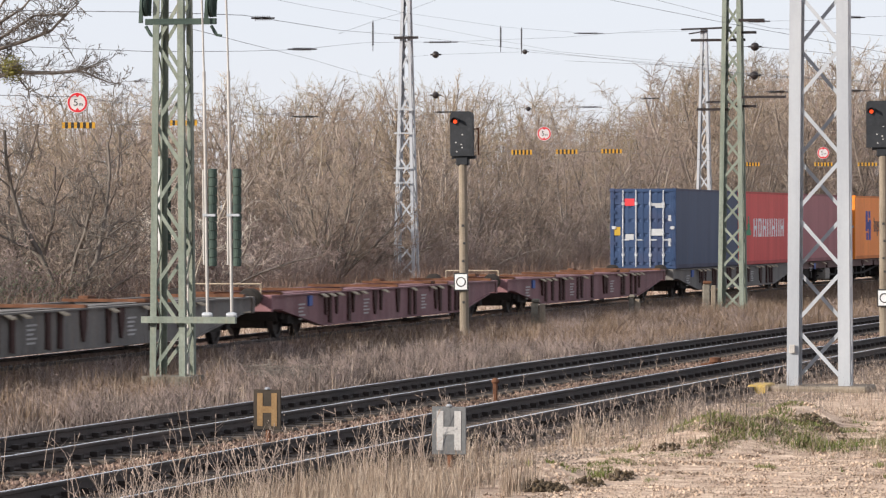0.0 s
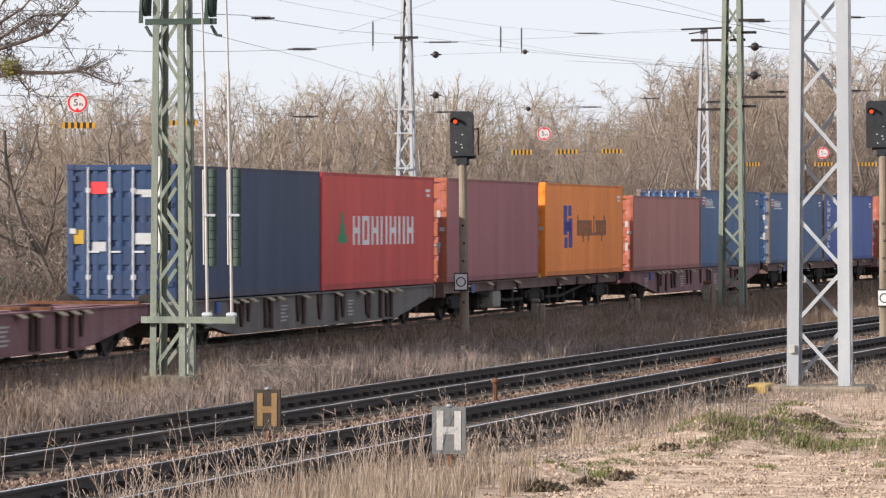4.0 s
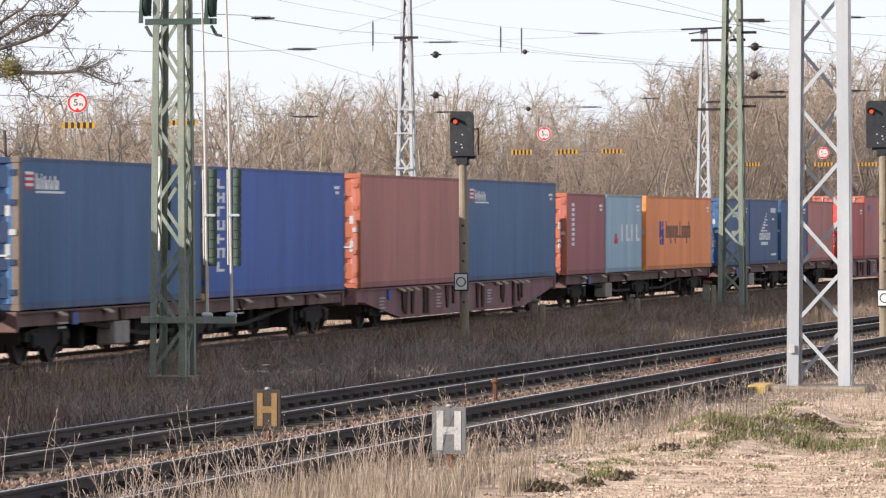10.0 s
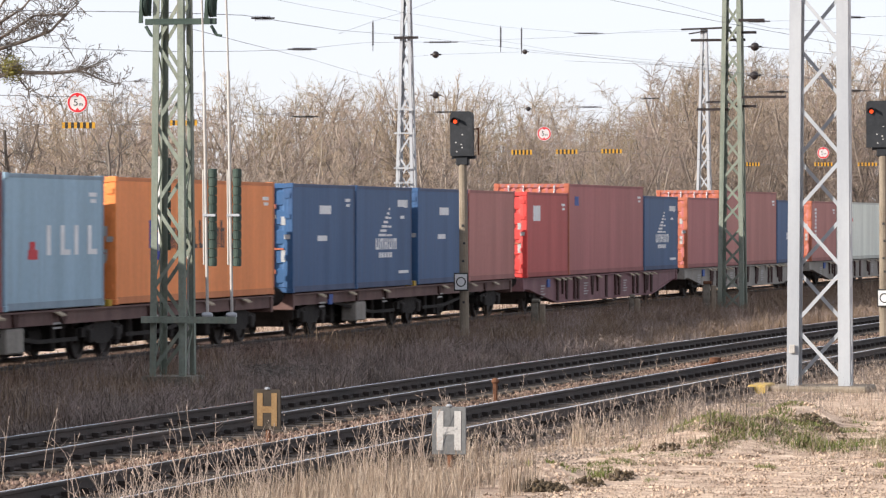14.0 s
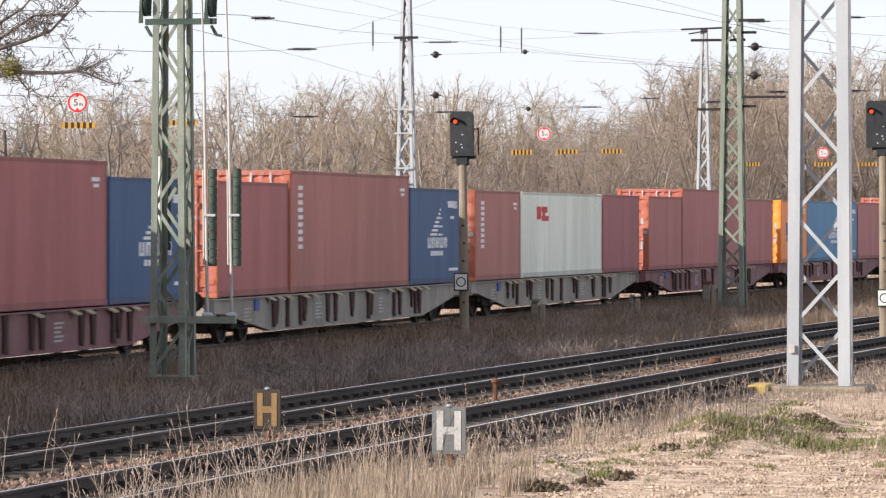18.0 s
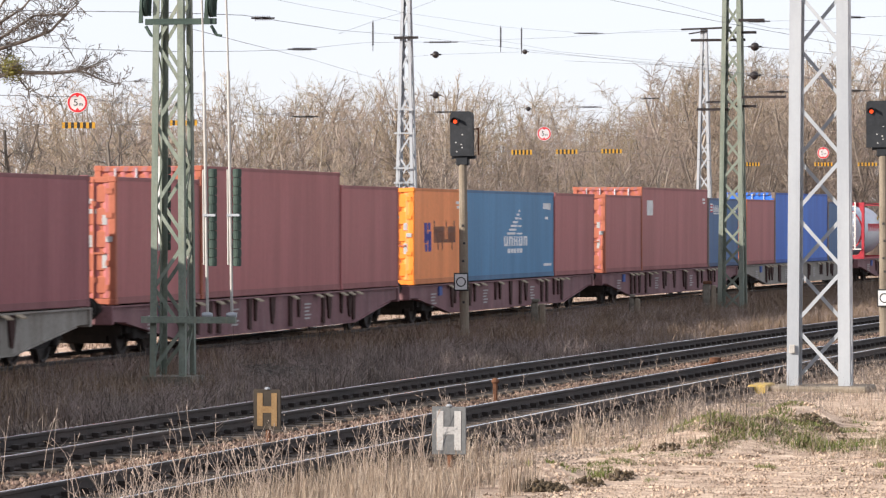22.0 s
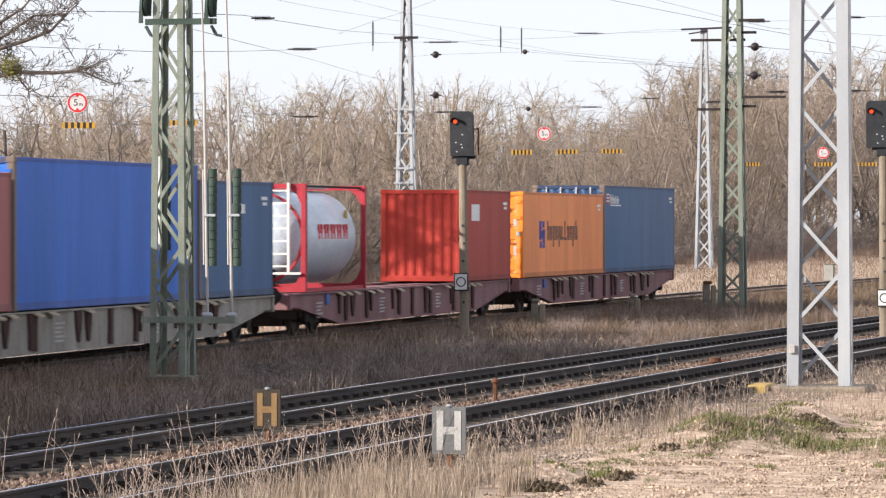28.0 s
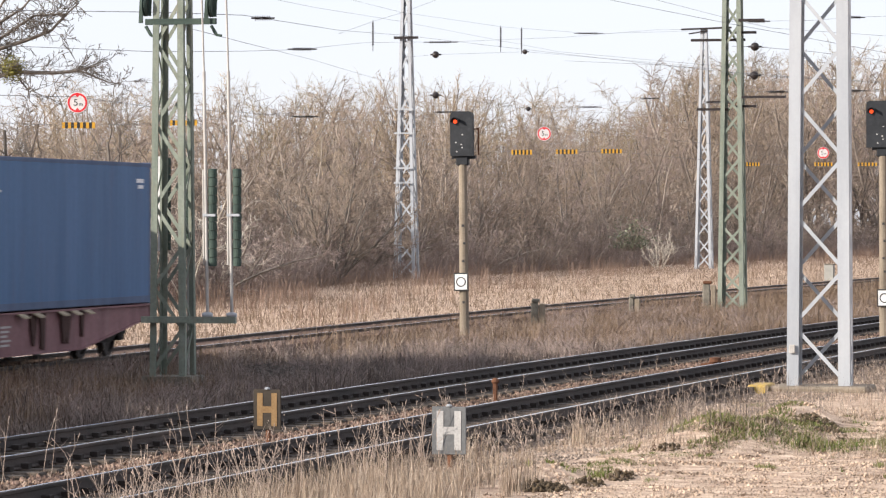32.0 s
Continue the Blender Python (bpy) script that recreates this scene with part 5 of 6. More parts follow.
# ---- overhead wires ----
WIRES = [
    [(-26.0, 74.49, 6.85), (-22.45, 74.14, 6.75), (-26.0, 93.35, 7.7), (-38.0, 150.21, 10.12), (-50.2, 213.24, 12.91), (-42.0, 195.85, 11.56), (-34.0, 176.62, 10.22), (-20.8, 136.12, 7.85), (-16.0, 147.93, 7.79)],
    [(-40.0, 144.4, 11.21), (-42.0, 162.18, 11.66), (-50.2, 211.91, 13.62), (-34.0, 173.99, 10.24), (-20.8, 136.12, 8.04)],
    [(-22.45, 76.25, 6.57), (-28.0, 100.53, 7.38), (-37.0, 142.05, 8.67), (-45.0, 183.28, 9.59), (-50.2, 211.9, 10.19)],
    [(-34.6, 99.12, 6.02), (-34.6, 107.05, 6.21), (-34.6, 114.26, 6.13), (-38.0, 134.97, 6.57), (-43.0, 164.14, 7.18), (-50.2, 211.24, 8.16)],
    [(-34.6, 99.12, 5.29), (-34.6, 107.15, 5.42), (-34.6, 117.51, 5.74), (-40.0, 143.61, 6.67), (-50.2, 211.24, 8.95)],
    [(-26.0, 74.49, 6.17), (-22.45, 74.14, 5.99), (-28.0, 100.53, 7.15), (-34.0, 129.05, 8.45), (-43.0, 174.08, 10.73), (-50.2, 212.44, 12.51), (-49.0, 216.59, 12.68), (-45.0, 232.0, 13.61), (-43.0, 251.8, 14.95), (-42.3, 265.6, 15.63)],
    [(-50.0, 197.64, 12.29), (-50.1, 205.3, 13.29), (-50.2, 211.91, 14.05), (-49.0, 219.45, 15.49)],
    [(-50.0, 196.48, 14.17), (-50.2, 212.17, 14.12), (-47.0, 223.76, 13.84), (-45.0, 241.04, 14.23), (-42.3, 265.6, 15.52)],
    [(-50.2, 211.24, 8.22), (-50.0, 215.37, 8.53), (-49.0, 219.45, 8.95), (-48.0, 228.53, 9.42), (-45.0, 240.11, 9.73), (-43.0, 251.81, 10.65), (-42.3, 265.62, 10.69), (-20.8, 136.76, 6.83)],
    [(-26.0, 137.13, 10.63), (-20.8, 136.76, 9.54), (-19.0, 139.28, 9.25), (-17.0, 157.17, 9.21)],
    [(-24.0, 137.06, 10.57), (-20.8, 136.76, 9.71), (-20.0, 141.45, 9.6), (-18.0, 166.41, 10.38)],
    [(-30.0, 154.67, 9.05), (-25.0, 148.91, 8.61), (-20.8, 136.76, 7.95)],
    [(-20.8, 138.06, 7.24), (-20.4, 145.76, 7.48), (-20.1, 155.44, 7.81), (-20.0, 165.53, 8.15), (-19.0, 175.67, 8.54)],
    [(-20.8, 136.76, 9.62), (-20.6, 142.11, 9.88), (-20.2, 154.51, 10.52), (-20.0, 165.51, 11.18), (-19.0, 175.64, 11.75)],
    [(-50.2, 215.55, 7.2), (-38.0, 179.66, 6.9), (-34.8, 174.56, 6.95), (-33.0, 183.91, 6.76), (-30.0, 197.26, 6.53), (-28.0, 218.22, 6.85), (-26.0, 240.41, 6.98)],
    [(-50.2, 215.55, 6.77), (-38.0, 179.66, 5.97), (-34.8, 169.59, 5.74), (-34.8, 179.83, 5.94), (-34.8, 191.17, 6.16), (-29.0, 198.14, 5.61), (-28.0, 218.23, 5.89), (-27.0, 230.2, 6.06), (-26.0, 240.42, 6.1)],
    [(-50.2, 212.44, 11.68), (-49.0, 215.32, 11.94), (-45.0, 220.39, 12.27), (-42.3, 265.61, 13.14)],
    [(-50.2, 212.44, 9.66), (-49.0, 215.32, 9.71), (-46.0, 226.1, 9.24), (-43.0, 251.81, 9.54), (-42.3, 265.62, 9.82)],
    [(-20.8, 137.4, 8.79), (-20.5, 140.87, 8.92), (-20.0, 152.98, 9.24), (-18.5, 171.04, 9.49)],
    [(-20.8, 137.41, 7.84), (-20.5, 140.74, 7.9), (-20.0, 152.99, 8.2), (-18.5, 171.04, 8.68)],
]
STRAIN_INSULATORS = [
    ((-27.67, 101.28, 8.04), 0.41, 102),
    ((-34.31, 130.59, 8.53), 0.65, 101),
    ((-43.0, 164.14, 7.18), 0.72, 100),
    ((-49.0, 216.59, 12.68), 1.25, 74),
    ((-49.17, 218.76, 8.88), 1.01, 76),
    ((-45.11, 240.12, 14.21), 1.17, 83),
    ((-45.0, 240.11, 9.73), 0.96, 75),
    ((-43.18, 250.75, 10.57), 0.79, 80),
    ((-20.4, 145.76, 7.48), 0.54, 87),
    ((-20.0, 165.51, 11.18), 0.66, 89),
    ((-20.0, 165.53, 8.15), 0.70, 89),
    ((-20.6, 142.11, 9.88), 0.61, 88),
]
HANGING_INSULATORS = [
    ((-50.1, 205.3, 13.29), 1.57),
    ((-47.07, 223.49, 13.85), 1.44),
    ((-46.61, 227.13, 13.92), 1.47),
]
BALLS = [
    ((-49.0, 215.32, 11.94), 0.19),
    ((-49.0, 215.32, 9.71), 0.19),
    ((-46.0, 226.1, 9.24), 0.13),
    ((-45.03, 220.36, 12.27), 0.14),
    ((-20.5, 140.87, 8.92), 0.15),
    ((-20.5, 140.74, 7.9), 0.15),
]


def sagged(points, r):
    s = Shape()
    for a, b in zip(points, points[1:]):
        s.rod(a, b, r, 5, caps=False)
    return s


for k, points in enumerate(WIRES):
    wire = new("overhead_wire", sagged(points, 0.006 if k % 3 else 0.008).mesh("overhead_wire", WIRE))
    tagged(wire, "thin dark overhead line wire between masts", "wire", "overhead wires")
ribs = []
for i in range(9):
    ribs += [(0.035, -0.5 + i * 0.11), (0.085, -0.47 + i * 0.11), (0.035, -0.43 + i * 0.11)]
for (x, y, z), length, _ in STRAIN_INSULATORS:
    ins = new("strain_insulator", Shape().lathe([(max(0.02, r * 0.9), h * length) for r, h in ribs], 10, "x").rod((-length * 0.75, 0, 0), (length * 0.75, 0, 0), 0.025).mesh("strain_insulator", INSUL))
    # turned across the camera's view rather than along its wire
    ins.matrix_basis = pose(x, y, z, 0, 0, 12)
    tagged(ins, "dark ribbed insulator set across its wire to fit the view", "insulator", "insulators")
for (x, y, z), length in HANGING_INSULATORS:
    ins = new("hanging_insulator", Shape().lathe([(max(0.02, r * 0.8), (h - 0.5) * length * 0.8) for r, h in ribs], 10, "z").rod((0, 0, -length), (0, 0, 0.05), 0.02).mesh("hanging_insulator", INSUL))
    ins.matrix_basis = pose(x, y, z)
    tagged(ins, "dark ribbed insulator hanging below a wire", "insulator", "insulators")
for (x, y, z), r in BALLS:
    ball = new("wire_ball", Shape().lathe([(r * math.sin(math.pi * i / 10) + 0.004, -r * math.cos(math.pi * i / 10)) for i in range(11)], 16, "x").rod((-r * 1.6, 0, 0), (r * 1.6, 0, 0), r * 0.25).mesh("wire_ball", INSUL, True))
    ball.matrix_basis = pose(x, y, z, 0, 0, 20)
    tagged(ball, "round dark wire wheel on an overhead line", "wire fitting", "wire fittings")


# ---- woods ----
def bark(name, tones, rough=0.9):
    """Bark whose tone varies from tree to tree."""
    m, nodes, links, b = shader(name, rough, 0, 0.2)
    info = nodes.new("ShaderNodeObjectInfo")
    r = ramp_node(nodes, [(i / (len(tones) - 1), c) for i, c in enumerate(tones)])
    links.new(info.outputs["Random"], r.inputs[0])
    n = noise_node(nodes, links, 6.0, 4.0, (1, 1, 0.4))
    g = ramp_node(nodes, [(0.3, (0.65, 0.65, 0.65)), (0.7, (1.25, 1.25, 1.25))])
    links.new(n.outputs[0], g.inputs[0])
    links.new(mix_node(nodes, links, 1.0, r.outputs[0], g.outputs[0], "MULTIPLY"), b.inputs["Base Color"])
    return m


BARK = bark("winter_bark", [(0.11, 0.092, 0.079), (0.24, 0.203, 0.174), (0.16, 0.135, 0.116), (0.34, 0.292, 0.252)])
OLD_BARK = bark("old_dark_bark", [(0.12, 0.105, 0.092), (0.18, 0.157, 0.138)])
# shade between the front limbs is put into this thicket's colour
SHADE_TWIG = bark("shade_toned_thicket", [(0.15, 0.118, 0.104), (0.20, 0.16, 0.14)])
TWIG = bark("winter_twigs", [(0.100, 0.078, 0.064), (0.31, 0.248, 0.198), (0.17, 0.130, 0.105), (0.385, 0.312, 0.252)])
MAUVE_TWIG = bark("mauve_twigs", [(0.16, 0.122, 0.109), (0.345, 0.276, 0.246), (0.24, 0.185, 0.165), (0.43, 0.355, 0.315)])
GOLD_TWIG = bark("tan_twigs", [(0.215, 0.166, 0.116), (0.355, 0.284, 0.203), (0.27, 0.21, 0.149)])
# darker twig copy that carries the deep wood's shade in its colour
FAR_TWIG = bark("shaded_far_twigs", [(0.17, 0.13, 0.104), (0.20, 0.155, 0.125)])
PALE_TWIG = bark("pale_twigs", [(0.40, 0.355, 0.30), (0.50, 0.455, 0.395)])
OLIVE_TWIG = bark("olive_twigs", [(0.215, 0.178, 0.105), (0.29, 0.24, 0.145)])


class Twigs:
    """Tapered three-sided rods and pointed twigs, gathered in arrays."""

    def __init__(self):
        self.rods, self.tips = [], []

    def rod(self, a, b, ra, rb):
        self.rods.append((*a, *b, ra, rb))

    def tip(self, a, b, r):
        self.tips.append((*a, *b, r, 0.0))

    def mesh(self, name, material):
        vs, fs, n0 = [], [], 0
        ring = [(math.cos(k * 2.0944), math.sin(k * 2.0944)) for k in range(3)]
        for rows, pointed in ((self.rods, False), (self.tips, True)):
            if not rows:
                continue
            q = np.array(rows, float)
            a, b, ra, rb = q[:, :3], q[:, 3:6], q[:, 6:7], q[:, 7:8]
            d = b - a
            d /= np.linalg.norm(d, axis=1)[:, None] + 1e-9
            ref = np.where(np.abs(d[:, 2:3]) < 0.9, np.array([[0, 0, 1.0]]), np.array([[1.0, 0, 0]]))
            s = np.cross(d, ref)
            s /= np.linalg.norm(s, axis=1)[:, None]
            t = np.cross(d, s)
            low = [a + (s * c + t * e) * ra for c, e in ring]
            top = [b] if pointed else [b + (s * c + t * e) * rb for c, e in ring]
            v = np.stack(low + top, 1)
            pattern = [[0, 1, 3], [1, 2, 3], [2, 0, 3]] if pointed else [[0, 1, 4], [0, 4, 3], [1, 2, 5], [1, 5, 4], [2, 0, 3], [2, 3, 5]]
            f = n0 + (np.arange(len(a)) * v.shape[1])[:, None, None] + np.array(pattern)[None]
            vs.append(v.reshape(-1, 3))
            fs.append(f.reshape(-1, 3))
            n0 += v.shape[0] * v.shape[1]
        return bulk_mesh(name, np.concatenate(vs), np.concatenate(fs), material)


def grow(rnd, limbs, twigs, p, d, length, r, level, most, kids, wide, up, crook, pieces=(6, 4, 3, 1, 1)):
    """A crooked bough that forks into smaller ones along its outer part."""
    n = pieces[level]
    for i in range(n):
        d = (d + Vector((rnd.gauss(0, 1), rnd.gauss(0, 1), rnd.gauss(0, 0.8) + up)) * (crook * (0.7 + 0.25 * level))).normalized()
        q = p + d * (length / n)
        r2 = max(r * (0.86 if level == 0 else 0.78), 0.006)
        if level >= 2 and i == n - 1:
            twigs.tip(p[:], q[:], r)
        else:
            (limbs if level < 2 else twigs).rod(p[:], q[:], r, r2)
        if level < most and (i > 0 or level > 1):
            for _ in range(kids[level]):
                side = Vector((rnd.gauss(0, 1), rnd.gauss(0, 1), rnd.gauss(0, 0.6))).cross(d)
                if side.length < 1e-3:
                    continue
                a = wide * rnd.uniform(0.65, 1.35)
                e = (d * math.cos(a) + side.normalized() * math.sin(a)).normalized()
                keep = 1.0 - 0.45 * i / n
                grow(rnd, limbs, twigs, p.lerp(q, rnd.random()), e, length * rnd.uniform(0.34, 0.62) * keep, max(r2 * rnd.uniform(0.45, 0.66), 0.017 - 0.002 * level), level + 1, most, kids, wide, up, crook, pieces)
        p, r = q, r2


def bare_tree(seed, height, stems, r, kids, wide=0.8, up=0.18, lean=0.12, crook=0.17, most=3):
    rnd = random.Random(seed)
    limbs, twigs = Twigs(), Twigs()
    for k in range(stems):
        a = 2 * math.pi * k / stems + rnd.random()
        d = Vector((math.cos(a) * lean * rnd.uniform(0.4, 1.6), math.sin(a) * lean * rnd.uniform(0.4, 1.6), 1)).normalized()
        base = Vector((math.cos(a) * r * 0.5 * (stems > 1), math.sin(a) * r * 0.5 * (stems > 1), -0.2))
        grow(rnd, limbs, twigs, base, d, height * rnd.uniform(0.72, 1.0), r * rnd.uniform(0.7, 1.1), 0, most, kids, wide, up, crook)
    return limbs, twigs


def tree_thing(meshes, name, label, category, group, m):
    t = thing(name, label, category, group, at=m)
    part("trunk", meshes[0], None, t)
    part("crown", meshes[1], None, t)
    return t


KINDS, TALL = [], []
for seed, height, stems, r, kids, wide, up, lean, crook, tw in (
        (1, 11.0, 1, 0.20, (3, 3, 2), 0.80, 0.22, 0.06, 0.15, TWIG), (2, 12.5, 1, 0.22, (3, 3, 2), 0.70, 0.28, 0.06, 0.13, GOLD_TWIG), (3, 13.0, 2, 0.17, (2, 2, 2), 0.62, 0.36, 0.12, 0.13, OLIVE_TWIG),
        (4, 9.5, 3, 0.15, (2, 2, 2), 0.78, 0.20, 0.28, 0.16, TWIG), (8, 12.0, 1, 0.19, (3, 3, 2), 0.92, 0.20, 0.08, 0.19, GOLD_TWIG), (9, 11.5, 2, 0.16, (2, 2, 2), 0.85, 0.26, 0.18, 0.17, MAUVE_TWIG),
        (5, 4.6, 7, 0.075, (1, 2, 2), 0.85, 0.05, 0.60, 0.20, MAUVE_TWIG), (6, 3.8, 8, 0.065, (1, 2, 2), 1.0, 0.0, 0.85, 0.23, TWIG), (7, 6.0, 6, 0.095, (1, 2, 2), 0.80, 0.10, 0.50, 0.18, TWIG), (10, 3.2, 9, 0.055, (1, 2, 2), 1.1, -0.04, 1.0, 0.26, MAUVE_TWIG)):
    limbs, twigs = bare_tree(seed, height, stems, r, kids, wide, up, lean, crook)
    KINDS.append((limbs.mesh("trunk", BARK), twigs.mesh("crown", tw)))
    TALL.append(max(row[5] for row in twigs.rods + twigs.tips))
wood = random.Random(77)


def edge_x(y):
    return -46.5 - 5.5 * min(max((y - 155) / 45, 0.0), 1.0) + max(0.0, y - 250) * 0.04


# treetop slopes by bearing x / y, fitted to the skyline in the camera's view
SKYLINE = [(-0.344, 0.0373), (-0.324, 0.038), (-0.314, 0.0422), (-0.306, 0.038), (-0.291, 0.0387), (-0.271, 0.0398), (-0.253, 0.0415), (-0.244, 0.0344), (-0.232, 0.0422), (-0.223, 0.0401), (-0.212, 0.0389), (-0.201, 0.0337), (-0.194, 0.0344), (-0.185, 0.0316), (-0.177, 0.0344), (-0.171, 0.0394), (-0.165, 0.0443), (-0.151, 0.0471), (-0.129, 0.0457), (-0.113, 0.0499)]
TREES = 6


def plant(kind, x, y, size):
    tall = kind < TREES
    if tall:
        # sized by bearing and distance so the tops meet that skyline
        top = np.interp(x / y, [p[0] for p in SKYLINE], [p[1] for p in SKYLINE])
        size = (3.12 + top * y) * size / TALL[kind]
    # no tree where it would hide these masts from the camera
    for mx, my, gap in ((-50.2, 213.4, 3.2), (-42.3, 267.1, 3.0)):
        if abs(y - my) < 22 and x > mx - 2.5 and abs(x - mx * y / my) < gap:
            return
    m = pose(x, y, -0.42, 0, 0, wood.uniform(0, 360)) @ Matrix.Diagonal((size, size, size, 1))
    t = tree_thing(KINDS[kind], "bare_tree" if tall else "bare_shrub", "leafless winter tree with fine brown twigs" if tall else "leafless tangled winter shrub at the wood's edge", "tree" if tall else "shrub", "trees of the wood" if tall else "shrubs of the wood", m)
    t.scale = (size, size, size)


def row_of(kinds, y, last, near, deep, low, high, gap0, gap1):
    """Trees or shrubs planted in a loose row along the wood's edge."""
    while y < last:
        plant(wood.choice(kinds), edge_x(y) - wood.uniform(near, deep), y, wood.uniform(low, high))
        y += wood.uniform(gap0, gap1) * (1 + max(0, y - 220) / 260)


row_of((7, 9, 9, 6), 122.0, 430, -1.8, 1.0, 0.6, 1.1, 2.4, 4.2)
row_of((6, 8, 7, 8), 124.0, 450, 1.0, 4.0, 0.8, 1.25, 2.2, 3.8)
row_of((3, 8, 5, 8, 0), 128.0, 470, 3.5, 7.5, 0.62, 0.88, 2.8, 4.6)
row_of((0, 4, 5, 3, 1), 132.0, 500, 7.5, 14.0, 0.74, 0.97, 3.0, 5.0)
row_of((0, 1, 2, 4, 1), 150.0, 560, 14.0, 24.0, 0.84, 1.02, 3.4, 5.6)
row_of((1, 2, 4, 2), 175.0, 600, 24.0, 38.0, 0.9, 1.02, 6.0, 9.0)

pale = bare_tree(31, 2.6, 10, 0.030, (1, 1, 2), 0.5, 0.25, 0.5, 0.12)
tree_thing((pale[0].mesh("trunk", PALE_TWIG), pale[1].mesh("crown", PALE_TWIG)), "bare_shrub", "pale whitish leafless shrub before the wood", "shrub", "shrubs of the wood", pose(-44.5, 262.0, -0.42))
pale2 = bare_tree(32, 5.6, 4, 0.05, (1, 1, 2), 0.75, 0.12, 0.5, 0.2)
tree_thing((pale2[0].mesh("trunk", PALE_TWIG), pale2[1].mesh("crown", PALE_TWIG)), "bare_tree", "slender pale-barked tree before the wood", "tree", "trees of the wood", pose(-44.0, 149.5, -0.42))

bush = bare_tree(33, 6.4, 7, 0.11, (2, 2, 3), 0.62, 0.12, 0.62, 0.12)
tree_thing((bush[0].mesh("trunk", OLD_BARK), bush[1].mesh("crown", TWIG)), "bare_shrub", "broad rounded olive-brown shrub fanning from its base", "shrub", "shrubs of the wood", pose(-49.6, 194.5, -0.42))
gnarled = bare_tree(35, 7.2, 3, 0.17, (2, 3, 3), 0.9, 0.06, 0.4, 0.22)
tree_thing((gnarled[0].mesh("trunk", OLD_BARK), gnarled[1].mesh("crown", OLD_BARK)), "bare_tree", "gnarled dark-limbed tree spreading at the wood's edge", "tree", "trees of the wood", pose(-45.0, 137.5, -0.42))
pale3 = bare_tree(34, 4.6, 5, 0.05, (1, 2, 2), 0.8, 0.1, 0.5, 0.2)
tree_thing((pale3[0].mesh("trunk", PALE_TWIG), pale3[1].mesh("crown", PALE_TWIG)), "bare_shrub", "pale-barked leafless shrub before darker woods", "shrub", "shrubs of the wood", pose(-45.8, 158.5, -0.42))

# far woods: countless stems behind the counted trees
far = Twigs()
rf = random.Random(5)
for _ in range(1500):
    y = rf.uniform(190, 900)
    x = edge_x(min(y, 400)) - rf.uniform(26, 60) - max(0, y - 500) * 0.12
    # far stems sized to the same camera-fitted skyline
    top = np.interp(x / y, [p[0] for p in SKYLINE], [p[1] for p in SKYLINE])
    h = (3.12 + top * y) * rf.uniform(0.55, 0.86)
    p = Vector((x, y, -0.5))
    top = p + Vector((rf.gauss(0, 0.7), rf.gauss(0, 0.7), h))
    far.rod(p[:], top[:], rf.uniform(0.05, 0.11), 0.015)
    for _ in range(10):
        b = p.lerp(top, rf.uniform(0.1, 1.0))
        e = b + Vector((rf.gauss(0, 1.2), rf.gauss(0, 1.2), rf.uniform(-0.1, 1.6)))
        far.rod(b[:], e[:], 0.035, 0.010)
        for _ in range(2):
            c = b.lerp(e, rf.uniform(0.3, 1))
            g = c + Vector((rf.gauss(0, 0.7), rf.gauss(0, 0.7), rf.uniform(-0.2, 0.8)))
            far.tip(c[:], g[:], 0.02)
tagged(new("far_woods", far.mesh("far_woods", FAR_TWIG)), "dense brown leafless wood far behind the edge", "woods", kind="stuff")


def tangle(name, count, y0, y1, power, where, tallest, r, material, label):
    """Arching, criss-crossed shoots with side twigs, for undergrowth."""
    tw = Twigs()
    for _ in range(count):
        y = y0 + (y1 - y0) * rf.random() ** power
        x = where(y)
        lump = 0.45 + 0.75 * max(0.0, 0.5 + noise.noise(Vector((x * 0.35, y * 0.22, 4.0))))
        h = rf.uniform(0.25, 1.0) * tallest * lump
        a = rf.uniform(0, 2 * math.pi)
        way = Vector((math.cos(a), math.sin(a), 0)) * h * rf.uniform(0.1, 0.9)
        p = Vector((x, y, -0.45))
        q = p + way * 0.35 + Vector((0, 0, h * 0.75))
        e = p + way + Vector((rf.gauss(0, 0.1), rf.gauss(0, 0.1), h * rf.uniform(0.7, 1.1)))
        tw.rod(p[:], q[:], r, r * 0.75)
        tw.tip(q[:], e[:], r * 0.75)
        for _ in range(3):
            b = p.lerp(q, rf.uniform(0.35, 1))
            g = b + Vector((rf.gauss(0, 0.34), rf.gauss(0, 0.34), rf.gauss(0.12, 0.26))) * h
            tw.tip(b[:], g[:], r * 0.6)
    tagged(new(name, tw.mesh(name, material)), label, "undergrowth", kind="stuff")


tangle("thicket", 7000, 118, 520, 1.5, lambda y: edge_x(min(y, 400)) - 2.5 - abs(rf.gauss(0, 6.0)), 4.6, 0.028, SHADE_TWIG, "tangled thicket, its tone darkened for shade inside the wood")
tangle("brushwood", 9000, 118, 450, 1.4, lambda y: edge_x(y) + 2.4 - abs(rf.gauss(0, 3.2)), 2.3, 0.017, MAUVE_TWIG, "tangled mauve-brown brushwood under the trees")
LEAF = surface("bramble_leaf", (0.055, 0.065, 0.035), (0.15, 0.16, 0.105), 3.0, 0.35, 0, 0.1, island=0.5)


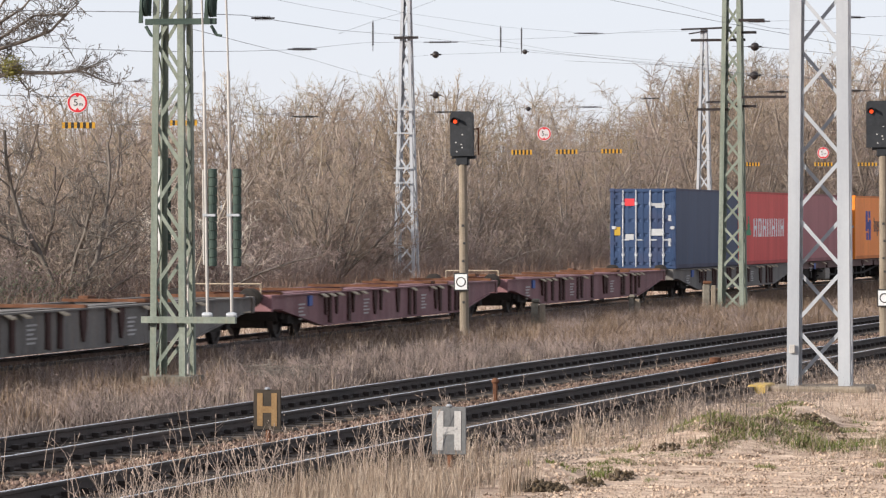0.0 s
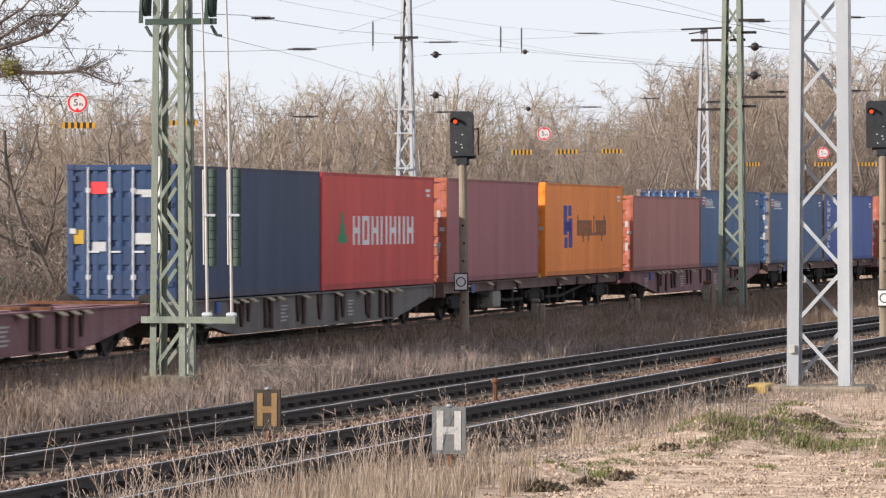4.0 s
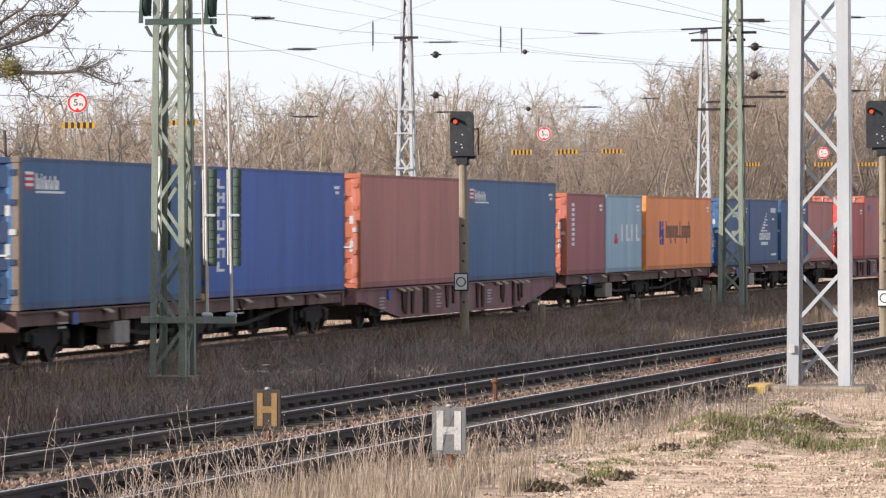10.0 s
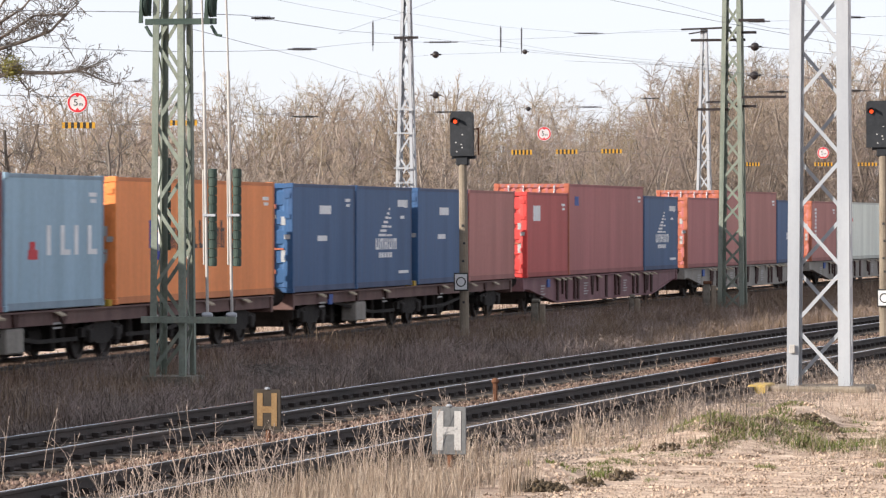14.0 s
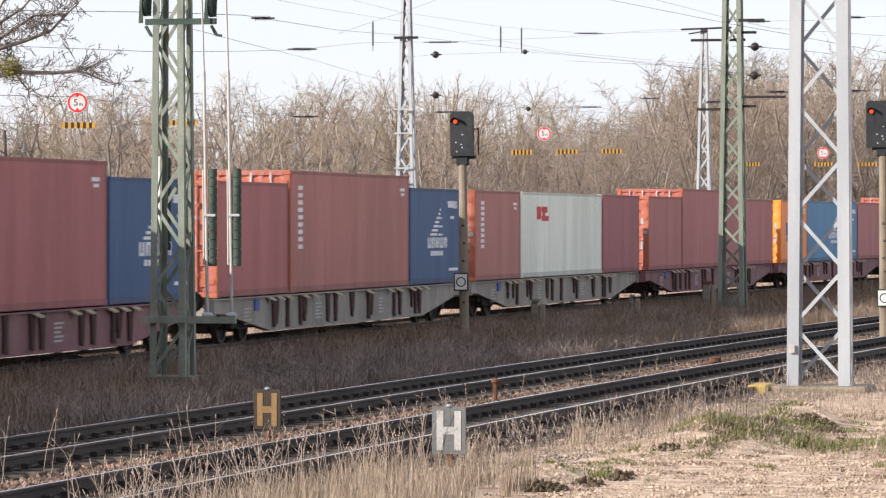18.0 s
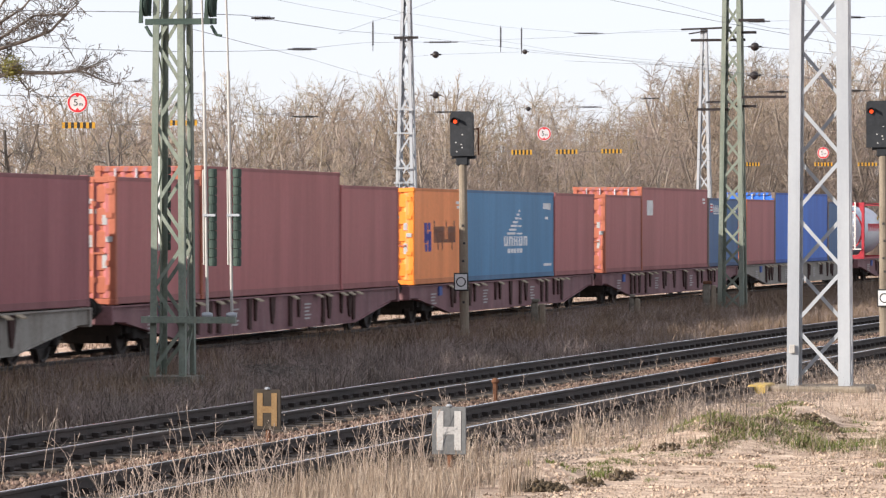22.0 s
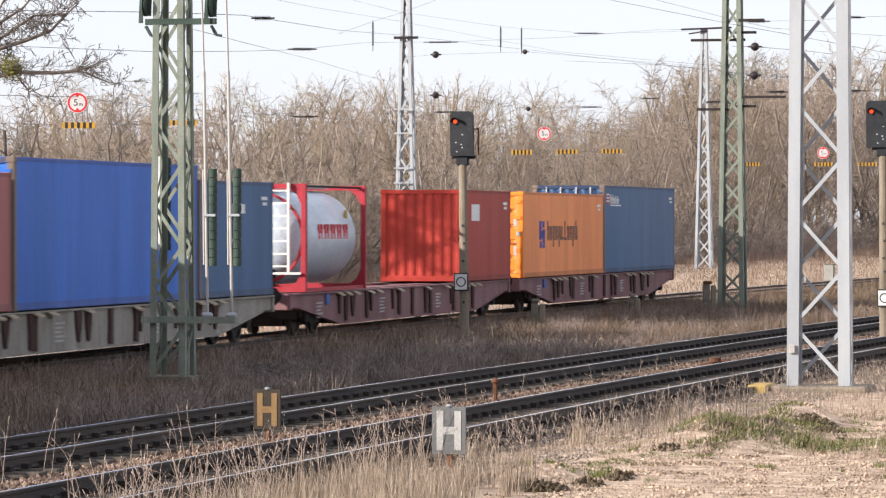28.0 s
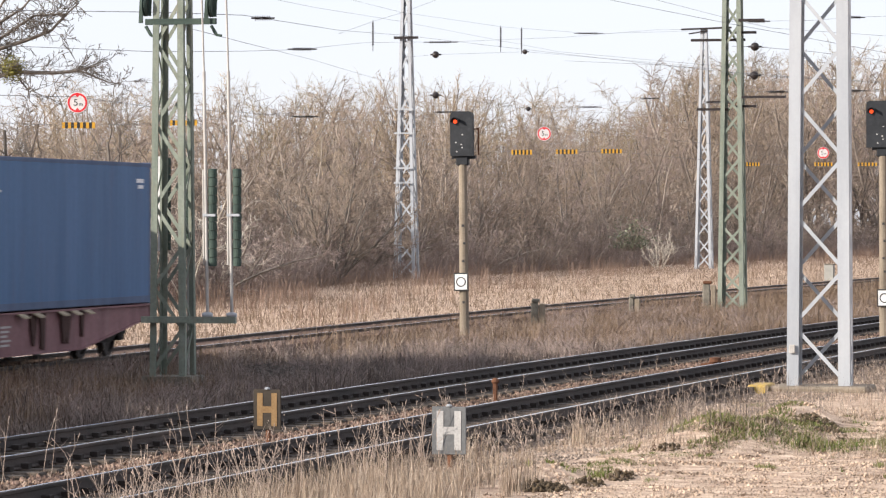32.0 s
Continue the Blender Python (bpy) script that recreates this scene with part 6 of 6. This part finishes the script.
def leafy(name, n, centre, size, leaf, label, category):
    """A low bush of small separate leaves on thin shoots."""
    bush_thing = thing(name, label, category, at=pose(*centre))
    shoots = Twigs()
    c = np.column_stack([nr_leaf.normal(0, size[0] / 2, n), nr_leaf.normal(0, size[1] / 2, n), np.abs(nr_leaf.normal(0, size[2] / 2, n)) + 0.1])
    for a in c[:: max(1, n // 120)]:
        shoots.rod((a[0] * 0.4, a[1] * 0.4, -0.05), tuple(a), 0.016, 0.008)
    u = nr_leaf.normal(0, 1, (n, 3))
    u /= np.linalg.norm(u, axis=1)[:, None]
    w = np.cross(u, nr_leaf.normal(0, 1, (n, 3)))
    w /= np.linalg.norm(w, axis=1)[:, None]
    v = np.stack([c - u * leaf, c + w * leaf * 0.45, c + u * leaf, c - w * leaf * 0.45], 1)
    f = (np.arange(n) * 4)[:, None, None] + np.array([[0, 1, 2], [0, 2, 3]])[None]
    part("stem", shoots.mesh("stem", BARK), None, bush_thing)
    part("leaves", bulk_mesh("leaves", v.reshape(-1, 3), f.reshape(-1, 3), LEAF), None, bush_thing, kind="stuff")


nr_leaf = np.random.default_rng(8)
leafy("bramble_bush", 1500, (-44.8, 131.0, -0.42), (2.2, 4.0, 1.5), 0.06, "low bramble bush with small dull green leaves", "shrub")
leafy("bramble_bush", 1100, (-44.0, 126.5, -0.42), (1.4, 3.0, 1.0), 0.05, "low bramble bush with small dull green leaves", "shrub")
leafy("evergreen_shrub", 700, (-44.2, 250.0, 1.0), (1.3, 1.3, 1.6), 0.10, "small evergreen shrub with olive-green leaves", "shrub")

# the old tree whose limbs reach in over the line
limbs, twigs = Twigs(), Twigs()
ro = random.Random(9)
root = Vector((-39.5, 101.6, -0.42))
crotch = root + Vector((0.25, 0.0, 5.2))
limbs.rod(root[:], crotch[:], 0.34, 0.24)
limbs.rod(crotch[:], (crotch + Vector((0.3, 0.1, 4.5)))[:], 0.24, 0.12)
OLD_LIMBS = [
    (0.10, [(-39.2, 101.8, 5.0), (-36.28, 102.56, 6.42), (-35.02, 102.84, 6.75), (-33.91, 103.09, 6.73), (-33.32, 103.23, 6.8), (-32.9, 103.32, 6.92)]),
    (0.03, [(-35.02, 102.84, 6.75), (-34.65, 102.92, 6.26), (-34.62, 102.93, 6.04)]),
    (0.03, [(-33.32, 103.23, 6.8), (-32.58, 103.39, 6.49), (-32.21, 103.48, 6.42)]),
    (0.10, [(-39.2, 101.8, 5.6), (-36.28, 102.56, 7.02), (-35.39, 102.76, 7.39), (-34.72, 102.91, 7.6), (-34.06, 103.07, 7.86), (-33.69, 103.15, 8.27), (-33.32, 103.24, 8.62)]),
    (0.08, [(-39.1, 101.9, 6.1), (-36.87, 102.43, 7.02), (-35.39, 102.76, 7.66), (-34.5, 102.97, 8.27), (-33.64, 103.16, 8.31)]),
    (0.08, [(-39.1, 101.9, 7.2), (-36.87, 102.43, 7.78), (-35.39, 102.77, 8.09), (-34.8, 102.9, 8.47), (-34.36, 103.01, 9.0)]),
    (0.07, [(-39.0, 101.9, 6.4), (-36.58, 102.5, 7.33), (-35.54, 102.74, 8.24), (-35.1, 102.84, 9.0)]),
]
for r, pts in OLD_LIMBS:
    for i, (a, b) in enumerate(zip(pts, pts[1:])):
        a, b = Vector(a), Vector(b)
        k = 1 - i / (len(pts) + 0.5)
        limbs.rod(a[:], b[:], r * k, r * (k - 0.12))
        for _ in range(5 if i else 2):
            c = a.lerp(b, ro.random())
            e = (Vector((ro.gauss(0.4, 0.8), ro.gauss(0, 0.6), ro.gauss(0.45, 0.6)))).normalized()
            grow(ro, limbs, twigs, c, e, ro.uniform(0.6, 1.5), 0.011, 2, 4, (1, 1, 1, 1), 0.7, 0.05, 0.13, (6, 4, 5, 4, 2))
old = thing("old_tree", "spreading bare old tree with mossy grey limbs", "tree")
part("trunk", limbs.mesh("trunk", OLD_BARK), None, old)
part("crown", twigs.mesh("crown", OLD_BARK), None, old)
MOSS = surface("yellow_moss", (0.20, 0.19, 0.05), (0.36, 0.33, 0.10), 4.0, 0.95, 0, 0.8)
moss = Twigs()
for _ in range(700):
    c = Vector((-35.1, 102.85, 6.85)) + Vector((ro.gauss(0, 0.16), ro.gauss(0, 0.12), ro.gauss(0, 0.14)))
    moss.tip(c[:], (c + Vector((ro.gauss(0, 0.10), ro.gauss(0, 0.1), ro.gauss(0, 0.10))))[:], 0.012)
part("moss_tuft", moss.mesh("moss_tuft", MOSS), None, old, "yellow-green tuft on a limb")


# ---- grass and stones ----
def straw(name, tones):
    m, nodes, links, b = shader(name, 0.85, 0, 0.2)
    geo = nodes.new("ShaderNodeNewGeometry")
    r = ramp_node(nodes, [(i / (len(tones) - 1), c) for i, c in enumerate(tones)])
    links.new(geo.outputs["Random Per Island"], r.inputs[0])
    n = noise_node(nodes, links, 0.35, 4.0)
    g = ramp_node(nodes, [(0.3, (0.70, 0.68, 0.66)), (0.7, (1.2, 1.2, 1.2))])
    links.new(n.outputs[0], g.inputs[0])
    links.new(mix_node(nodes, links, 1.0, r.outputs[0], g.outputs[0], "MULTIPLY"), b.inputs["Base Color"])
    return m


STRAW = straw("dry_straw", [(0.15, 0.110, 0.082), (0.34, 0.270, 0.205), (0.235, 0.178, 0.135), (0.47, 0.405, 0.335)])
HEATH = straw("grey_brown_stems", [(0.064, 0.051, 0.046), (0.17, 0.138, 0.120), (0.106, 0.085, 0.075), (0.32, 0.268, 0.235)])
SCRUB = straw("dark_scrub_stems", [(0.055, 0.042, 0.038), (0.125, 0.096, 0.083), (0.085, 0.064, 0.056), (0.20, 0.16, 0.135)])
RUSSET = straw("russet_stems", [(0.17, 0.112, 0.086), (0.255, 0.178, 0.138), (0.205, 0.138, 0.106), (0.31, 0.235, 0.182)])
TAN = straw("tan_meadow", [(0.155, 0.107, 0.074), (0.215, 0.155, 0.107), (0.13, 0.088, 0.062), (0.255, 0.19, 0.134)])
TURF = straw("winter_turf", [(0.055, 0.088, 0.018), (0.13, 0.14, 0.045), (0.20, 0.18, 0.085), (0.08, 0.115, 0.022)])
LITTER = straw("dry_litter", [(0.10, 0.068, 0.048), (0.30, 0.222, 0.165), (0.18, 0.128, 0.092), (0.52, 0.41, 0.315)])
WEED = bark("dead_weed_stems", [(0.27, 0.205, 0.17), (0.35, 0.28, 0.235)])
nr = np.random.default_rng(12)


def blades(name, xy, height, width, lean, material, label, zoff=-0.03, lumps=0.0, zf=None):
    """Bent tapering blades, each of two pieces."""
    n = len(xy)
    z = np.array([(zf or ground_z)(float(a), float(b)) for a, b in xy]) + zoff
    h = height * nr.uniform(0.45, 1.15, n)
    if lumps:
        h *= np.array([max(0.3, 1.0 + lumps * rough_field(float(a), float(b), 61, 1.1)) for a, b in xy])
    a = nr.uniform(0, 2 * np.pi, n)
    ln = lean * np.abs(nr.normal(0, 1, n)) * h
    w = width * nr.uniform(0.6, 1.3, n)
    side = np.stack([-np.sin(a), np.cos(a), np.zeros(n)], 1)
    way = np.stack([np.cos(a), np.sin(a), np.zeros(n)], 1)
    base = np.column_stack([xy, z])
    up = np.array([[0, 0, 1.0]])
    mid = base + way * (ln * 0.35)[:, None] + up * (h * 0.58)[:, None]
    tip = base + way * ln[:, None] + up * h[:, None]
    s = side * (w / 2)[:, None]
    v = np.stack([base - s, base + s, mid - s * 0.8, mid + s * 0.8, tip], 1)
    b = (np.arange(n) * 5)[:, None, None]
    f = b + np.array([[0, 1, 3], [0, 3, 2], [2, 3, 4]])[None]
    return tagged(new(name, bulk_mesh(name, v.reshape(-1, 3), f.reshape(-1, 3), material)), label, "grass", kind="stuff")


def scatter(n, x0, x1, y0, y1, keep, clump=0.0, power=1.0):
    """Points in a field, thinned by keep(x, y) and gathered in clumps."""
    y = y0 + (y1 - y0) * nr.random(n) ** power
    x = nr.uniform(x0, x1, n)
    if clump:
        k = max(1, n // 14)
        cy, cx = y[:k].copy(), x[:k].copy()
        pick = nr.integers(0, k, n)
        x, y = cx[pick] + nr.normal(0, clump, n), cy[pick] + nr.normal(0, clump, n)
    ok = np.array([keep(float(a), float(b)) for a, b in zip(x, y)], bool)
    return np.column_stack([x, y])[ok]


def between(x, y):
    return main_x(y) + 1.55 < x < second_x(y) - 1.6


def front(x, y):
    return x > third_x(y) + 1.5


def rough_field(x, y, seed, scale=0.45):
    return noise.noise(Vector((x * scale, y * scale * 0.45, seed))) + 0.5 * noise.noise(Vector((x * scale * 3, y * scale * 1.5, seed)))


def verge_z(x, y):
    """The verge, rising to the main line's ballast edge."""
    d = x - main_x(y)
    return -0.12 if d < 1.65 else -0.38 + 0.26 * max(0.0, 1 - (d - 1.65) / 0.6)


def tawny(x, y):
    """Where tawny grass stands among the grey-brown heath."""
    v = 0.55 if y > 96 else -0.35 if y > 70 else 0.1
    return v + 0.9 * rough_field(x, y, 53, 0.3) + 0.12 * (second_x(y) - 3.0 - x) > 0.25


pts = scatter(210000, -25.0, -10.0, 46, 190, lambda x, y: between(x, y) and rough_field(x, y, 21, 0.7) > -0.62, 0.0, 1.35)
gold = np.array([tawny(float(x), float(y)) for x, y in pts], bool)
blades("heath_stems", pts[~gold], 0.32, 0.010, 1.15, HEATH, "grey-brown heath stems between the tracks", lumps=0.9, zf=verge_z)
blades("tawny_grass", pts[gold], 0.40, 0.011, 0.95, TAN, "tawny dead grass between the tracks", lumps=0.8, zf=verge_z)
pts = scatter(26000, -25.0, -10.0, 46, 190, lambda x, y: between(x, y) and rough_field(x, y, 7, 0.8) > 0.12, 0.25, 1.2)
blades("dark_scrub", pts, 0.52, 0.011, 0.6, SCRUB, "low dark scrub between the tracks", lumps=0.6, zf=verge_z)
pts = scatter(16000, -25.0, -10.0, 48, 190, lambda x, y: between(x, y) and rough_field(x, y, 17, 0.8) > 0.1, 0.22, 1.2)
blades("straw_tufts", pts, 0.46, 0.012, 0.5, STRAW, "pale straw tufts between the tracks", lumps=0.5, zf=verge_z)
pts = scatter(90000, -54.0, -22.0, 95, 420, lambda x, y: edge_x(y) - 1 < x < main_x(y) - 1.7, 0.0, 1.5)
blades("tan_meadow", pts, 0.30, 0.015, 1.5, TAN, "tan dead grass before the wood", lumps=1.1)
pts = scatter(52000, -54.0, -26.0, 118, 420, lambda x, y: edge_x(y) - 2 < x < main_x(y) - 3 and rough_field(x, y, 31, 0.2) > 0.35 * (x - edge_x(y) - 6) / 8, 0.5, 1.4)
blades("reddish_stems", pts, 1.0, 0.014, 0.6, RUSSET, "reddish dead stems along the wood", lumps=0.7)

# low twiggy bushes in the verge
bushes = Twigs()
rv = random.Random(18)
for _ in range(700):
    y = 48 + 100 * rv.random() ** 1.3
    x = rv.uniform(main_x(y) + 1.9, second_x(y) - 1.9)
    size, base = rv.uniform(0.25, 0.6), Vector((x, y, verge_z(x, y) - 0.03))
    for _ in range(26):
        e = base + Vector((rv.gauss(0, 0.55), rv.gauss(0, 0.55), rv.uniform(0.3, 1.0))) * size
        bushes.tip(base[:], e[:], 0.006)
        for _ in range(2):
            b = base.lerp(e, rv.uniform(0.4, 0.95))
            bushes.tip(b[:], (b + Vector((rv.gauss(0, 0.2), rv.gauss(0, 0.2), rv.gauss(0.12, 0.16))) * size)[:], 0.004)
tagged(new("verge_bushes", bushes.mesh("verge_bushes", MAUVE_TWIG)), "low leafless twiggy bushes between the tracks", "undergrowth", kind="stuff")
heap = Twigs()
for _ in range(260):
    c = Vector((rv.gauss(0, 0.28), rv.gauss(0, 0.5), abs(rv.gauss(0, 0.09)) + 0.05))
    d = Vector((rv.gauss(0, 1), rv.gauss(0, 0.7), rv.gauss(0, 0.3))) * 0.2
    heap.rod((c - d)[:], (c + d)[:], 0.011, 0.006)
pile = tagged(new("brush_heap", heap.mesh("brush_heap", OLD_BARK)), "low heap of dark cut branches in the grass", "brushwood", kind="stuff")
pile.matrix_basis = pose(-20.1, 75.2, -0.34)


def tall_straw(x, y):
    d = x - third_x(y) - 1.2
    if d <= 0 or rough_field(x, y, 41, 1.1) < -0.35:
        return False
    return (y < 46.5 + 2.5 * noise.noise(Vector((x * 0.7, y * 0.3, 2))) and x < -9.2) or (d < 1.3 and y < 66 and rough_field(x, y, 4, 0.9) > 0.42)


pts = scatter(95000, -14.0, -7.0, 34, 80, tall_straw, 0.09, 1.4)
blades("tall_straw", pts, 0.48, 0.007, 0.34, STRAW, "tall pale dry grass in front of the tracks")
pts = scatter(60000, -11.5, -2.0, 40, 110, lambda x, y: front(x, y) and rough_field(x, y, 5, 0.5) > -0.12 and not (y < 53 and x > -9.0), 0.0, 1.1)
blades("short_dry_grass", pts, 0.17, 0.008, 0.9, STRAW, "short dry grass on the bank", lumps=0.7)
pts = scatter(16000, -12.0, -2.0, 52, 110, lambda x, y: front(x, y) and rough_field(x, y, 15, 0.6) > 0.0 and not (y < 60 and x > -7.6), 0.2, 1.1)
blades("bank_stems", pts, 0.42, 0.007, 0.45, HEATH, "thin grey-brown stems on the bank", lumps=0.7)
pts = scatter(30000, -10.5, -2.0, 40, 66, lambda x, y: front(x, y) and x > -9.6 and rough_field(x, y, 25, 2.2) > -0.1, 0.12, 1.0)
blades("path_litter", pts, 0.030, 0.016, 2.6, LITTER, "dry leaf and grass litter on the path", 0.0)

# branching dead weeds, some with seed heads
weeds = Twigs()
rw = random.Random(64)
for _ in range(760):
    y = 37 + 45 * rw.random() ** 1.6
    x = third_x(y) + 0.9 + abs(rw.gauss(0, 0.55)) if rw.random() < 0.72 else rw.uniform(second_x(y) - 4.0, second_x(y) - 1.8)
    if rw.random() < 0.12:
        x = rw.uniform(second_x(y) + 1.2, third_x(y) - 1.2)
    h = rw.uniform(0.35, 0.92)
    if y > 50:
        h *= 0.5
    p, d = Vector((x, y, -0.45)), Vector((rw.gauss(0, 0.12), rw.gauss(0, 0.12), 1.0))
    for i in range(4):
        d = (d + Vector((rw.gauss(0, 0.14), rw.gauss(0, 0.14), 0))).normalized()
        q = p + d * h / 4
        weeds.rod(p[:], q[:], 0.0049 - 0.0006 * i, 0.0043 - 0.0006 * i)
        for _ in range(1 if i > 1 else 0):
            e = p.lerp(q, rw.random())
            g = e + Vector((rw.gauss(0, 0.10), rw.gauss(0, 0.10), rw.uniform(0.06, 0.22)))
            weeds.tip(e[:], g[:], 0.0035)
            if i > 1 and rw.random() < 0.2:
                weeds.rod(g[:], (g + Vector((0, 0, 0.018)))[:], 0.008, 0.005)
        p = q
    weeds.rod(p[:], (p + d * 0.05)[:], 0.008, 0.004)
tagged(new("dead_weeds", weeds.mesh("dead_weeds", WEED)), "branching pale dead weeds beside the tracks", "weeds", kind="stuff")


def turf_keep(x, y):
    v = math.exp(-((x + 8.3) / 1.1) ** 2 - ((y - 57.5) / 3.0) ** 2) + 0.8 * math.exp(-((x + 6.3) / 1.5) ** 2 - ((y - 57) / 1.8) ** 2) + 0.38 * math.exp(-((x + 9.1) / 0.5) ** 2 - ((y - 50) / 2.5) ** 2)
    return front(x, y) and v + 0.55 * rough_field(x, y, 9, 1.6) > 0.27


pts = scatter(95000, -11.0, -3.0, 47, 68, turf_keep)
blades("green_turf", pts, 0.055, 0.014, 1.1, TURF, "short green winter turf on a low mound", -0.01, lumps=1.2)


pts = scatter(14000, -11.0, -3.0, 47, 68, turf_keep, 0.12)
blades("turf_tufts", pts, 0.085, 0.020, 1.0, TURF, "coarser tufts in the green turf", lumps=0.9)


def stones(name, n, x0, x1, y0, y1, size, keep, material, label, zf):
    """Loose broken stones: squeezed eight-faced lumps."""
    xy = scatter(n, x0, x1, y0, y1, keep, 0.0, 1.25)
    n = len(xy)
    z = np.array([zf(float(a), float(b)) for a, b in xy])
    c = np.column_stack([xy, z])
    dirs = np.array([[1, 0, 0], [-1, 0, 0], [0, 1, 0], [0, -1, 0], [0, 0, 1], [0, 0, -1.0]])
    v = c[:, None, :] + dirs[None] * (size * nr.uniform(0.4, 1.3, (n, 6, 1))) + nr.normal(0, size * 0.22, (n, 6, 3))
    f = (np.arange(n) * 6)[:, None, None] + np.array([[0, 2, 4], [2, 1, 4], [1, 3, 4], [3, 0, 4], [2, 0, 5], [1, 2, 5], [3, 1, 5], [0, 3, 5]])[None]
    return tagged(new(name, bulk_mesh(name, v.reshape(-1, 3), f.reshape(-1, 3), material)), label, "stones", kind="stuff")


def bed_z(x, y):
    return -0.325 + 0.02 * noise.noise(Vector((x * 2, y * 2, 1)))


stones("ballast_stones", 60000, -16.0, -7.0, 40, 120, 0.035, lambda x, y: second_x(y) + 0.85 < x < third_x(y) - 0.85, BALLAST, "reddish-brown broken ballast stones", bed_z)
stones("shoulder_stones", 90000, -14.0, -5.0, 40, 110, 0.026, lambda x, y: third_x(y) + 0.95 < x < third_x(y) + 2.9, GRAVEL, "brown stones on the ballast shoulder", lambda x, y: max(ground_z(x, y), -0.325 - 0.57 * max(0.0, x - third_x(y) - 1.25)))
pts = scatter(60000, -16.0, -7.0, 40, 110, lambda x, y: second_x(y) + 0.9 < x < third_x(y) + 0.65 and rough_field(x, y, 45, 1.4) > -0.25, 0.0, 1.3)
blades("ballast_litter", pts, 0.045, 0.020, 1.8, LITTER, "dry brown litter lying on the ballast", 0.0, zf=bed_z)
stones("bed_stones", 14000, -20.0, -7.0, 40, 110, 0.030, lambda x, y: abs(x - third_x(y)) < 0.62 or abs(x - second_x(y)) < 0.62, BALLAST, "brown stones between the rails", bed_z)
stones("main_ballast_stones", 24000, -28.0, -15.0, 70, 190, 0.036, lambda x, y: abs(x - main_x(y)) < 1.75 and abs(abs(x - main_x(y)) - 0.7535) > 0.1, BALLAST, "brown ballast stones of the main line", lambda x, y: -0.09)
stones("path_crumbs", 9000, -9.6, -2.0, 40, 66, 0.034, lambda x, y: front(x, y) and x > -9.4 and rough_field(x, y, 35, 1.8) > 0.0, EARTH, "crumbling clods of dry earth on the path", lambda x, y: ground_z(x, y) - 0.005)
stones("path_pebbles", 15000, -9.0, -3.0, 40, 60, 0.014, lambda x, y: front(x, y) and x > -9.5, PEBBLE, "small stones on the bare path", lambda x, y: ground_z(x, y))
SOIL = surface("dark_turned_soil", (0.06, 0.045, 0.028), (0.15, 0.11, 0.07), 5.0, 0.97, 0, 0.8)
CLODS = ((-8.45, 55.4, 0.25, 0.5), (-7.75, 59.6, 0.32, 0.8), (-7.4, 58.2, 0.2, 0.5), (-8.6, 47.9, 0.16, 0.5), (-9.15, 45.6, 0.34, 0.5), (-8.75, 46.6, 0.2, 0.4), (-8.9, 53.0, 0.18, 0.35), (-8.1, 57.5, 0.16, 0.4), (-6.9, 57.0, 0.2, 0.3))


def clod_keep(x, y):
    return any(((x - cx) / rx) ** 2 + ((y - cy) / ry) ** 2 < 1 for cx, cy, rx, ry in CLODS)


def clod_z(x, y):
    return ground_z(x, y) + max(0.0, *(0.10 * (1 - ((x - cx) / rx) ** 2 - ((y - cy) / ry) ** 2) for cx, cy, rx, ry in CLODS)) * random.random()


stones("soil_clods", 9000, -10.0, -7.0, 45, 62, 0.035, clod_keep, SOIL, "dark clods of turned soil", clod_z)


# ---- what moves ----
def spinning(u, a):
    """Rows for a wheelset in its bogie's space: it turns while it rolls past, and rests where it is out of sight."""
    r, rows, t = 0.46, [], 0.0
    while t <= 32.0001:
        y = u - run(t)
        if t == 0.0 or t > 31.98 or 64 < y < 200:
            rows.append((t, pose(0, a, r, math.degrees((200.0 - min(200.0, max(64.0, y))) / r) % 360.0)))
        t = round(t + 1 / 30, 5)
    return rows


def motions():
    for ob, u in MOVING:
        walk(ob, rolling(u))
    for ob, u, a in WHEELS:
        walk(ob, spinning(u, a))


motions()
